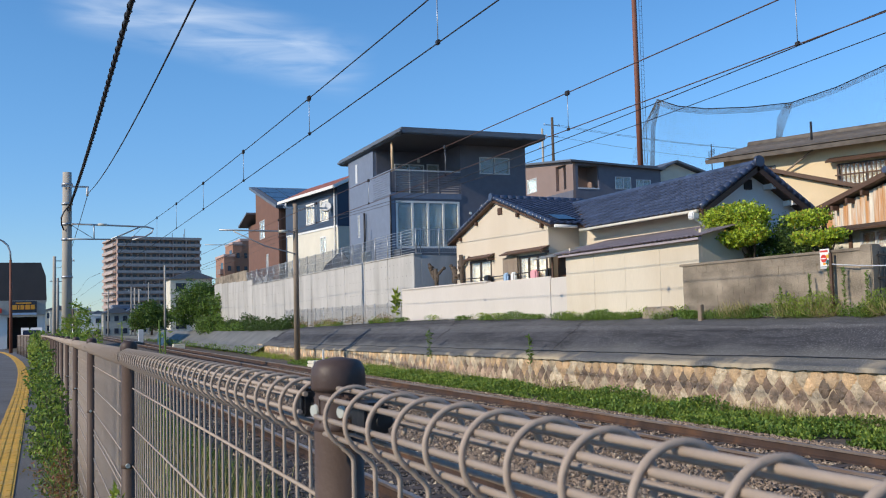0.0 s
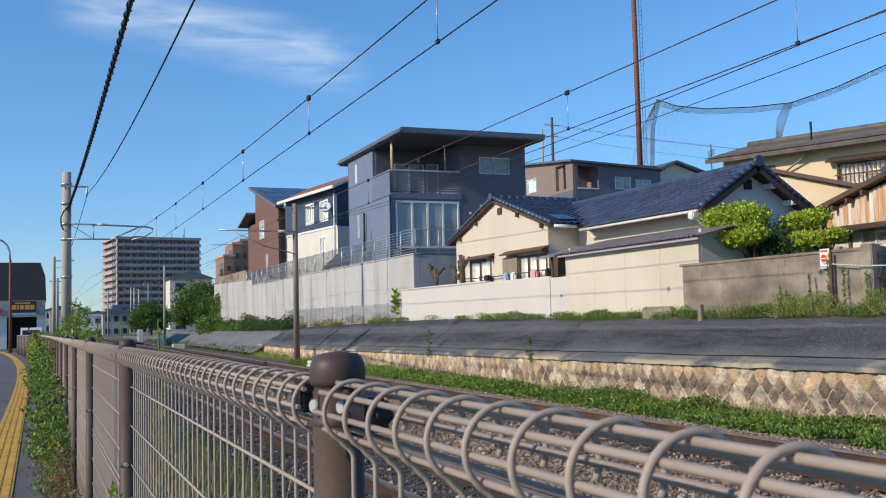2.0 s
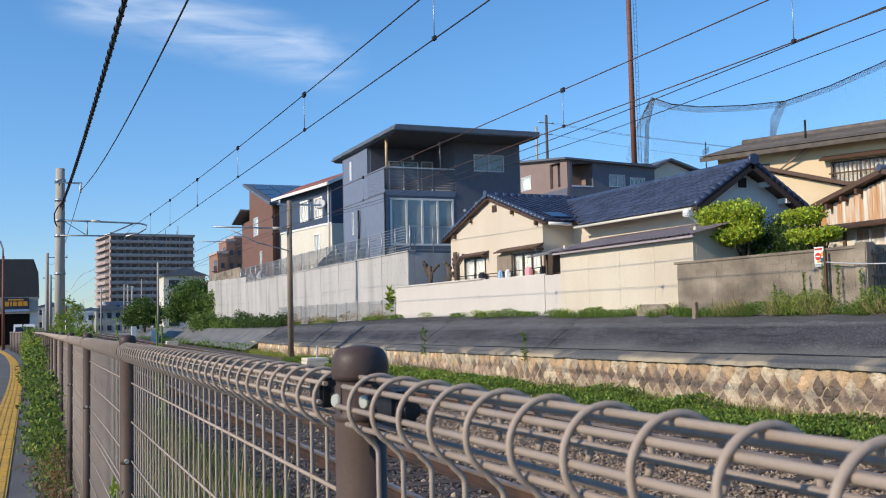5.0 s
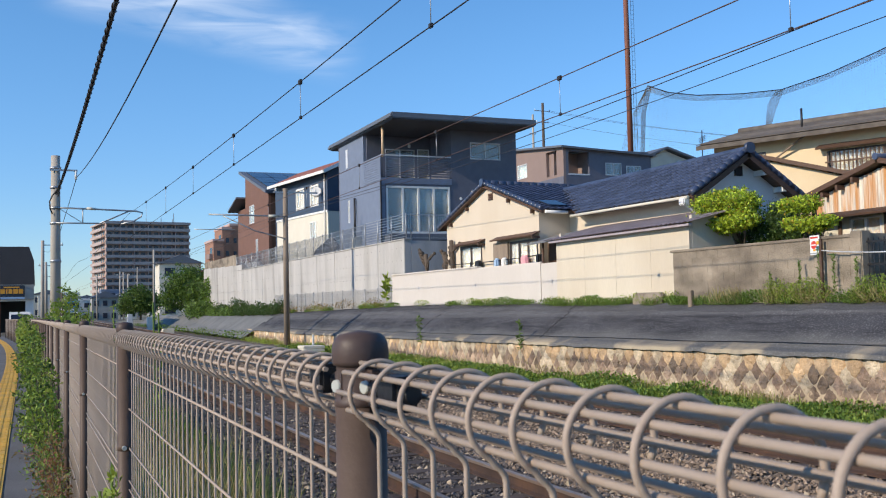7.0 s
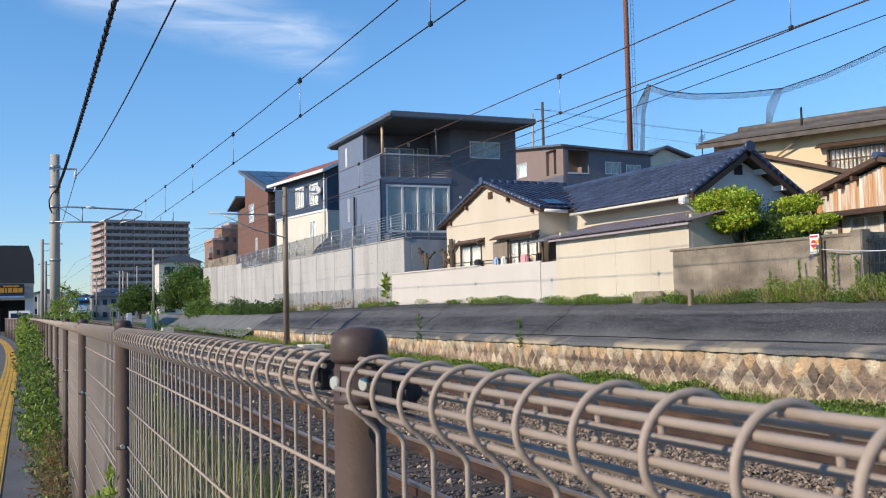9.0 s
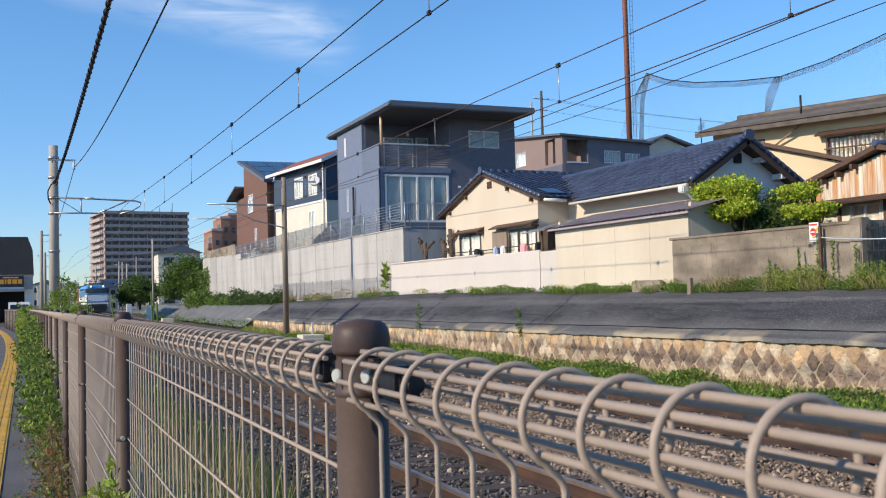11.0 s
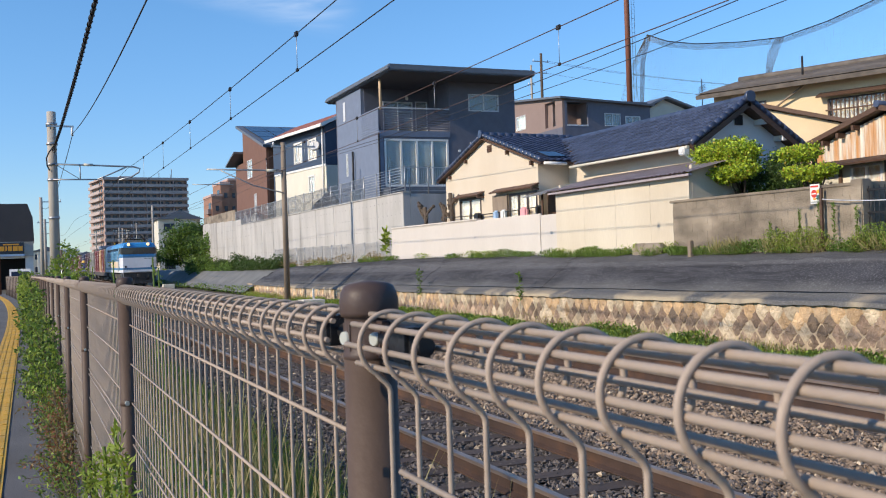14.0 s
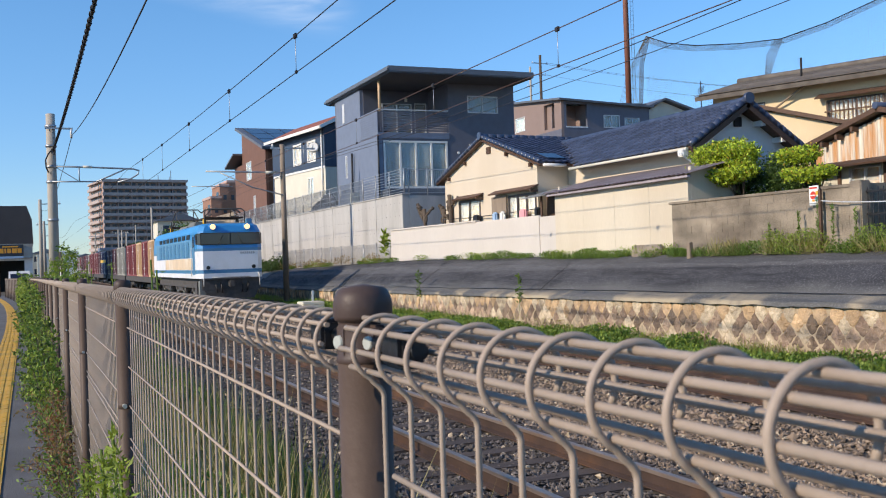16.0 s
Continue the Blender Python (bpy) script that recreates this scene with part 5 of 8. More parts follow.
def block_wall():
    w = thing("block_wall", (15.3, 17.7, 1.2), "weathered grey concrete block garden wall", "garden wall", kind="structure")
    bm = B(0, 0.15, -0.1935, 0.1935, -0.0945, 0.0945, bevel=0.0015)
    me = mesh_from("block", bm, M["block"])
    org = origin_of(w)
    for j in range(7):
        z = 1.10 + j * 0.19
        for i in range(16):
            y = 14.9 + i * 0.39 - (0.0 if j % 2 else 0.195) + 0.2
            if y > 20.75:
                continue
            ob = new("block", me)
            ob.parent = w
            ob.location = Vector((15.2 + random.uniform(-0.0015, 0.0015), y, z)) - org
    part("joint_fill", B(15.206, 15.33, 14.85, 20.75, 0.8, 2.33), M["block"], w)
    part("coping", B(15.17, 15.38, 14.8, 20.85, 2.334, 2.40, bevel=0.012), M["block"], w)
    part("pier", B(15.15, 15.42, 14.55, 14.85, 0.9, 2.45, bevel=0.02), M["block"], w)
    part("return_wall", B(15.35, 17.0, 14.6, 14.75, 0.9, 2.40, bevel=0.01), M["block"], w)
block_wall()

g = thing("iron_gate", (15.3, 13.6, 1.2), "black iron bar gate beside a block wall", "gate")
for k in range(15):
    y = 12.7 + k * 0.13
    part("bar", tube(bmesh.new(), (15.3, y, 1.15), (15.3, y, 2.3), 0.011, 6), M["black"], g)
for z in (1.2, 1.75, 2.2):
    part("cross_rail", B(15.28, 15.32, 12.6, 14.56, z, z + 0.04), M["black"], g)

def warning_sign():
    s = thing("warning_sign", (15.12, 15.75, 2.02), "white railway notice with a red round symbol", "sign")
    part("board", B(15.10, 15.115, 15.617, 15.881, 2.02, 2.43, bevel=0.004), M["white"], s)
    part("round_symbol", tube(bmesh.new(), (15.1, 15.765, 2.23), (15.092, 15.765, 2.23), 0.082, 20), M["red"], s)
    part("symbol_bar", B(15.086, 15.091, 15.70, 15.83, 2.218, 2.242), M["white"], s)
    part("blue_patch", B(15.093, 15.0985, 15.625, 15.70, 2.11, 2.20), M["train_mid"], s)
    part("yellow_patch", B(15.093, 15.0985, 15.63, 15.69, 2.235, 2.31), M["yellow"], s)
    part("orange_patch", B(15.093, 15.0985, 15.72, 15.79, 2.10, 2.14), M["orange"], s)
    part("red_text_bar", B(15.093, 15.0985, 15.65, 15.86, 2.365, 2.40), M["red"], s)
    part("grey_text_bar", B(15.093, 15.0985, 15.64, 15.87, 2.05, 2.07), M["steel"], s)
    part("stake", B(15.05, 15.098, 15.52, 15.58, 1.0, 2.34), M["wood"], s)
    part("rope", path_tube(bmesh.new(), sag((15.05, 15.5, 2.1), (15.05, 12.6, 2.0), 0.06), 0.012), M["alu"], s)
warning_sign()
solid("wooden_peg", B(14.86, 14.96, 19.62, 19.76, 0.7, 1.36, bevel=0.012), M["pole_wood"], "weathered wooden boundary peg standing on the embankment", "peg")
for x, y, k in ((15.28, 21.7, 0.42), (15.33, 22.35, 0.30)):
    bm = bmesh.new()
    bmesh.ops.create_icosphere(bm, subdivisions=3, radius=1.0)
    for v in bm.verts:
        n = 1 + 0.28 * noise.noise(v.co * 1.6 + Vector((x, y, 2.0))) + 0.1 * noise.noise(v.co * 4.5 + Vector((y, x, 1.0)))
        v.co = Vector((x + max(-0.8, min(0.8, v.co.x * n)) * 0.2, y + v.co.y * n * k, 1.16 + max(-0.7, min(0.62, v.co.z * n)) * 0.30))
    solid("rock", bm, M["block"], "rough grey rock at the foot of the lean-to", "rock")

# ---- tracks ----
def rail_profile_mesh(name, y0, y1, head, mat):
    pts = [(-0.032, 0.118), (-0.032, 0.148), (-0.024, 0.153), (0.024, 0.153), (0.032, 0.148), (0.032, 0.118)] if head else [(-0.062, 0.0), (-0.062, 0.012), (-0.009, 0.03), (-0.009, 0.12), (0.009, 0.12), (0.009, 0.03), (0.062, 0.012), (0.062, 0.0)]
    return prism(bmesh.new(), pts, "Y", y0, y1)

def railway_track(xc, label):
    t = thing("railway_track", (xc, 20, -0.75), label, "railway track", kind="structure")
    for s in (-1, 1):
        x = xc + s * 0.5655
        bm = rail_profile_mesh("rail", -12, 420, False, None)
        bmesh.ops.translate(bm, verts=bm.verts, vec=(x, 0, -0.733))
        rl = part("rail", bm, M["rust"], t)
        bm = rail_profile_mesh("rail_head", -12, 420, True, None)
        bmesh.ops.translate(bm, verts=bm.verts, vec=(x, 0, -0.733))
        part("rail_head", bm, M["railtop"], rl)
    me = mesh_from("sleeper", B(-1.05, 1.05, -0.11, 0.11, -0.12, 0.0, bevel=0.012), M["sleeper"])
    org = origin_of(t)
    for k in range(100):
        ob = new("sleeper", me)
        ob.parent = t
        ob.location = Vector((xc + random.uniform(-0.02, 0.02), 2.0 + k * 0.62, -0.732)) - org
        ob.rotation_euler = (0, 0, random.uniform(-0.012, 0.012))
    bm = bmesh.new()
    for k in range(150):
        box(bm, xc - 1.05, xc + 1.05, 64.2 + k * 0.62, 64.42 + k * 0.62, -0.85, -0.732)
    tagged(part("far_sleepers", bm, M["sleeper"], t), kind="stuff")
railway_track(4.1, "rusty railway track on old sleepers and ballast")
railway_track(8.85, "main railway track with rust-brown rails on ballast")

# ---- poles, brackets and wires ----
def line_pole():
    p = thing("catenary_pole", (1.07, 42.7, -0.6), "tall concrete catenary pole with a steel bracket", "utility pole")
    part("shaft", tube(bmesh.new(), (1.07, 42.7, -0.7), (1.07, 42.7, 7.5), 0.215, 18, 0.175), M["pole_concrete"], p)
    part("top_arm", B(0.85, 1.9, 42.46, 42.52, 6.86, 6.93), M["steel"], p)
    part("insulator", tube(bmesh.new(), (1.84, 42.5, 6.52), (1.84, 42.5, 6.88), 0.05, 8), M["white"], p)
    part("upper_tube", path_tube(bmesh.new(), [(1.07, 42.5, 5.36), (2.4, 42.5, 5.33), (4.2, 42.5, 5.27), (4.45, 42.5, 5.2), (4.4, 42.5, 5.05), (4.1, 42.5, 4.85), (3.6, 42.5, 4.72)], 0.035), M["steel"], p)
    part("lower_tube", tube(bmesh.new(), (1.07, 42.5, 4.74), (2.75, 42.5, 4.74), 0.03, 6), M["steel"], p)
    part("stay_tube", path_tube(bmesh.new(), [(2.75, 42.5, 4.74), (3.3, 42.5, 4.98), (3.95, 42.5, 5.28)], 0.03), M["steel"], p)
    part("diagonal", tube(bmesh.new(), (1.25, 42.5, 5.3), (2.05, 42.5, 4.78), 0.015, 6), M["steel"], p)
    part("drop_bar", tube(bmesh.new(), (2.1, 42.5, 4.74), (2.1, 42.5, 5.33), 0.025, 6), M["steel"], p)
    part("rod_insulator", tube(bmesh.new(), (2.25, 42.5, 5.345), (2.6, 42.5, 5.335), 0.055, 10), M["offwhite"], p)
    for z in (7.0, 6.2, 5.36, 4.74, 3.2):
        part("band", tube(bmesh.new(), (1.07, 42.7, z - 0.05), (1.07, 42.7, z + 0.05), 0.222, 18), M["steel"], p)
    part("cable_loop", path_tube(bmesh.new(), [(1.15, 42.45, 6.1), (0.95, 42.42, 5.85), (0.84, 42.42, 5.6), (0.86, 42.45, 5.3), (0.95, 42.5, 5.1)], 0.03), M["wire"], p)
line_pole()

def plain_pole(x, y, z0, z1, r, mat, label, arms=()):
    p = thing("utility_pole", (x, y, z0), label, "utility pole")
    part("shaft", tube(bmesh.new(), (x, y, z0 - 0.2), (x, y, z1), r, 12, r * 0.8), M[mat], p)
    for x0, x1, z in arms:
        part("cross_arm", B(x0, x1, y - 0.06, y + 0.02, z - 0.04, z + 0.04), M["steel"], p)
        for xx in (x0 + 0.1, x1 - 0.1):
            part("insulator", tube(bmesh.new(), (xx, y - 0.02, z + 0.04), (xx, y - 0.02, z + 0.22), 0.045, 6), M["white"], p)
    return p
plain_pole(1.3, 93.5, -0.6, 7.4, 0.18, "pole_concrete", "grey concrete pole farther along the line", [(1.3, 3.0, 7.0)])
plain_pole(2.0, 118, -0.6, 6.6, 0.17, "pole_concrete", "slim grey pole far along the line", [(1.2, 2.6, 6.2)])
plain_pole(2.6, 150, -0.6, 7.0, 0.17, "pole_concrete", "slim grey pole far along the line", [(2.0, 4.4, 6.0)])
plain_pole(12.5, 108.2, -0.8, 7.45, 0.13, "pole_concrete", "slim brown-grey pole beside the embankment")
for x, y, z in ((16.5, 190, 8), (18, 215, 9), (15.5, 170, 7), (24, 240, 11), (12.8, 205, 8)):
    plain_pole(x, y, -0.8, z, 0.16, "pole_concrete", "distant pole among the buildings along the line", [(x - 1.2, x + 1.2, z - 0.6)])
p3 = plain_pole(12.2, 49.2, -0.6, 7.2, 0.155, "pole_wood", "old brown catenary pole with steel brackets", [(11.6, 13.9, 7.0)])
part("bracket_top", tube(bmesh.new(), (12.2, 49.1, 5.75), (8.3, 49.1, 5.8), 0.04, 6), M["steel"], p3)
part("bracket_stay", path_tube(bmesh.new(), [(12.2, 49.1, 4.6), (10.6, 49.1, 5.0), (9.0, 49.1, 5.74)], 0.03), M["steel"], p3)
part("rod_insulator", tube(bmesh.new(), (11.3, 49.1, 5.76), (11.75, 49.1, 5.76), 0.07, 8), M["offwhite"], p3)
part("steady_arm", tube(bmesh.new(), (7.6, 49.1, 5.05), (9.6, 49.1, 5.05), 0.02, 6), M["steel"], p3)
plain_pole(58.2, 104.5, 14, 25.3, 0.2, "bark", "wooden power pole on the hill", [(57.0, 59.2, 24.3), (57.2, 59.0, 22.9)])
plain_pole(57.0, 104.9, 14, 23.9, 0.16, "pole_concrete", "thin pole with fittings on the hill", [(56.4, 57.5, 23.0), (56.5, 57.4, 21.5)])

def street_lamp():
    l = thing("street_lamp", (-1.65, 71.3, -0.5), "brown curved-arm street lamp at the roadside", "street lamp")
    part("column", tube(bmesh.new(), (-1.68, 71.3, -0.6), (-1.72, 71.2, 5.7), 0.11, 10, 0.08), M["rust_pole"], l)
    part("arm", path_tube(bmesh.new(), [(-1.72, 71.2, 5.6), (-1.75, 71.2, 6.2), (-1.9, 71.2, 6.65), (-2.2, 71.2, 6.95), (-2.7, 71.2, 7.15), (-3.3, 71.2, 7.25)], 0.06), M["steel"], l)
    part("head", B(-3.9, -3.2, 71.05, 71.35, 7.18, 7.34, bevel=0.05), M["steel"], l)
street_lamp()

def wire(name, pts, r, mat, label, parts=()):
    ob = thing(name, pts[0], label, "overhead wire")
    part("strand", path_tube(bmesh.new(), pts, r, 6), M[mat], ob)
    return ob

def catenary(first, gap, xc, zc, zm, rise, y0, y1, label, copper):
    c = thing("overhead_line", (xc, y0, zc), label, "overhead wire")
    ys = span(y0, y1, 3.0)
    part("contact_wire", path_tube(bmesh.new(), [(xc, y, zc + 0.0012 * max(0, y - 30)) for y in ys], 0.0085), M[copper], c)
    part("messenger_wire", path_tube(bmesh.new(), [(xc, y, zm + rise * (y - 8) ** 2) for y in span(y0, 44, 2.0)] + [(xc, y, zm + rise * 1296 - (rise * 1000 + 0.05) * math.sin((y - 44) / 50 * math.pi) ** 2) for y in span(46, y1, 3.0)], 0.0095), M[copper], c)
    for y in [first + gap * k for k in range(7)]:
        z2 = zm + rise * (y - 8) ** 2
        d = part("dropper", tube(bmesh.new(), (xc, y, zc), (xc, y, z2), 0.006, 5), M["steel"], c)
        part("clamp", B(xc - 0.025, xc + 0.025, y - 0.06, y + 0.06, z2 - 0.045, z2 + 0.04, bevel=0.01), M["wire"], d)
        part("lower_clamp", B(xc - 0.02, xc + 0.02, y - 0.035, y + 0.035, zc - 0.02, zc + 0.035, bevel=0.008), M["wire"], d)
catenary(4.3, 5.6, 4.1, 4.26, 4.83, 0.0004, -10, 200, "overhead contact line above the near track", "wire")
catenary(3.7, 5.8, 8.85, 4.54, 5.21, 0.00002, -10, 200, "overhead contact line above the main track", "copper")
f = thing("feeder_cable", (1.07, -8, 6.0), "thick black spiral-bound feeder cable", "cable")
fp = [(1.07 if y < 40 else 1.15, y, 5.26 + 0.0009 * (y - 17) ** 2 * (0.65 if y < 17 else 1.0)) for y in span(-8, 42.5, 1.0)]
part("cable", path_tube(bmesh.new(), fp, 0.032), M["wire"], f)
bm = bmesh.new()
sp = []
for k in range(1300):
    y = -4 + k * 0.035
    z = 5.26 + 0.0009 * (y - 17) ** 2 * (0.65 if y < 17 else 1.0)
    a = y * 2 * math.pi / 0.42
    sp.append((1.07 + 0.036 * math.cos(a), y, z + 0.036 * math.sin(a)))
path_tube(bm, sp, 0.012, 4)
part("spiral_binding", bm, M["wire"], f)
wire("power_wire", [(1.84, y, 5.34 + 0.00135 * (y - 12) ** 2) for y in span(-8, 42.4, 2.0)], 0.014, "wire", "thin black wire to the catenary pole")
wire("power_wire", [(1.84 + (y - 42.4) * -0.01, y, 6.52 - 1.2 * math.sin((y - 42.4) / 51 * math.pi)) for y in span(42.4, 93.4, 2.5)], 0.014, "wire", "thin black wire between concrete poles")
wire("power_wire", [(10.6, y, 5.02 + 0.4 * math.sin((y + 1) / 50 * math.pi) ** 2 * -1 + 0.35) for y in span(-6, 180, 3)], 0.0085, "wire", "thin black wire beside the main track")
wire("power_wire", [(13.0, y, 5.93 - 0.35 * math.sin((y + 1) / 50 * math.pi) ** 2) for y in span(-6, 180, 3)], 0.0085, "wire", "thin black wire above the embankment")
for z, dx in ((24.4, 0.9), (24.4, -0.9), (23.0, 0.0)):
    wire("power_wire", sag((58.2 + dx, 104.5, z), (86 + dx, 60, z - 10.5), 1.2), 0.016, "wire", "power wire between poles on the hill")

# ---- driving-range net on the hill ----
def ball_net():
    n = thing("ball_net", (68, 78, 12), "tall dark safety net hung behind the houses", "net")
    mast = thing("net_mast", (48.1, 71, 9.0), "tall red-brown steel mast with a ladder", "mast")
    part("mast_tube", tube(bmesh.new(), (48.1, 71, 9.0), (47.7, 70.5, 34), 0.26, 12, 0.2), M["rust_pole"], mast)
    for s in (0, 1):
        part("ladder_rail", tube(bmesh.new(), (48.55 + s * 0.28, 71, 10), (48.2 + s * 0.28, 70.5, 33), 0.02, 5), M["steel"], mast)
    for k in range(56):
        z = 11 + k * 0.4
        part("rung", tube(bmesh.new(), (48.53 - 0.015 * (z - 10), 71 - 0.02 * (z - 10), z), (48.83 - 0.015 * (z - 10), 71 - 0.02 * (z - 10), z), 0.014, 4), M["steel"], mast)
    top = [(58.3, 82.7, 22.8), (60.3, 82.0, 22.1), (63.0, 80.9, 21.75), (67.2, 79.1, 21.8), (71.0, 77.5, 22.15), (75.2, 75.7, 23.6), (80.0, 73.5, 25.8), (86.0, 70.5, 29.0)]
    part("top_rope", path_tube(bmesh.new(), top, 0.05), M["wire"], n)
    def strands(pa, pb, rows, r):
        bm = bmesh.new()
        for k in range(rows):
            path_tube(bm, [Vector(a).lerp(Vector(b), k / max(1, rows - 1)) for a, b in zip(pa, pb)], r, 3)
        return bm
    low = [(x, y, 13.0) for x, y, z in top]
    part("top_band", strands(top, [(x, y, z - 0.55) for x, y, z in top], 7, 0.022), M["net_grey"], n)
    tagged(bpy.data.objects["top_band"], kind="stuff")
    tagged(part("netting", strands(top, low, 46, 0.0045), M["net_grey"], n), kind="stuff")
    bm = bmesh.new()
    for (xa, ya, za), (xb, yb, zb) in zip(top, top[1:]):
        for k in range(16):
            s = k / 16
            tube(bm, (xa + (xb - xa) * s, ya + (yb - ya) * s, za + (zb - za) * s), (xa + (xb - xa) * s, ya + (yb - ya) * s, 13), 0.0045, 3, caps=False)
    tagged(part("upright_netting", bm, M["net_grey"], n), kind="stuff")
    edge_a = [(58.3, 82.7, 22.8), (57.6, 82.9, 20.0), (57.4, 83, 16), (57.4, 83, 12)]
    edge_b = [(58.3, 82.7, 22.8), (56.4, 83.5, 19.0), (55.6, 84, 15.5), (54.8, 84.3, 12)]
    part("side_edge", strands(edge_a, [(x + 0.5, y, z) for x, y, z in edge_a], 9, 0.02), M["net_grey"], n)
    part("side_net", strands(edge_a, edge_b, 16, 0.012), M["net_grey"], n)
    part("seam", strands([(70.4, 77.7, 22.1), (69.6, 78.1, 20.5), (69.3, 78.2, 17.5)], [(71.2, 77.4, 22.2), (70.4, 77.7, 20.2), (69.6, 78.1, 17.5)], 14, 0.018), M["net_grey"], n)
ball_net()

# ---- far buildings ----
def tower():
    t = thing("apartment_tower", (45, 425, -3), "fourteen-storey pinkish brown apartment block with long balconies", "apartment building")
    c, u, v = Vector((30.3, 429.5, -3)), Vector((math.cos(radians(7.5)), math.sin(radians(7.5)), 0)), Vector((-math.sin(radians(7.5)), math.cos(radians(7.5)), 0))
    def rot_box(bm, u0, u1, v0, v1, z0, z1):
        n0 = len(bm.verts)
        box(bm, u0, u1, v0, v1, z0, z1)
        bm.verts.ensure_lookup_table()
        for q in bm.verts[n0:]:
            q.co = c + u * q.co.x + v * q.co.y + Vector((0, 0, q.co.z))
        return bm
    W, D, S = 35.6, 30.0, 2.87
    part("core_wall", rot_box(bmesh.new(), 0.3, W - 0.3, 1.6, D, 0, 14 * S), M["apt_wall"], t)
    for f in range(14):
        z = f * S
        b = part("balcony", rot_box(rot_box(bmesh.new(), 0, W, 0, 1.7, z + S - 0.25, z + S), 0, W, 0, 0.14, z + 0.05, z + 1.05), M["apt_rail"], t)
        sb = part("side_balcony", rot_box(rot_box(bmesh.new(), -1.2, 0.3, 3, D - 4, z + S - 0.25, z + S), -1.2, -1.08, 3, D - 4, z + 0.05, z + 1.05), M["apt_rail"], t)
        for k in range(7):
            x = 0.4 + k * (W - 1.0) / 6
            part("divider", rot_box(bmesh.new(), x - 0.1, x + 0.1, 0.1, 1.6, z, z + S - 0.25), M["pinkish"], b)
        for k in range(12):
            x = 1.1 + k * 2.75
            part("window", rot_box(bmesh.new(), x, x + 1.75, 1.52, 1.58, z + 0.1, z + 2.2), M["solar"], b)
        for k in range(5):
            y = 4.5 + k * 4.2
            part("side_window", rot_box(bmesh.new(), 0.24, 0.29, y, y + 1.6, z + 0.9, z + 2.2), M["solar"], sb)
    part("parapet", rot_box(bmesh.new(), -0.2, W + 0.2, -0.1, D, 14 * S, 14 * S + 0.9), M["apt_rail"], t)
    part("lift_house", rot_box(bmesh.new(), 8, 13, 6, 12, 14 * S, 14 * S + 1.8), M["apt_rail"], t)
    for x, z in ((30.5, 5.5), (25.0, 3.5), (30.0, 3.0)):
        part("aerial_mast", rot_box(bmesh.new(), x, x + 0.25, 8, 8.25, 14 * S, 14 * S + z), M["steel"], t)
    part("base_block", rot_box(bmesh.new(), 1, W - 1, -0.4, 0.6, 0, 3.2), M["apt_brick"], t)
tower()

def far_block(x, y, w, d, z0, h, mat, label, floors, cols, roof=None):
    t = thing("distant_building", (x + w / 2, y + d / 2, z0), label, "building")
    part("wall", B(x, x + w, y, y + d, z0, z0 + h), M[mat], t)
    for f in range(floors):
        for k in range(cols):
            zz = z0 + (f + 0.35) * h / floors
            xx = x + (k + 0.25) * w / cols
            part("window", B(xx, xx + 0.5 * w / cols, y - 0.06, y - 0.01, zz, zz + 0.42 * h / floors), M["solar"], t)
    if roof:
        part("roof", prism(bmesh.new(), [(x - 0.5, z0 + h), (x + w + 0.5, z0 + h), (x + w / 2, z0 + h + roof[1])], "Y", y - 0.6, y + d + 0.4), M[roof[0]], t)
    else:
        part("parapet", B(x - 0.15, x + w + 0.15, y - 0.15, y + d, z0 + h, z0 + h + 0.5), M[mat], t)
def brick_flats():
    t = thing("brick_flats", (37.4, 204, 4), "stepped orange-brown brick apartment block with small balconies", "apartment building")
    for x0, x1, y0, top in ((34.6, 36.6, 199.0, 14.4), (36.6, 38.4, 200.2, 17.0), (38.4, 40.4, 201.4, 17.8)):
        w = part("wall", B(x0, x1 + 0.02, y0, 209, 4, top), M["apt_brick"], t)
        part("parapet", B(x0 - 0.12, x1 + 0.12, y0 - 0.12, 209.1, top, top + 0.45), M["pinkish"], w)
        for f in range(int((top - 5) / 2.7)):
            z = 5.6 + f * 2.7
            part("window", B(x0 + 0.7, x0 + 1.35, y0 - 0.06, y0 - 0.01, z + 0.5, z + 1.5), M["solar"], w)
            part("balcony", B(x0 - 0.7, x0, y0 + 0.6, y0 + 4.5, z - 0.1, z + 0.9), M["mauve"], w)
            part("balcony_window", B(x0 - 0.05, x0 - 0.01, y0 + 1.2, y0 + 3.8, z + 0.95, z + 2.2), M["solar"], w)
brick_flats()
far_block(22.0, 182, 7.4, 8, -1, 10.2, "offwhite", "white house with a dark pitched roof among trees", 3, 2, ("roof_metal", 1.6))
far_block(29.6, 180, 5.0, 7, -1, 8.6, "offwhite", "low house with a red roof", 2, 2, ("red_roof", 1.4))
far_block(22, 330, 12, 10, -2, 9, "siding", "low blue-grey building before the tower", 3, 5)
far_block(38, 340, 14, 10, -2, 8, "grey_box", "low grey building before the tower", 2, 5)
for i, (x, y, w, h, m) in enumerate(((3, 300, 9, 7, "offwhite"), (13, 310, 7, 6, "offwhite"), (8, 260, 7, 5.5, "white"), (2, 380, 10, 9, "cream_dull"), (17, 400, 8, 8, "grey_box"), (14.5, 250, 6, 6, "grey_box"), (6, 430, 14, 10, "white"), (20, 280, 8, 6, "offwhite"))):
    far_block(x, y, w, 8, -2, h, m, "small distant town building beside the railway", 2, 3, ("roof_metal", 1.6) if i % 2 else None)

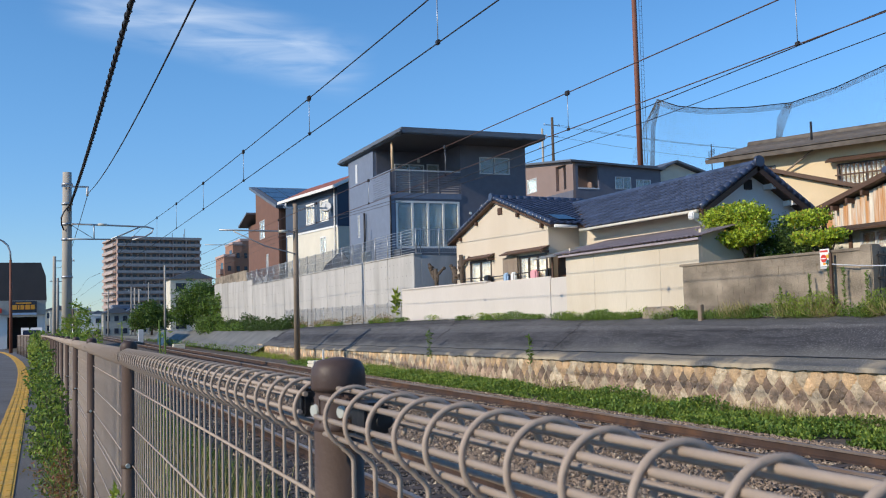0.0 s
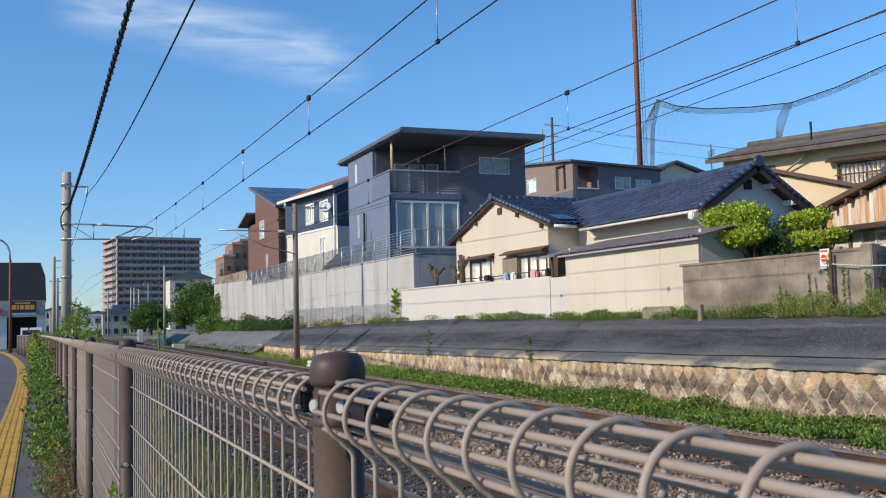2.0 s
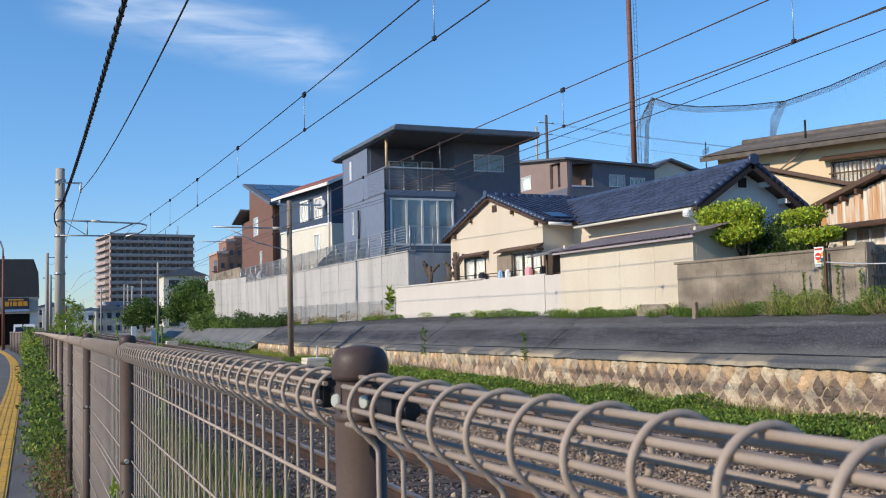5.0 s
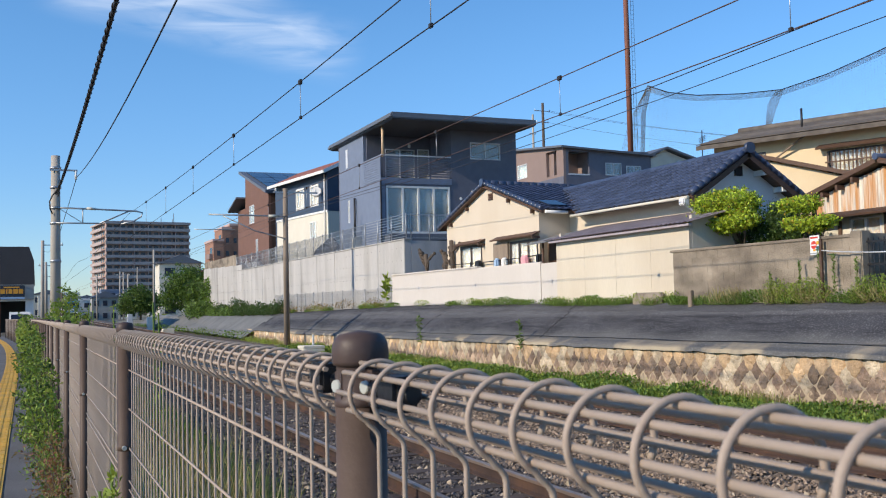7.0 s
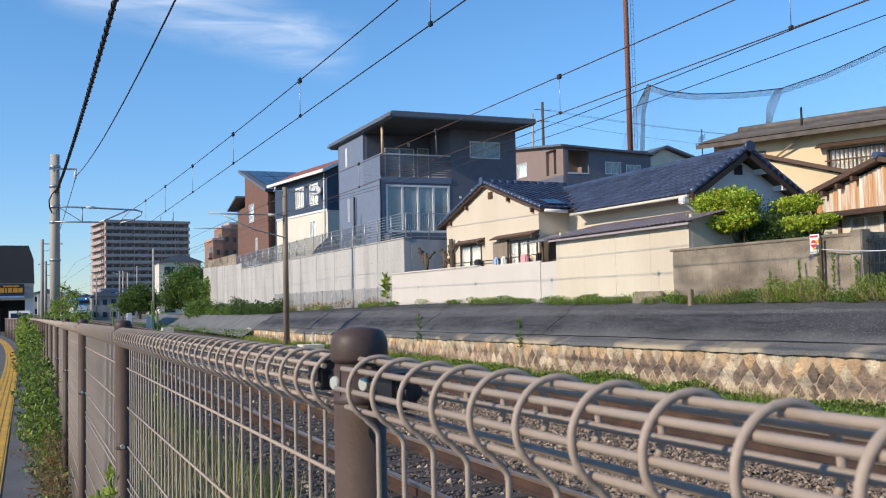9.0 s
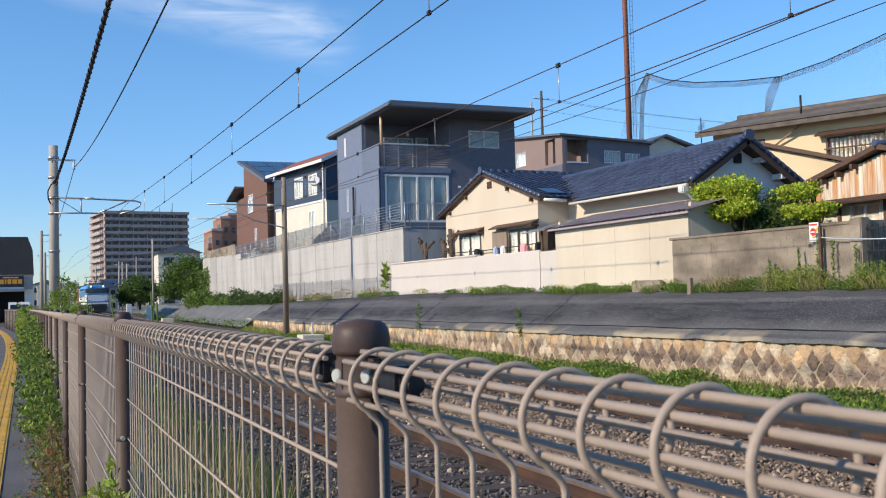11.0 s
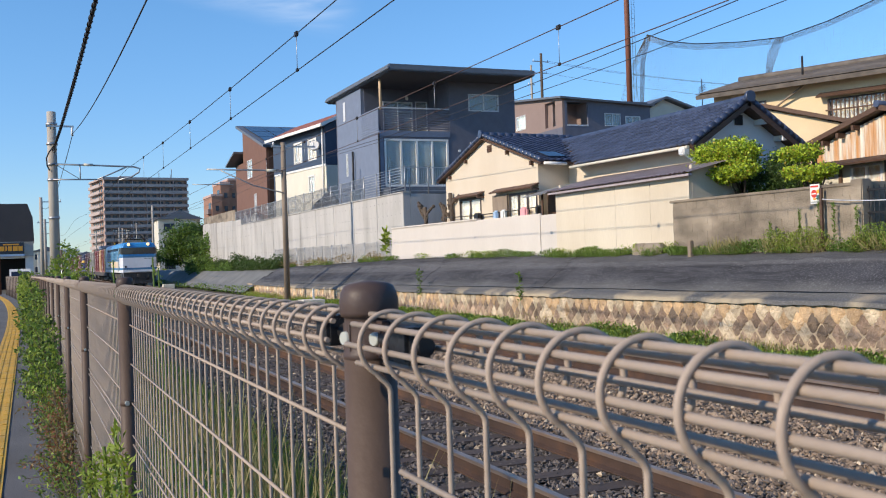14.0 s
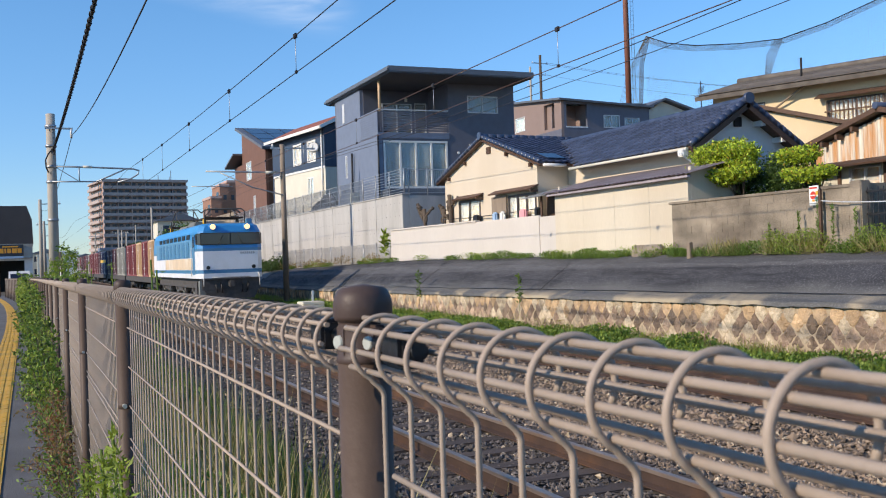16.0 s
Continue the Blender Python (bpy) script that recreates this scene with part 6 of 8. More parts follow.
def shop():
    s = thing("corner_shop", (-4, 102, -0.6), "white roadside shop with a dark mansard roof and sign", "shop")
    part("front_wall", wall(bmesh.new(), "Y", 97, 0.25, -9, 0.58, -0.9, 3.6, [(-2.6, -0.1, -0.9, 2.1), (-7.5, -3.4, -0.2, 2.1)]), M["white"], s)
    part("side_wall", B(0.38, 0.58, 97.25, 108, -0.9, 3.6), M["white"], s)
    part("far_wall", B(-9, -8.8, 97.25, 108, -0.9, 3.6), M["white"], s)
    part("back_wall", B(-8.8, 0.38, 107.8, 108, -0.9, 3.6), M["white"], s)
    # dark sheet with the shop's inner shade put into its colour
    part("dim_inside", B(-8.7, 0.3, 99.5, 99.6, -0.9, 3.5), M["dark_room"], s)
    window(s, "Y", 97, -7.5, -3.4, -0.2, 2.1, panes=3, frame_mat="dark_alu")
    r = part("mansard_roof", prism(bmesh.new(), [(-9.2, 3.6), (0.7, 3.6), (0.62, 5.8), (0.2, 7.05), (-9.2, 7.05)], "Y", 96.7, 108.2), M["shop_roof"], s, "dark brown slate mansard roof")
    part("fascia", B(-9.2, 0.62, 96.62, 96.9, 2.3, 3.6), M["grey_box"], s)
    g = part("sign_board", B(-2.4, -0.15, 96.5, 96.6, 2.5, 3.55, bevel=0.02), M["solar"], s, "black sign board with orange lettering shapes")
    for x, w in ((-2.3, 0.5), (-1.72, 0.14), (-1.5, 0.32), (-1.1, 0.4), (-0.65, 0.36)):
        part("orange_mark", B(x, x + w, 96.46, 96.498, 2.78, 3.2, bevel=0.01), M["orange"], g)
    part("small_mark", B(-1.9, -0.6, 96.46, 96.498, 3.3, 3.42), M["orange"], g)
    part("blue_strip", B(-2.4, -0.15, 96.5, 96.6, 2.3, 2.49), M["blue_sign"], s)
    part("red_mark", B(-3.4, -3.05, 96.5, 96.6, 2.5, 2.9), M["red"], s)
shop()

def van():
    v = thing("delivery_van", (-0.45, 78, -0.55), "small white van parked by the roadside", "van")
    x0, x1, y0 = -1.15, 0.25, 76.5
    part("body", prism(bmesh.new(), [(y0, -0.35), (y0 + 3.2, -0.35), (y0 + 3.2, 1.15), (y0 + 0.55, 1.15), (y0 + 0.12, 0.45), (y0, 0.3)], "X", x0, x1), M["white"], v)
    part("windscreen", slab(bmesh.new(), [(x0 + 0.12, y0 + 0.17, 0.56), (x1 - 0.12, y0 + 0.17, 0.56), (x1 - 0.12, y0 + 0.42, 0.97), (x0 + 0.12, y0 + 0.42, 0.97)], 0.03), M["solar"], v)
    for x in (x0, x1 - 0.15):
        for y in (y0 + 0.55, y0 + 2.5):
            w = part("wheel", tube(bmesh.new(), (x, y, -0.27), (x + 0.15, y, -0.27), 0.27, 16), M["black"], v)
    for x in (x0 + 0.1, x1 - 0.3):
        part("headlight", B(x, x + 0.2, y0 - 0.02, y0 + 0.02, 0.05, 0.2), M["alu"], v)
    part("bumper", B(x0, x1, y0 - 0.05, y0 + 0.05, -0.35, -0.1, bevel=0.03), M["steel"], v)
van()
bf = thing("board_fence", (-0.4, 72, -0.5), "weathered brown board fence at the road bend", "fence")
for k in range(11):
    part("board", B(-1.0 + k * 0.1, -0.915 + k * 0.1, 72, 72.03, -0.6, 0.62), M["tile_brown"], bf)
part("board_rail", B(-1.0, 0.1, 72.031, 72.07, 0.2, 0.28), M["wood"], bf)
for x, y in ((10.6, 40.6), (10.3, 84)):
    t = thing("cable_trough_lid", (x + 0.3, y, -0.85), "pale concrete slabs stacked beside the track", "concrete slab")
    for k in range(3):
        part("slab", B(x + 0.03 * k, x + 0.95 + 0.02 * k, y - 0.5 + 0.05 * k, y + 0.5 + 0.05 * k, -0.9 + k * 0.13, -0.78 + k * 0.13, bevel=0.02), M["offwhite"], t)
solid("relay_box", B(10.9, 11.6, 100, 100.6, -1.02, 0.35, bevel=0.03), M["white"], "white trackside equipment box", "equipment box")
solid("relay_box", B(9.8 + 1.5, 11.9, 125, 125.6, -1.02, 0.55, bevel=0.03), M["white"], "white trackside equipment box", "equipment box")
solid("marker_stake", B(11.55, 11.63, 42, 42.08, -1.02, -0.1, bevel=0.01), M["white"], "small white marker stake in the grass", "stake")

# ---- train ----
TX, RAIL = 8.85, -0.58
def locomotive():
    """Built with its front at y = 0, rail level z = 0, centred on x = 0."""
    l = thing("electric_locomotive", (0, 0, 0), "blue and white electric freight locomotive with lit headlights", "locomotive")
    w, L = 1.5, 17.2
    def shell(name, z0, z1, mat, inset0=0.0, inset1=0.0, label=""):
        bm = bmesh.new()
        def ring(z, ins):
            c = 0.22
            pts = [(-w + ins, c + ins), (-w + c + ins, ins), (w - c - ins, ins), (w - ins, c + ins), (w - ins, L - c - ins), (w - c - ins, L - ins), (-w + c + ins, L - ins), (-w + ins, L - c - ins)]
            return [bm.verts.new((x, y, z)) for x, y in pts]
        a, b = ring(z0, inset0), ring(z1, inset1)
        for k in range(8):
            bm.faces.new((a[k], a[(k + 1) % 8], b[(k + 1) % 8], b[k]))
        bm.faces.new(b)
        bm.faces.new(a[::-1])
        bmesh.ops.recalc_face_normals(bm, faces=bm.faces)
        return part(name, bm, M[mat], l, label)
    shell("sill", 1.12, 1.35, "train_white")
    shell("lower_band", 1.35, 1.52, "train_mid", label="mid-blue lower stripe")
    shell("white_body", 1.52, 2.39, "train_white", label="pale body band")
    shell("blue_band", 2.39, 2.52, "train_mid")
    shell("blue_upper_body", 2.52, 3.32, "train_blue", 0.0, 0.05)
    shell("roof_edge", 3.32, 3.58, "train_blue", 0.05, 0.16, "bright blue roof edge")
    shell("roof_shoulder", 3.58, 3.68, "train_blue", 0.16, 0.34)
    shell("roof", 3.68, 3.74, "train_roof", 0.34, 0.7)
    fr = part("windscreen_band", B(-w + 0.12, w - 0.12, -0.02, 0.1, 2.68, 3.24), M["black"], l, "dark windscreen surround")
    for x0, x1 in ((-w + 0.14, -0.03), (0.03, w - 0.14)):
        part("windscreen", B(x0, x1, -0.035, -0.022, 2.71, 3.21), M["glass_dark"], fr)
    for s in (-1, 1):
        part("corner_window", B(s * (w + 0.004) - 0.02, s * (w + 0.004) + 0.02, 0.24, 0.62, 2.72, 3.2), M["glass_dark"], l)
        cw = B(-0.135, 0.135, -0.012, 0.012, 2.70, 3.22)
        bmesh.ops.rotate(cw, verts=cw.verts, cent=(0, 0, 0), matrix=Matrix.Rotation(s * radians(45), 3, "Z"))
        bmesh.ops.translate(cw, verts=cw.verts, vec=(s * (w - 0.095), 0.095, 0))
        part("corner_pane", cw, M["glass_dark"], l)
        h = part("headlight", tube(bmesh.new(), (s * 0.80, -0.02, 3.52), (s * 0.80, 0.5, 3.52), 0.16, 16), M["train_blue"], l)
        part("lens", tube(bmesh.new(), (s * 0.80, -0.05, 3.52), (s * 0.80, -0.022, 3.52), 0.125, 16), M["headlight"], h)
        m = part("marker_lamp", tube(bmesh.new(), (s * 1.06, -0.06, 1.62), (s * 1.06, 0.02, 1.62), 0.09, 12), M["black"], l)
        part("lamp_lens", tube(bmesh.new(), (s * 1.06, -0.075, 1.62), (s * 1.06, -0.061, 1.62), 0.05, 10), M["glass_dark"], m)
        part("handrail", path_tube(bmesh.new(), [(s * 1.25, -0.06, 1.35), (s * 1.3, -0.14, 1.2), (s * 1.3, -0.14, 0.75)], 0.02), M["white"], l)
        part("wiper", tube(bmesh.new(), (s * 0.6, -0.05, 2.66), (s * 0.35, -0.05, 3.1), 0.012, 5), M["black"], l)
        part("cab_door", B(s * w - 0.012, s * w + 0.012, 1.0, 1.62, 1.3, 3.2), M["train_mid"], l)
        part("door_window", B(s * w - 0.018, s * w + 0.018, 1.12, 1.5, 2.6, 3.12), M["glass_dark"], l)
        part("door_rail", tube(bmesh.new(), (s * (w + 0.05), 1.75, 1.2), (s * (w + 0.05), 1.75, 2.6), 0.018, 6), M["alu"], l)
        for k in range(8):
            y = 2.6 + k * 1.5
            part("upper_window", B(s * (w - 0.03) - 0.02, s * (w - 0.03) + 0.02, y, y + 0.95, 3.02, 3.24), M["black"], l)
            g = part("louvre", B(s * w - 0.015, s * w + 0.015, y, y + 1.05, 2.1, 2.92), M["train_mid"], l)
            for j in range(5):
                part("louvre_slat", B(s * (w + 0.02) - 0.01, s * (w + 0.02) + 0.01, y + 0.05, y + 1.0, 2.15 + j * 0.15, 2.24 + j * 0.15), M["train_mid"], g)
    for k in range(7):
        part("number_bar", B(0.45 + k * 0.1, 0.52 + k * 0.1, -0.012, -0.002, 2.24, 2.33), M["steel"], l)
    part("front_rail", tube(bmesh.new(), (-0.9, -0.07, 1.16), (0.9, -0.07, 1.16), 0.02, 6), M["steel"], l)
    part("front_step", B(-1.3, 1.3, -0.12, 0.05, 1.06, 1.13), M["under"], l)
    part("buffer_beam", B(-1.35, 1.35, 0.0, 0.3, 0.55, 1.1, bevel=0.03), M["under"], l)
    part("snow_plough", prism(bmesh.new(), [(-1.25, 0.55), (1.25, 0.55), (1.05, 0.15), (-1.05, 0.15)], "Y", -0.02, 0.15), M["under"], l)
    cp = part("coupler", B(-0.16, 0.16, -0.45, 0.1, 0.72, 0.98, bevel=0.04), M["under"], l)
    part("coupler_jaw", B(-0.2, 0.06, -0.6, -0.42, 0.7, 1.0, bevel=0.04), M["under"], cp)
    for x in (-0.75, -0.5, 0.5, 0.75):
        part("air_hose", path_tube(bmesh.new(), [(x, -0.02, 0.9), (x, -0.18, 0.8), (x * 0.95, -0.2, 0.55), (x * 0.9, -0.1, 0.45)], 0.03), M["black"], l)
    part("underframe", B(-1.2, 1.2, 0.4, L - 0.4, 0.62, 1.12), M["under"], l)
    for yb in (2.9, 8.6, 14.3):
        b = part("bogie", B(-1.12, 1.12, yb - 1.9, yb + 1.9, 0.38, 0.72, bevel=0.05), M["under"], l)
        for s in (-1, 1):
            for yy in (yb - 1.1, yb + 1.1):
                part("wheel", tube(bmesh.new(), (s * 0.52, yy, 0.44), (s * 0.62, yy, 0.44), 0.44, 20), M["under"], b)
                part("axle_box", B(s * 1.0 - 0.12, s * 1.0 + 0.12, yy - 0.2, yy + 0.2, 0.3, 0.62, bevel=0.03), M["train_roof"], b)
                part("spring", tube(bmesh.new(), (s * 1.02, yy + 0.4, 0.4), (s * 1.02, yy + 0.4, 0.8), 0.09, 8), M["train_roof"], b)
    for s in (-1, 1):
        part("side_band", B(s * (w + 0.002) - 0.006, s * (w + 0.002) + 0.006, 1.7, L - 1.7, 2.1, 2.98), M["train_side"], l, "dusty mid-blue upper side")
        # thin sandy tan overlay along the lower side
        part("cream_panel", B(s * (w + 0.004) - 0.006, s * (w + 0.004) + 0.006, 1.75, 11.5, 1.54, 2.08), M["sand_tan"], l, "sandy tan lower side panel")
    part("side_step", B(-1.45, -1.2, 0.9, 1.5, 0.3, 0.95), M["under"], l)
    part("front_skirt", B(-1.45, -1.2, 0.06, 0.5, 0.2, 1.02), M["train_roof"], l)
    for yp in (2.2, 13.8):
        p = part("pantograph", B(-0.9, 0.9, yp - 0.9, yp + 0.9, 3.98, 4.04), M["rust"], l, "folded roof pantograph" if yp < 5 else "raised roof pantograph")
        hi = 4.42 if yp < 5 else 5.05
        for s in (-1, 1):
            part("panto_insulator", tube(bmesh.new(), (s * 0.8, yp, 3.7), (s * 0.8, yp, 3.98), 0.09, 8), M["yellow" if s < 0 else "train_roof"], p)
            part("panto_arm", path_tube(bmesh.new(), [(s * 0.7, yp - 0.8, 4.04), (s * 0.62, yp + 0.9, (hi + 3.9) / 2), (s * 0.5, yp, hi)], 0.03), M["under"], p)
            part("panto_arm", path_tube(bmesh.new(), [(s * 0.7, yp + 0.8, 4.04), (s * 0.62, yp - 0.9, (hi + 3.9) / 2), (s * 0.5, yp, hi)], 0.03), M["under"], p)
        part("panto_head", path_tube(bmesh.new(), [(-0.95, yp, hi - 0.15), (-0.75, yp, hi + 0.02), (0.75, yp, hi + 0.02), (0.95, yp, hi - 0.15)], 0.035), M["under"], p)
        part("panto_frame", path_tube(bmesh.new(), [(-0.95, yp - 1.0, 3.7), (-0.95, yp - 1.0, 4.3), (-0.8, yp - 1.0, 4.42), (0.8, yp - 1.0, 4.42), (0.95, yp - 1.0, 4.3), (0.95, yp - 1.0, 3.7)], 0.035), M["under"], p)
    part("roof_box", B(-0.8, 0.8, 5.2, 7.4, 3.7, 4.0, bevel=0.06), M["train_roof"], l)
    part("roof_box", B(-0.7, 0.7, 8.4, 11.6, 3.7, 3.92, bevel=0.06), M["train_roof"], l)
    part("roof_horn", B(0.9, 1.15, 0.5, 0.9, 3.62, 3.92, bevel=0.03), M["train_mid"], l)
    return l

M["glass_dark"] = material("dark_cab_glass", (0.03, 0.035, 0.045), 0.08, vary=0.1, bump=0, spec=0.8)

def flat_wagon():
    w = thing("container_wagon", (0, 0, 0), "dark flat wagon carrying freight containers", "wagon")
    L = 19.6
    part("frame", B(-1.2, 1.2, 0, L, 0.85, 1.05, bevel=0.02), M["under"], w)
    for s in (-1, 1):
        part("side_sill", B(s * 1.25 - 0.06, s * 1.25 + 0.06, 0.1, L - 0.1, 0.68, 1.06, bevel=0.015), M["under"], w)
    for yb in (2.6, L - 2.6):
        b = part("bogie", B(-1.05, 1.05, yb - 1.3, yb + 1.3, 0.36, 0.7, bevel=0.05), M["under"], w)
        for s in (-1, 1):
            for yy in (yb - 0.9, yb + 0.9):
                part("wheel", tube(bmesh.new(), (s * 0.52, yy, 0.43), (s * 0.62, yy, 0.43), 0.43, 16), M["under"], b)
    part("coupler", B(-0.15, 0.15, -0.5, 0.0, 0.7, 0.95, bevel=0.03), M["under"], w)
    return w

def freight_box(mat, label, stripe=None):
    c = thing("freight_container", (0, 0, 0), label, "container", "containers on the freight train")
    w, L, z0, z1 = 1.24, 3.7, 1.06, 3.5
    part("body", B(-w, w, 0.02, L - 0.02, z0, z1, bevel=0.02), M[mat], c)
    for s in (-1, 1):
        for k in range(9):
            y = 0.25 + k * 0.38
            part("rib", B(s * (w + 0.02) - 0.025, s * (w + 0.02) + 0.025, y, y + 0.12, z0 + 0.15, z1 - 0.12), M[mat], c)
        d = part("door_post", B(s * (w + 0.03) - 0.03, s * (w + 0.03) + 0.03, 1.8, 1.9, z0 + 0.1, z1 - 0.1), M["white"], c)
        for z in (1.6, 2.9):
            part("hinge", B(s * (w + 0.06) - 0.02, s * (w + 0.06) + 0.02, 1.6, 2.1, z, z + 0.08), M["white"], d)
        if stripe:
            part("stripe", B(s * (w + 0.05) - 0.005, s * (w + 0.05) + 0.005, 0.05, L - 0.05, 2.3, 2.6), M[stripe], c)
    for x in (-0.75, -0.25, 0.25, 0.75):
        part("end_rib", B(x - 0.05, x + 0.05, -0.02, 0.03, z0 + 0.1, z1 - 0.1), M[mat], c)
    for x in (-w, w - 0.14):
        for y in (0.0, L - 0.14):
            part("corner_casting", B(x, x + 0.14, y, y + 0.14, z1 - 0.1, z1 + 0.01), M["under"], c)
    return c

NOSE = ((0, 372), (2, 331), (4, 290), (6, 248), (8, 205), (10, 161), (11.5, 130), (13, 105.4), (14, 87.6), (14.5, 78.2), (15, 67.9), (15.5, 57.2), (16, 46.2), (16.5, 35.1))
def train_rows(offset):
    return [(t, pose(TX, y + offset, RAIL)) for t, y in NOSE]

# ---- fence along the pavement ----
def fence_z(y):
    return -0.007 * (y - 0.774)

def bar_mesh(sides=6, seg=16, back=-0.001):
    """One upright wire that sweeps forward, over the top and down at the back into an open loop; z is 0 at the loop's centre."""
    R = 0.0225
    pts = [(back, 0, -1.10), (back, 0, -0.5), (back, 0, -0.0335), (back - 0.0008, 0, -0.0298), (back * 0.5 - 0.0040, 0, -0.0262), (-0.0085, 0, -0.0228)]
    for k in range(seg + 1):
        a = -math.pi / 2 - 0.50 - (2 * math.pi - 1.6) * k / seg
        pts.append((R * math.cos(a), 0, R * math.sin(a)))
    return mesh_from("bar", path_tube(bmesh.new(), pts, 0.00185, sides), M["fence"])
BAR, BAR_BACK, BAR_FAR = bar_mesh(8, 28), bar_mesh(8, 28, 0.018), bar_mesh(4, 8, 0.018)
FX, FZ = 0.219, 1.146
HORIZ = (-0.083, -0.185, -0.287, -0.372, -0.395, -0.50, -0.61, -0.72, -0.83, -0.94)
def mesh_fence():
    f = thing("mesh_fence", (0.22, 20, 0.0), "brown coated steel mesh fence with a rolled top edge", "fence")
    org = origin_of(f)
    posts = [0.774 + 2.0 * k for k in range(-3, 34)]
    for i, y in enumerate(posts):
        dz, bx = fence_z(y), bend(y)
        near = y < 9
        x = 0.2255 + bx
        p = part("post", tube(bmesh.new(), (x, y, -0.25 + dz), (x, y, 1.134 + dz), 0.0200, 24 if near else 8), M["post"], f)
        bm = bmesh.new()
        n = 56 if near else 8
        rings = [(1.131, 0.0200), (1.1315, 0.0204), (1.1335, 0.0206), (1.1360, 0.0204), (1.1375, 0.0192), (1.139, 0.0188), (1.160, 0.0188), (1.1625, 0.0190), (1.1630, 0.0214), (1.166, 0.0222), (1.174, 0.0224), (1.180, 0.0215), (1.185, 0.0190), (1.187, 0.016)]
        for (za, ra), (zb, rb) in zip(rings, rings[1:]):
            tube(bm, (x, y, za + dz), (x, y, zb + dz), ra, n, rb, caps=False)
        tube(bm, (x, y, 1.187 + dz), (x, y, 1.1892 + dz), 0.016, n, 0.003)
        bmesh.ops.remove_doubles(bm, verts=bm.verts, dist=0.0002)
        for q in bm.faces:
            q.smooth = True
        part("post_cap", bm, M["fence_dark"], p)
        for z in (0.86, 0.2):
            b = part("clamp", tube(bmesh.new(), (x, y, z - 0.009 + dz), (x, y, z + 0.009 + dz), 0.0205, 16 if near else 6), M["post"], p)
            if near:
                part("clamp_bolt", tube(bmesh.new(), (x - 0.005, y - 0.02, z + dz), (x - 0.005, y - 0.034, z + dz), 0.006, 8), M["bolt"], b)
        if near:
            for s in (-1, 1):
                q = part("panel_clip", tube(bmesh.new(), (x + 0.002, y + s * 0.012, 1.147 + dz), (x + 0.002, y + s * 0.11, 1.147 + dz), 0.006, 14), M["black"], p)
                part("clip_block", B(x - 0.012, x + 0.006, min(y + s * 0.072, y + s * 0.108), max(y + s * 0.072, y + s * 0.108), 1.135 + dz, 1.160 + dz, bevel=0.003), M["black"], q)
                bx0, by0 = (x - 0.0192, y - 0.0005) if s > 0 else (x - 0.004, y - 0.024)
                part("clip_plate", B(bx0 + 0.001, bx0 + 0.012, by0 - 0.009, by0 + 0.011, 1.133 + dz, 1.160 + dz, bevel=0.002), M["fence_dark"], q)
                part("clip_bolt", tube(bmesh.new(), (bx0 + 0.004, by0 + 0.0012, 1.147 + dz), (bx0 - 0.0022, by0 - 0.0008, 1.147 + dz), 0.0056, 18, 0.0048), M["bolt"], q)
    for i, (ya, yb) in enumerate(zip(posts, posts[1:])):
        pa, pb = Vector((FX + bend(ya), ya, fence_z(ya))), Vector((FX + bend(yb), yb, fence_z(yb)))
        pn = thing("panel", (0, 0, 0), "", "")
        pn.parent = f
        pn.location = Vector((pa.x, ya, FZ + pa.z)) - org
        d = pb - pa
        near = -2 < ya < 6
        rest = bmesh.new() if not near else None
        steps = [1 - (0.0635 + 0.0508 * k) / 2.0 for k in range(38)] if ya < 0 else [(0.030 + 0.0530 * k) / 2.0 for k in range(37)]
        for s in steps:
            loc = d * s
            if near:
                ob = new("bar", BAR if ya < 0 else BAR_BACK)
                ob.parent = pn
                ob.location = loc
            else:
                rest.from_mesh(BAR_FAR)
                rest.verts.ensure_lookup_table()
                for v in rest.verts[-len(BAR_FAR.vertices):]:
                    v.co += loc
        w0, w1 = d * 0.012, d * 0.988
        n = 10 if near else 4
        longs = [0.0225 * Vector((math.cos(radians(a)), 0, math.sin(radians(a)))) for a in (92, 138, 184, 232, 45, 355, 300)]
        longs += [Vector((-0.0048 if ya < 0 else 0.0142, 0, z)) for z in HORIZ]
        for o in longs:
            if near:
                far_end = w1 if ya > 0 or o.z > -0.03 else d * 0.955
                bm = tube(bmesh.new(), w0 + o * 0.86 if o.z > -0.03 else w0 + o, far_end + o * 0.86 if o.z > -0.03 else far_end + o, 0.0020, 10)
                ob = new("long_wire", mesh_from("long_wire", bm, M["fence"]))
                ob.parent = pn
            else:
                tube(rest, w0 + o, w1 + o, 0.0022, 4)
        if rest is not None:
            ob = new("wire_mesh", mesh_from("wire_mesh", rest, M["fence"]))
            ob.parent = pn
            tagged(ob, kind="stuff")
mesh_fence()

# ---- plants ----
rng = np.random.default_rng(11)

def stuff(name, me, label, category):
    return tagged(new(name, me), label, category, kind="stuff")

def clumpy(x, y, f, seed=0.0):
    return np.array([noise.noise(Vector((a * f, b * f, seed))) for a, b in zip(x, y)])

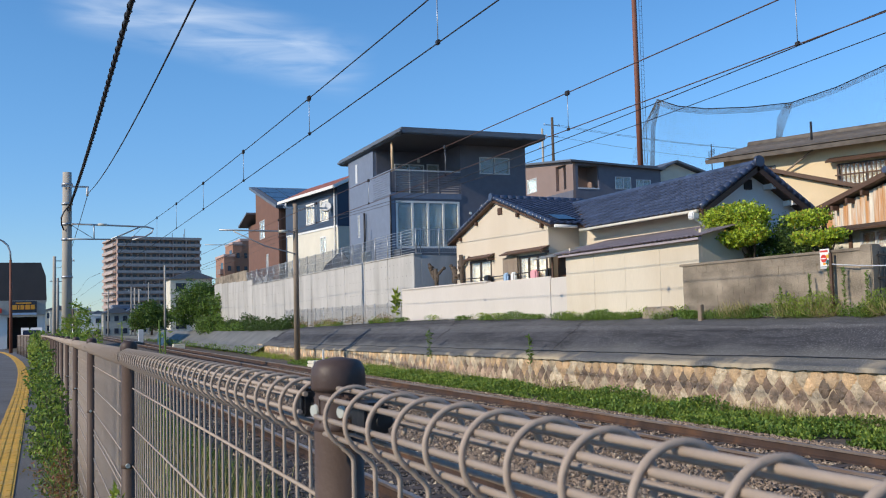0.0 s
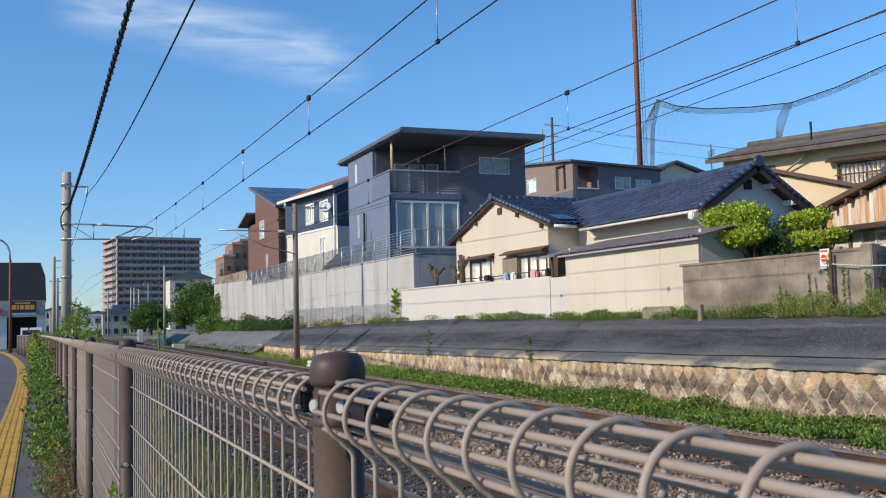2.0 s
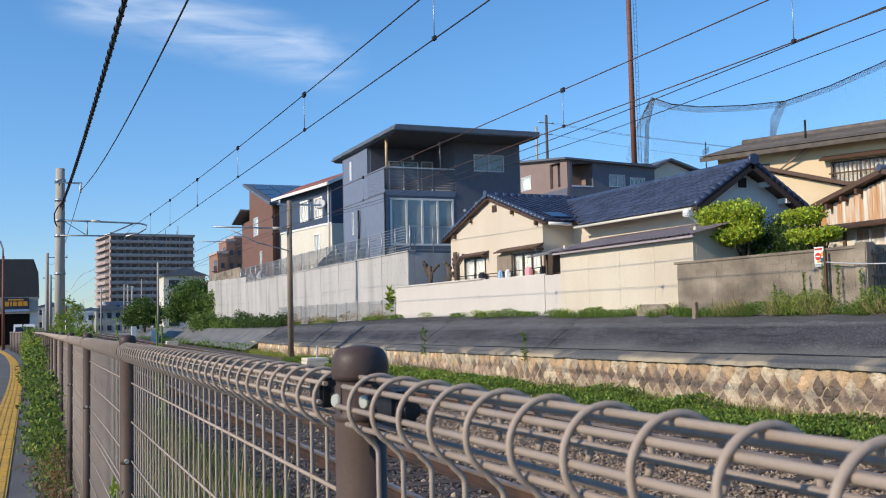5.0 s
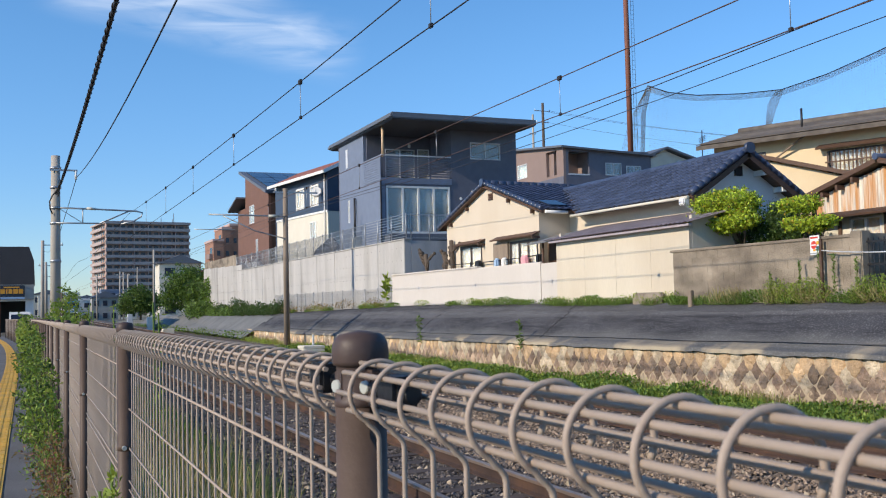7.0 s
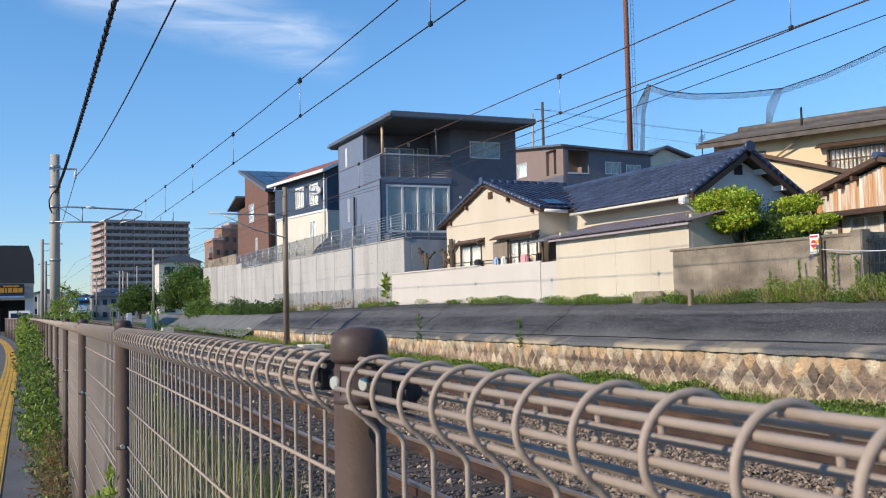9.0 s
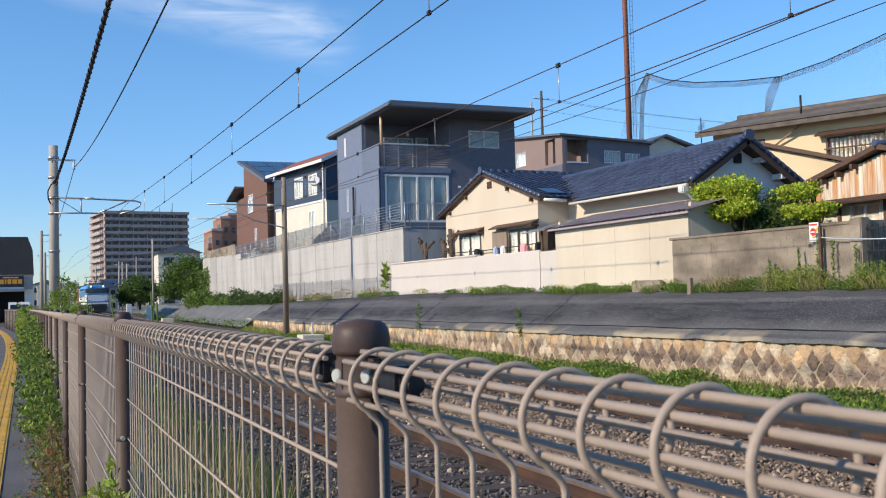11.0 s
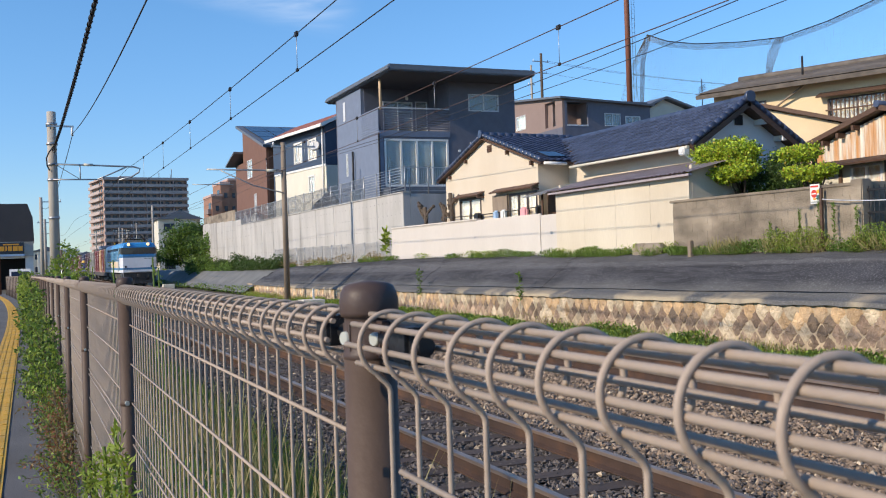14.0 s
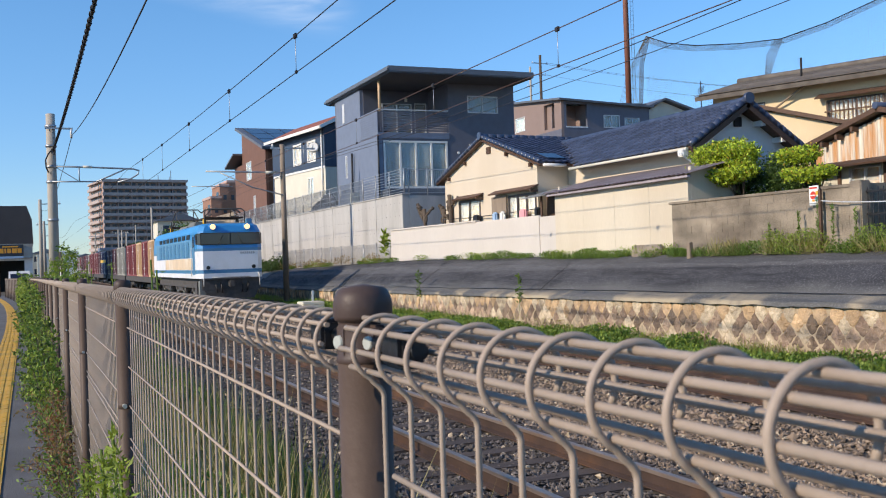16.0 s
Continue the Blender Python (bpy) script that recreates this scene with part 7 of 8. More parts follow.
def weeds(name, n, xr, yr, base, height, size, mat, label, seed, f=1.2, cut=-0.15, upright=0.8, long=1.7, ypow=1.0):
    """Low leafy growth in uneven clumps over a strip."""
    x = rng.uniform(*xr, n)
    y = yr[0] + (yr[1] - yr[0]) * rng.uniform(0, 1, n) ** ypow
    c = clumpy(x, y, f, seed)
    k = c > cut
    x, y, c = x[k], y[k], c[k]
    h = height * (0.35 + np.clip(c + 0.3, 0, 1)) * rng.uniform(0.05, 1, len(x)) ** 0.8
    x = x + np.array([bend(b) for b in y]) * (1 if xr[1] < 1.5 else 0)
    z = np.array([base(a, b) for a, b in zip(x, y)]) + h
    return stuff(name, leaf_mesh(name, np.stack([x, y, z], 1), size, M[mat], rng, upright, long), label, "weeds")

def blades(name, n, xr, yr, base, length, mat, label, seed, f=0.9, cut=-0.3, ypow=1.0, upright=2.6, long=24):
    x = rng.uniform(*xr, n)
    y = yr[0] + (yr[1] - yr[0]) * rng.uniform(0, 1, n) ** ypow
    c = clumpy(x, y, f, seed)
    k = c > cut
    x, y = x[k], y[k]
    z = np.array([base(a, b) for a, b in zip(x, y)])
    return stuff(name, leaf_mesh(name, np.stack([x, y, z], 1), length, M[mat], rng, upright, long), label, "grass")

def verge_z(x, y):
    t = min(max((x - 0.5) / 1.0, 0), 1)
    return (road_z(y) - 0.08) * (1 - t) + -0.66 * t - 0.02

weeds("clover_weeds", 60000, (11.35, 13.05), (7, 48), lambda x, y: -0.95, 0.28, 0.07, "leaf", "low green leafy weeds between the track and stone wall", 1.0, 0.8, -0.35, ypow=1.3)
weeds("bright_weeds", 26000, (11.3, 13.0), (7, 46), lambda x, y: -0.93, 0.28, 0.06, "leaf_bright", "bright green weed tips along the track side", 1.0, 0.8, -0.3, ypow=1.3)
blades("wall_foot_grass", 9000, (12.6, 13.12), (7, 62), lambda x, y: -0.97, 0.30, "grass_pale", "pale seeding grass along the foot of the stone wall", 6.0, 0.7, -0.05, 1.3)
blades("wall_foot_grass", 9000, (12.2, 13.1), (7, 62), lambda x, y: -0.97, 0.30, "leaf_bright", "light green grass along the foot of the stone wall", 6.5, 0.7, -0.1, 1.3)
weeds("dry_weeds", 5000, (12.6, 13.2), (7, 45), lambda x, y: -0.95, 0.40, 0.08, "grass_pale", "dry straw-coloured weeds at the wall foot", 3.0, 0.9, 0.0, 1.5, 5)
blades("verge_grass", 36000, (0.5, 2.2), (-5.0, 45), verge_z, 0.30, "grass", "long green grass on the railway verge", 2.0, 0.9, -0.25, 1.5, 2.6, 40)
weeds("verge_weeds", 26000, (0.5, 2.0), (1.6, 45), verge_z, 0.42, 0.05, "leaf", "small leafy weeds in the verge grass", 5.0, 0.8, -0.1, 1.5)
blades("verge_straw", 9000, (0.6, 1.7), (1.8, 40), verge_z, 0.42, "leaf_dry", "dry straw stalks on the railway verge", 4.0, 1.1, -0.1, 1.5, 4.0, 50)

blades("verge_grass", 11000, (0.45, 1.9), (0.6, 8), verge_z, 0.34, "grass", "long green grass close behind the fence", 2.3, 1.1, -0.3, 1.0, 3.5, 50)
blades("verge_straw", 1300, (0.5, 1.4), (1.2, 8), verge_z, 0.75, "grass_pale", "tall dry stalks close behind the fence", 4.4, 1.3, -0.1, 1.0, 7.0, 110)
weeds("verge_weeds", 9000, (0.5, 1.7), (0.8, 8), verge_z, 0.45, 0.04, "leaf", "leafy weeds close behind the fence", 5.3, 1.3, -0.05)

def road_base(x, y):
    return road_z(y)
def sprigs(name, label, count, yr, xr, reach, height, leaves, size, mats, seed):
    """Arching stems that rise from the fence foot and lean over the pavement, with leaves all along them."""
    r = np.random.default_rng(seed)
    t = thing(name, (0.12, (yr[0] + yr[1]) / 2, road_z(yr[0])), label, "shrub")
    org = np.array(origin_of(t))
    stems, cents = bmesh.new(), []
    for k in range(count):
        y0 = r.uniform(*yr)
        clump = 0.55 + 0.75 * noise.noise(Vector((y0 * 1.7, seed, 0.5)))
        h = height * max(0.25, clump) * r.uniform(0.45, 1.15)
        base = np.array([r.uniform(*xr) + bend(y0), y0, road_z(y0)])
        lean = np.array([-reach * r.uniform(0.0, 1.0) ** 1.4, r.normal(0, 0.16), 0.0])
        pts = [base + lean * u ** 1.6 + np.array([0, 0, h * math.sin(u * r.uniform(1.45, 2.0))]) for u in (0.0, 0.25, 0.5, 0.75, 1.0)]
        path_tube(stems, [tuple(p - org) for p in pts], 0.0022, 3)
        u = r.uniform(0.15, 1.0, leaves) * 4
        i = np.minimum(u.astype(int), 3)
        P = np.array(pts)
        cents.append(P[i] + (P[i + 1] - P[i]) * (u - i)[:, None] + r.normal(0, 0.018, (leaves, 3)))
    ob = new("stem_tangle", mesh_from("stem_tangle", stems, M["bark"]))
    ob.parent = t
    tagged(ob, kind="stuff")
    c = np.concatenate(cents) - org
    pick, lo = r.uniform(0, 1, len(c)), 0.0
    for mat, share, nm in mats:
        k = (pick >= lo) & (pick < lo + share)
        lo += share
        ob = new(nm, leaf_mesh(nm, c[k], size, M[mat], r, 0.25, 2.1))
        ob.parent = t
        tagged(ob, kind="stuff")
# the dark leaf share paints in shadows inside the growth
GREEN = [("leaf", 0.5, "leaves"), ("leaf_bright", 0.3, "young_leaves"), ("leaf_dark", 0.2, "old_leaves")]
RED = [("leaf_dry", 0.45, "dry_leaves"), ("leaf_red", 0.3, "red_leaves"), ("leaf", 0.25, "leaves")]
sprigs("fence_shrub", "leafy green shrub leaning from the fence over the pavement", 120, (7.0, 11.0), (0.10, 0.20), 0.24, 0.92, 60, 0.034, GREEN, 31)
sprigs("fence_shrub", "green shrub with yellowish tips climbing the fence", 110, (10.5, 16.0), (0.08, 0.20), 0.26, 1.1, 50, 0.048, GREEN, 32)
sprigs("fence_shrub", "tall green growth hiding the far fence", 110, (15.5, 24.0), (0.06, 0.2), 0.28, 1.3, 46, 0.062, GREEN, 33)
sprigs("red_shrub", "straggling shrub with reddish and dry leaves at the fence foot", 70, (5.2, 7.4), (0.12, 0.20), 0.20, 0.52, 42, 0.022, RED, 34)
sprigs("fence_shrub", "low green sprigs spreading over the pavement edge", 34, (4.2, 6.2), (0.12, 0.20), 0.24, 0.28, 30, 0.024, GREEN, 35)
weeds("hedge_weeds", 13000, (0.0, 0.5), (16, 46), road_base, 1.15, 0.08, "leaf_bright", "tall light green growth along the far fence", 9.0, 0.4, -0.35, 0.4)
weeds("hedge_weeds", 9000, (0.1, 0.9), (22, 48), road_base, 1.3, 0.10, "leaf", "tall green growth along the far fence", 10.0, 0.4, -0.3, 0.4)
weeds("bank_weeds", 26000, (15.1, 15.5), (13, 66), lambda x, y: bank_top(y) - 0.03, 0.24, 0.06, "leaf", "green weeds along the top of the embankment", 13.0, 0.7, 0.0, 1.0, 2.2)
weeds("bank_weeds", 12000, (15.1, 15.5), (13, 66), lambda x, y: bank_top(y) - 0.02, 0.28, 0.06, "leaf_bright", "bright weeds along the top of the embankment", 14.0, 0.7, 0.12, 1.0, 2.4)
weeds("tall_weeds", 9000, (14.9, 15.15), (13.2, 20.6), lambda x, y: bank_top(y) - 0.05, 0.30, 0.042, "leaf", "tall green weeds before the block wall", 15.0, 0.6, -0.2, 1.0, 2.2)
weeds("tall_weeds", 5000, (14.8, 15.12), (13.2, 17.0), lambda x, y: bank_top(y) - 0.05, 0.62, 0.045, "leaf_bright", "tall pale weeds before the block wall", 16.0, 0.9, -0.1, 1.2, 2.6)
blades("bank_grass", 6000, (14.9, 15.15), (12.5, 27), lambda x, y: bank_top(y) - 0.06, 0.22, "grass", "long green grass before the block wall", 15.5, 0.8, -0.3, 1.2)
blades("bank_grass", 2200, (14.9, 15.15), (12.5, 19), lambda x, y: bank_top(y) - 0.04, 0.36, "grass_pale", "dry pale grass before the block wall", 15.7, 0.9, -0.1, 1.2)
weeds("straw_weeds", 1500, (14.9, 15.4), (43, 62), lambda x, y: bank_top(y), 0.5, 0.12, "leaf_dry", "dry straw grass on the embankment edge", 17.0, 0.6, -0.1, 1.5, 5)
weeds("garden_hedge", 12000, (14.5, 15.7), (62, 84), lambda x, y: bank_top(y) - 0.1, 1.35, 0.12, "leaf_dark", "dense green shrubs below the retaining wall", 18.0, 0.35, -0.5, 0.4)
weeds("garden_hedge", 4000, (14.3, 15.6), (76, 100), lambda x, y: bank_top(y) - 0.1, 1.2, 0.14, "leaf", "light green shrubs below the retaining wall", 19.0, 0.35, -0.4, 0.4)
weeds("far_weeds", 2600, (11.8, 13.0), (60, 125), lambda x, y: -0.9, 0.5, 0.12, "leaf", "light green weeds beside the far track", 20.0, 0.3, -0.2)
weeds("far_scrub", 9000, (1.5, 3.0), (45, 130), lambda x, y: -0.8, 1.3, 0.16, "leaf", "green scrub between the fence and the far track", 21.0, 0.3, -0.15)

def crown_points(blobs, n):
    """Points filling uneven blobs, mostly near their skins."""
    pts = []
    vol = np.array([b[3] * b[4] * b[5] for b in blobs]) ** 0.75
    for (cx, cy, cz, rx, ry, rz), m in zip(blobs, (n * vol / vol.sum()).astype(int)):
        d = rng.normal(size=(m, 3))
        d /= np.linalg.norm(d, axis=1)[:, None]
        lump = 0.94 + 0.5 * np.array([noise.noise(Vector((q[0] * 2.6 + cx, q[1] * 2.6 + cy, q[2] * 2.6))) for q in d])
        r = rng.uniform(0.2, 1, m) ** 0.4 * lump * (1 + 0.11 * rng.normal(size=m))
        pts.append(np.stack([cx + d[:, 0] * rx * r, cy + d[:, 1] * ry * r, cz + d[:, 2] * rz * r], 1))
    return np.concatenate(pts)

def tree(name, x, y, z0, blobs, n, size, mats, label, trunk=0.12, category="tree"):
    t = thing(name, (x, y, z0), label, category)
    top = max(b[2] for b in blobs)
    bm = path_tube(bmesh.new(), [(x, y, z0 - 0.1), (x + 0.05, y + 0.03, (z0 + top) / 2), (x, y, top)], trunk, 8)
    part("trunk", bm, M["bark"], t)
    for b in blobs:
        part("limb", tube(bmesh.new(), (x, y, z0 + (b[2] - z0) * 0.45), b[:3], trunk * 0.55, 6, trunk * 0.2), M["bark"], t)
    p = crown_points(blobs, n)
    pick = rng.uniform(0, 1, len(p))
    lo = 0.0
    for mat, share, nm in mats:
        k = (pick >= lo) & (pick < lo + share)
        lo += share
        ob = new(nm, leaf_mesh(nm, p[k] - np.array([x, y, z0]), size, M[mat], rng, 0.2, 1.7))
        ob.parent = t
        tagged(ob, kind="stuff")
    return t

tree("broadleaf_tree", 14.8, 100, 0.2, [(14.6, 100, 3.4, 2.2, 2.2, 1.7), (15.6, 97.5, 2.4, 1.8, 1.8, 1.5), (13.6, 101, 2.0, 1.5, 1.6, 1.3), (15.8, 102, 4.0, 1.7, 1.7, 1.3), (16.6, 94.5, 2.6, 1.7, 1.9, 1.6)], 15000, 0.22, [("leaf", 0.6, "crown"), ("leaf_dark", 0.4, "inner_crown")], "dark green broadleaf tree beside the railway", 0.16)
tree("broadleaf_tree", 14.6, 142, -0.3, [(14.3, 142, 2.6, 2.4, 2.4, 1.8), (15.6, 141, 2.0, 2.0, 2.0, 1.7), (13.2, 143, 1.6, 1.8, 1.8, 1.4)], 9000, 0.26, [("leaf_dark", 0.6, "crown"), ("leaf", 0.4, "inner_crown")], "rounded dark green tree beside the railway", 0.16)
tree("shrub", 14.4, 92, 0.3, [(14.4, 92, 0.9, 1.1, 1.6, 0.9), (14.6, 88.5, 0.9, 1.1, 1.6, 0.9)], 5000, 0.16, [("leaf", 0.65, "crown"), ("leaf_dark", 0.35, "outer_crown")], "rounded green shrub on the embankment", 0.06, "shrub")
# the darker inner_crown share, mixed throughout, stands in for shade within the pads
PADS = [("leaf_pruned", 0.68, "crown"), ("leaf_yellow", 0.07, "yellow_leaves"), ("leaf", 0.25, "inner_crown")]
tree("pruned_tree", 17.1, 20.3, 1.3, [(16.7, 21.05, 3.60, 0.5, 0.52, 0.32), (16.7, 20.35, 3.70, 0.55, 0.62, 0.28), (16.7, 19.75, 3.56, 0.45, 0.42, 0.28), (16.55, 21.05, 3.12, 0.5, 0.50, 0.26), (16.55, 20.25, 3.02, 0.5, 0.58, 0.22), (16.6, 19.6, 3.12, 0.4, 0.36, 0.24), (16.8, 20.4, 3.36, 0.45, 0.9, 0.30)], 26000, 0.068, PADS, "pruned garden tree with layered yellow-green foliage pads", 0.07)
# dark leaf mix puts the shadow between the pruned trees into the colour
tree("shrub", 17.5, 19.4, 1.3, [(17.4, 19.2, 3.05, 0.5, 0.65, 0.48), (17.4, 19.9, 2.75, 0.5, 0.75, 0.35), (17.4, 18.6, 2.75, 0.45, 0.5, 0.34)], 12000, 0.055, [("leaf_dark", 0.7, "crown"), ("leaf", 0.3, "outer_crown")], "dark green shrub in the shade of the pruned trees", 0.06, "shrub")
tree("pruned_tree", 17.2, 17.9, 1.3, [(16.75, 18.1, 3.32, 0.38, 0.34, 0.18), (16.75, 17.7, 3.30, 0.38, 0.32, 0.2), (16.7, 17.9, 2.86, 0.38, 0.36, 0.17), (16.7, 17.4, 2.80, 0.38, 0.38, 0.17), (16.7, 17.0, 2.86, 0.28, 0.24, 0.13)], 12500, 0.066, PADS, "smaller pruned garden tree with flat foliage pads", 0.06)
tree("sapling", 1.0, 33, -0.2, [(0.95, 33, 1.15, 0.34, 0.6, 0.42), (1.35, 34, 1.45, 0.3, 0.5, 0.4), (0.7, 32, 0.75, 0.3, 0.6, 0.35), (1.55, 35, 0.8, 0.4, 0.7, 0.4), (1.1, 33.5, 1.75, 0.2, 0.3, 0.3)], 1250, 0.10, [("leaf_bright", 0.65, "crown"), ("leaf", 0.35, "inner_crown")], "light green sapling growing behind the fence", 0.03, "shrub")

def bare_tree(x, y, z0, z1, seed):
    """A hard-pruned trunk with knobbly stubs."""
    r = random.Random(seed)
    t = thing("bare_tree", (x, y, z0), "leafless hard-pruned tree with knobbly brown stubs", "tree")
    part("trunk", path_tube(bmesh.new(), [(x, y, z0), (x + 0.03, y - 0.05, (z0 + z1) / 2), (x, y, z1 - 0.3)], 0.09, 8), M["bark"], t)
    for k in range(5):
        a = Vector((x, y, z0 + (z1 - z0) * r.uniform(0.45, 0.75)))
        b = a + Vector((r.uniform(-0.15, 0.15), r.uniform(-0.65, 0.65), r.uniform(0.3, 0.7)))
        bm = path_tube(bmesh.new(), [a, a.lerp(b, 0.5) + Vector((0, r.uniform(-0.1, 0.1), -0.05)), b], 0.042, 6)
        for j in range(4):
            c = a.lerp(b, 0.4 + 0.2 * j)
            bmesh.ops.create_icosphere(bm, subdivisions=1, radius=r.uniform(0.05, 0.095), matrix=Matrix.Translation(c + Vector((r.uniform(-0.05, 0.05), r.uniform(-0.05, 0.05), 0.02))))
        part("stub", bm, M["bark"], t)
bare_tree(15.85, 36.4, 1.1, 4.0, 1)
bare_tree(15.95, 39.4, 1.1, 3.6, 2)
bare_tree(15.95, 37.3, 1.1, 3.4, 3)

def stalk(x, y, z0, z1, label, n=60, size=0.045, mat="leaf_bright"):
    """An upright weed: a thin stem with narrow leaves all round."""
    s = thing("tall_weed", (x, y, z0), label, "weed")
    part("stem", path_tube(bmesh.new(), [(x, y, z0), (x + 0.01, y - 0.01, (z0 + z1) / 2), (x - 0.005, y + 0.02, z1)], 0.004, 5), M["grass"], s)
    h = rng.uniform(0.25, 1, n)
    c = np.stack([rng.normal(0, 0.008, n), rng.normal(0, 0.008, n), h * (z1 - z0)], 1)
    ob = new("leaves", leaf_mesh("leaves", c, size, M[mat], rng, 0.9, 3.6))
    ob.parent = s
    tagged(ob, kind="stuff")
for x, y, zt in ((0.48, 4.3, 1.235), (0.52, 4.45, 1.19), (0.5, 6.6, 1.24), (0.5, 9.3, 1.25), (0.55, 9.6, 1.2), (0.5, 13.5, 1.3), (0.6, 18, 1.35), (0.5, 23, 1.45)):
    stalk(x, y, -0.2, zt, "upright green weed standing behind the fence", 70, 0.026)
for x, y, zt in ((0.17, 2.42, 0.84), (0.15, 2.50, 0.78), (0.18, 2.36, 0.76), (0.16, 2.6, 0.7), (0.14, 2.45, 0.66), (0.17, 3.3, 0.62), (0.15, 3.5, 0.55)):
    stalk(x, y, 0.0, zt, "feathery bright green weed at the fence foot", 260, 0.026)
for x, y, zt in ((15.05, 15.2, 2.0), (15.05, 15.6, 2.15), (15.0, 16.1, 1.9), (15.05, 14.6, 1.9), (15.0, 17.0, 1.7)):
    stalk(x, y, 1.0, zt, "tall green weed before the block wall", 150, 0.06, "leaf")
stalk(15.45, 43.2, 1.1, 2.35, "spiky green plant at the wall end", 70, 0.35)
for y in (25.2, 33.0):
    stalk(13.05, y, -0.5, 0.45 + 0.006 * y, "weed growing out of the stone wall", 60, 0.14, "leaf")

# ---- ballast stones ----
def loose_stones(name, n, xr, yr, size, mat, label, tracks, ypow=1.6):
    x = rng.uniform(*xr, n)
    y = yr[0] + (yr[1] - yr[0]) * rng.uniform(0, 1, n) ** ypow
    keep = np.ones(n, bool)
    for xc in tracks:
        for s in (-1, 1):
            keep &= np.abs(x - xc - s * 0.5655) > 0.085
        on = (np.abs(x - xc) < 1.05) & (np.abs(((y - 2.0 + 0.31) % 0.62) - 0.31) < 0.12)
        keep &= ~(on & (rng.uniform(0, 1, n) > 0.10))
    x, y = x[keep], y[keep]
    n = len(x)
    bx = [p[0] for p in BED]
    bz = [p[1] for p in BED]
    z = np.interp(x, bx, bz) + rng.uniform(0.0, 0.022, n)
    oc = np.array([(1, 0, 0), (-1, 0, 0), (0, 1, 0), (0, -1, 0), (0, 0, 1), (0, 0, -1)], float)
    fc = np.array([(0, 2, 4), (2, 1, 4), (1, 3, 4), (3, 0, 4), (2, 0, 5), (1, 2, 5), (3, 1, 5), (0, 3, 5)])
    r = size * rng.uniform(0.6, 1.35, n)
    a = rng.uniform(0, 6.28, n)
    v = oc[None] * rng.uniform(0.6, 1.15, (n, 6, 1)) + rng.normal(0, 0.22, (n, 6, 3))
    ca, sa = np.cos(a)[:, None], np.sin(a)[:, None]
    vx, vy = v[..., 0] * ca - v[..., 1] * sa, v[..., 0] * sa + v[..., 1] * ca
    v = np.stack([vx, vy, v[..., 2] * 0.75], -1) * r[:, None, None] + np.stack([x, y, z], 1)[:, None]
    f = (fc[None] + (np.arange(n) * 6)[:, None, None]).reshape(-1, 3)
    return stuff(name, raw_mesh(name, v.reshape(-1, 3).tolist(), f.tolist(), M[mat]), label, "ballast")
# darker stones on and around the near track
loose_stones("ballast_stones", 70000, (2.0, 5.35), (-1.5, 34), 0.026, "ballast_dark", "dark grey ballast stones on the near track", (4.1,))
loose_stones("ballast_stones", 42000, (5.2, 6.95), (0.5, 38), 0.028, "ballast", "loose brown and grey ballast stones between the tracks", (4.1,))
loose_stones("ballast_stones", 60000, (6.9, 11.4), (3.0, 42), 0.031, "ballast", "loose brown ballast stones on the main track", (8.85,), 1.4)
loose_stones("ballast_stones", 9000, (2.0, 6.9), (-8.0, -1.4), 0.03, "ballast_dark", "dark grey ballast stones on the near track", (4.1,), 1.0)
loose_stones("pale_stones", 6000, (2.0, 11.3), (3.0, 38), 0.034, "stone_pale", "pale ballast stones among the brown", (4.1, 8.85))

# ---- tactile strip: tiles with raised bars ----
def tactile_strip():
    t = thing("tactile_strip", (-0.3, 25, 0.0), "yellow tactile paving strip along the pavement", "tactile paving", kind="structure")
    bm = B(-0.148, 0.148, -0.148, 0.148, -0.01, 0.006)
    for k in range(4):
        x = -0.111 + k * 0.074
        box(bm, x - 0.017, x + 0.017, -0.138, 0.138, 0.0055, 0.011)
    me = mesh_from("tactile_tile", bm, M["tactile"])
    org = origin_of(t)
    for k in range(270):
        y = -4.0 + k * 0.3
        ob = new("tactile_tile", me)
        ob.parent = t
        ob.location = Vector((-0.32 + bend(y), y, road_z(y) + random.uniform(0, 0.002))) - org
        ob.rotation_euler = (-0.007, 0, 0.0013 * max(0, y - 20))
tactile_strip()

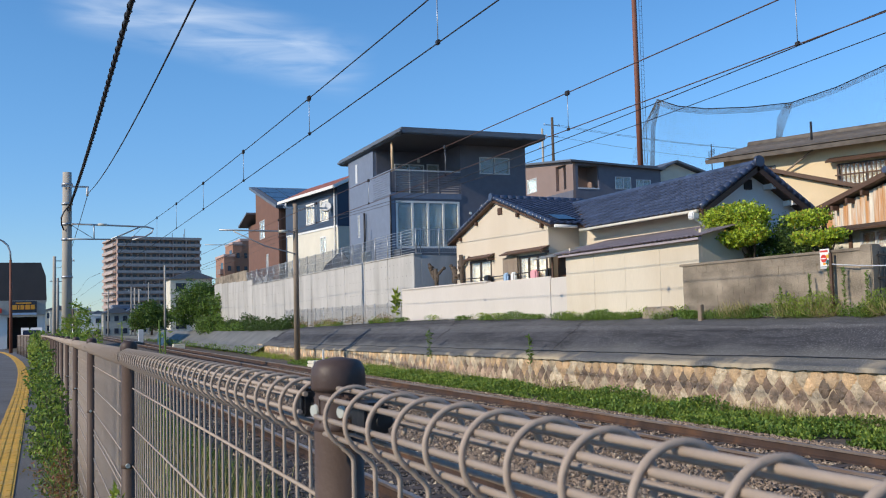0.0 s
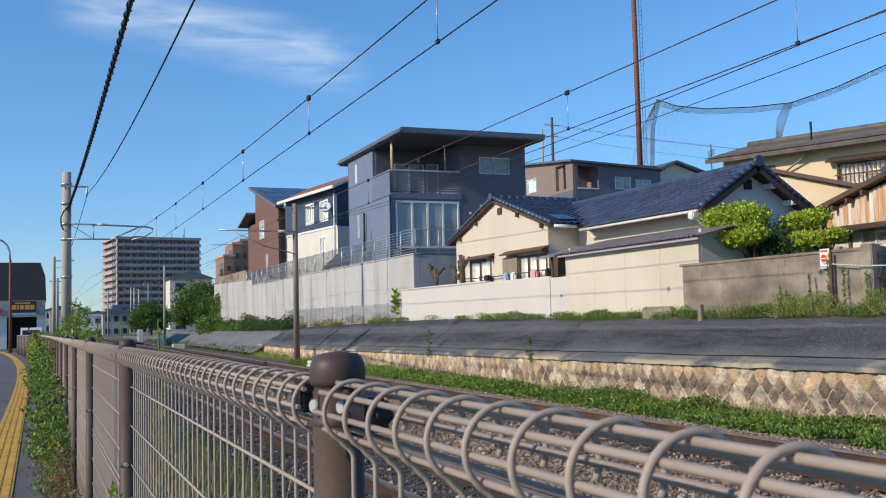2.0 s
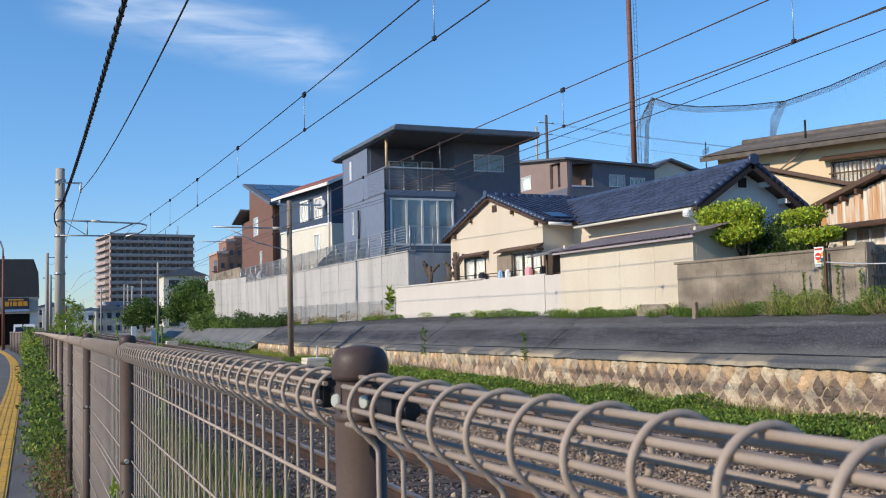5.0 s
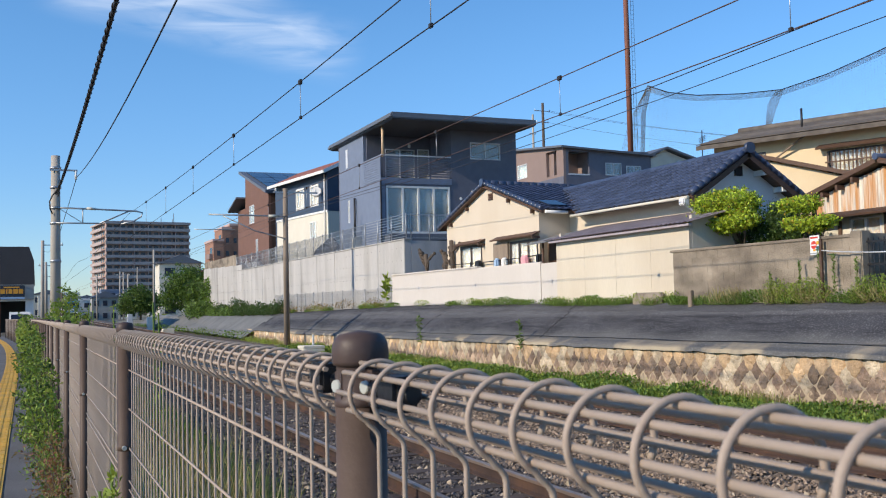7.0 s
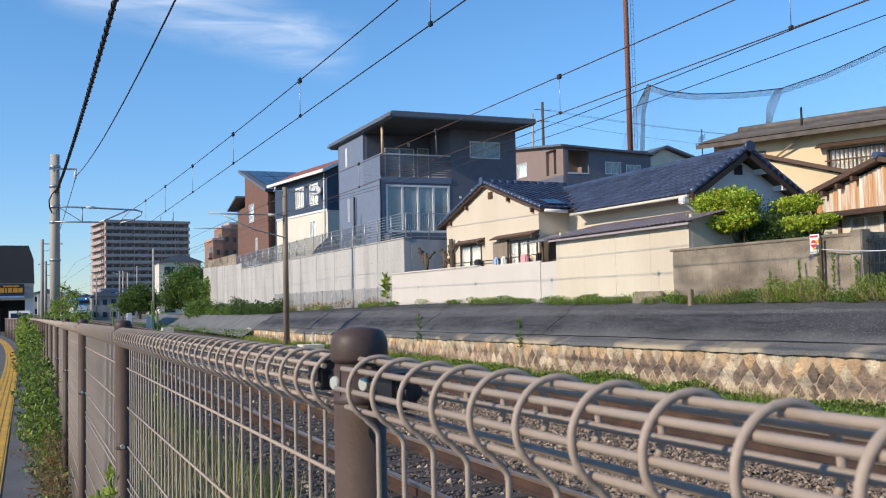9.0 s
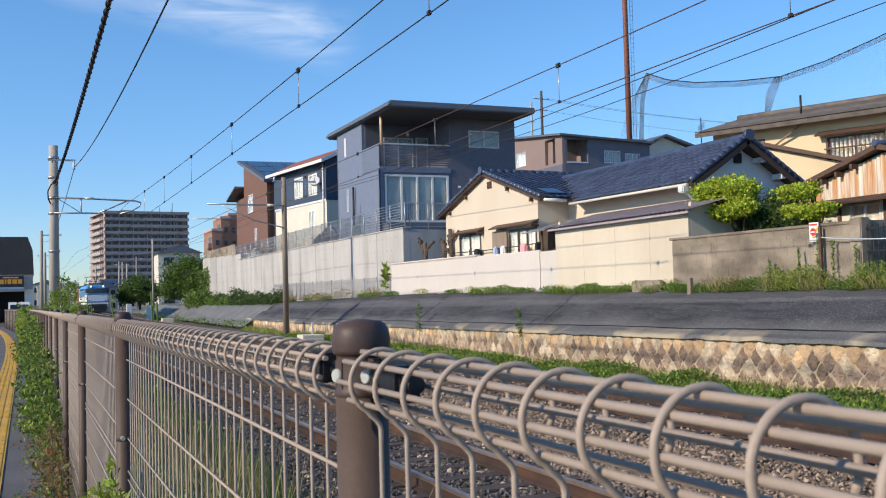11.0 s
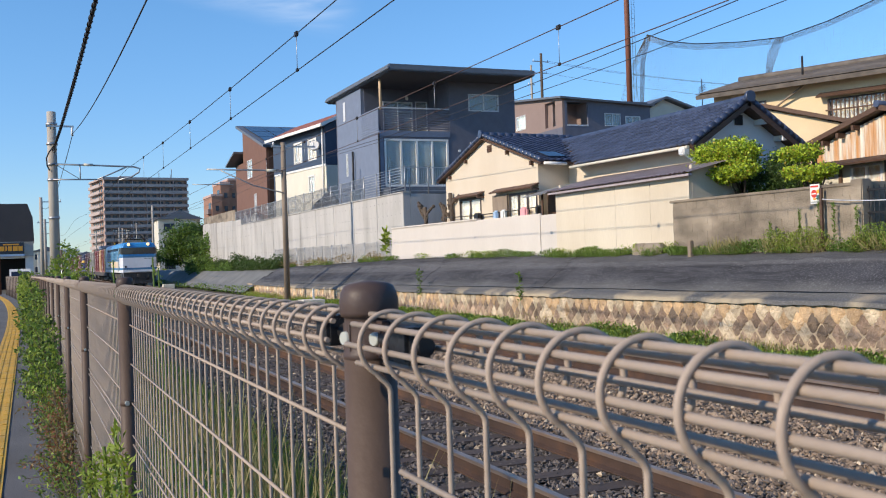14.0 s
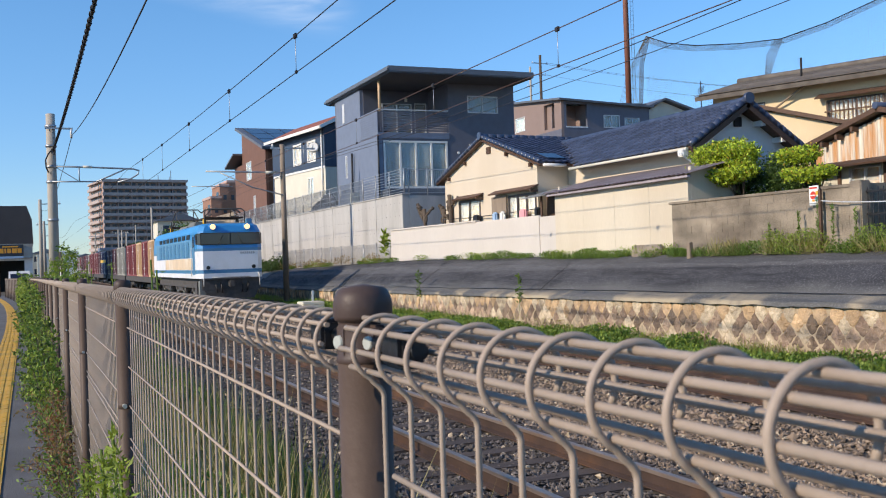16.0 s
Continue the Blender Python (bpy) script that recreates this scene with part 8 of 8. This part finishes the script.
# ---- rubble stone wall ----
def stone_mesh(seed, mat, top):
    """A rough lozenge stone facing -x, about 0.4 m wide; those of the top course are rounder and fuller."""
    r = random.Random(seed)
    bm = bmesh.new()
    n, power = 16, (1.5 if top else 1.12)
    turn = r.uniform(0, 6)
    rings = []
    for x, k in ((0.04, 1.0), (-0.004, 0.97), (-0.022, 0.80), (-0.028, 0.42)):
        ring = []
        for i in range(n):
            a = i * 2 * math.pi / n
            d = (abs(math.cos(a) / 0.186) ** power + abs(math.sin(a) / (0.22 if top else 0.20)) ** power) ** (-1 / power)
            d *= 1 + 0.14 * noise.noise(Vector((math.cos(a) * 1.9 + turn, math.sin(a) * 1.9, seed)))
            lump = 0.03 * noise.noise(Vector((math.cos(a) * k * 3 + turn, math.sin(a) * k * 3, seed + 4.0)))
            ring.append(bm.verts.new((x + lump, math.cos(a) * d * k, math.sin(a) * d * k)))
        rings.append(ring)
    c = bm.verts.new((-0.03, 0, 0))
    for p, q in zip(rings, rings[1:]):
        for i in range(n):
            bm.faces.new((p[i], q[i], q[(i + 1) % n], p[(i + 1) % n]))
    for i in range(n):
        bm.faces.new((rings[-1][i], c, rings[-1][(i + 1) % n]))
    bmesh.ops.recalc_face_normals(bm, faces=bm.faces)
    return mesh_from("stone", bm, M[mat])

def stone_wall():
    w = thing("stone_wall", (13.3, 30, -0.85), "low wall of orange and brown rubble stones, pale joints", "stone wall", kind="structure")
    v, f = sheet(lambda y: [(13.14, -1.2), (13.2, stone_top(y) - 0.02), (13.6, stone_top(y) - 0.02)], span(4, 64, 1.0), 0.0, 1.0, 3)
    ob = new("mortar", raw_mesh("mortar", v, f, M["mortar"]))
    ob.location = -origin_of(w)
    ob.parent = w
    kinds = [stone_mesh(k, ("stone", "stone_warm", "stone", "stone_pale", "stone_mauve", "stone_warm", "stone_pale", "stone_mauve", "stone_pale", "stone_warm")[k], k in (1, 3, 5, 6)) for k in range(10)]
    org = origin_of(w)
    r = random.Random(5)
    count = 0
    rest = {k: ([], []) for k in range(10)}
    for i in range(150):
        for j in range(7):
            y = 6.0 + i * 0.385 + (0.1925 if j % 2 else 0.0) + r.uniform(-0.02, 0.02)
            top = stone_top(y) - 0.19
            z = top - j * 0.195 + r.uniform(-0.012, 0.012)
            if z < -1.18:
                continue
            k = r.choice((1, 5, 3, 6, 3, 6, 1)) if j == 0 else r.choice((0, 4, 7, 8, 9, 2)) if j == 1 else r.choice((0, 2, 4, 7, 8))
            s = r.uniform(0.90, 1.0)
            m = Matrix.Translation(Vector((13.185, y, z)) - org) @ Matrix.Rotation(r.uniform(-0.13, 0.13), 4, "X") @ Matrix.Diagonal((1, s, s * (1.02 if j == 0 else 1.06), 1))
            if y < 31 and count < 300:
                o = new("stone", kinds[k])
                o.parent = w
                o.matrix_basis = m
                count += 1
            else:
                vv, ff = rest[k]
                b = len(vv)
                vv += [m @ q.co for q in kinds[k].vertices]
                ff += [tuple(q + b for q in p.vertices) for p in kinds[k].polygons]
    for k, (vv, ff) in rest.items():
        if vv:
            o = new("far_stones", raw_mesh("far_stones", vv, ff, kinds[k].materials[0], True))
            o.parent = w
            tagged(o, kind="stuff")
stone_wall()

# seams and pins of the weed sheet
sp = thing("sheet_seam", (14, 25, 0.5), "rolled black seams of the weed sheet held by pins", "seam")
for k, (s0, z_off) in enumerate(((0.05, 0.0),)):
    pts = []
    for y in span(5, 60, 0.5):
        pr = sheet_profile(y)
        a, b = pr[2], pr[5]
        t = s0 + 0.02 * noise.noise(Vector((y * 0.6, k * 5.0, 0)))
        xs = [p[0] for p in pr]
        zs = [p[1] for p in pr]
        x = a[0] + (b[0] - a[0]) * t
        pts.append((x, y, float(np.interp(x, xs, zs)) + 0.03))
    part("seam", path_tube(bmesh.new(), pts, 0.009, 5), M["black"], sp)
for y in (24.5, 34.0, 43.5, 50.5):
    pr = sheet_profile(y)
    part("cross_seam", path_tube(bmesh.new(), [(p[0], y + 0.12 * i + 0.15 * noise.noise(Vector((y, i * 0.8, 0))), p[1] + 0.02) for i, p in enumerate(pr[2:8])], 0.006, 5), M["black"], sp)

# ---- what moves ----
loco = locomotive()
TRAIN = [(loco, 0.0)]
wagon = flat_wagon()
boxes = {"maroon": freight_box("maroon", "maroon ribbed freight container with white fittings"), "sand": freight_box("sand", "sand-coloured ribbed freight container"), "purple": freight_box("purple", "dark purple ribbed freight container"), "grey_box": freight_box("grey_box", "grey ribbed freight container"), "navy_box": freight_box("navy_box", "navy freight container with a yellow stripe", "yellow")}
ORDER = ["sand", "maroon", "sand", "maroon", "maroon", "grey_box", "grey_box", "purple", "purple", "purple", "navy_box", "navy_box", "purple", "maroon", "maroon", "maroon", "maroon", "grey_box", "purple", "maroon", "purple", "purple", "maroon", "grey_box", "maroon"]
used = set()
for k in range(5):
    o = 18.4 + k * 20.6
    w = wagon if k == 0 else copy_thing(wagon, pose(TX, 0, 0))
    TRAIN.append((w, o))
    for j in range(5):
        kind = ORDER[k * 5 + j]
        c = copy_thing(boxes[kind], pose(TX, 0, 0)) if kind in used else boxes[kind]
        used.add(kind)
        TRAIN.append((c, o + 0.35 + j * 3.83))

def motions():
    for ob, offset in TRAIN:
        walk(ob, train_rows(offset))

motions()
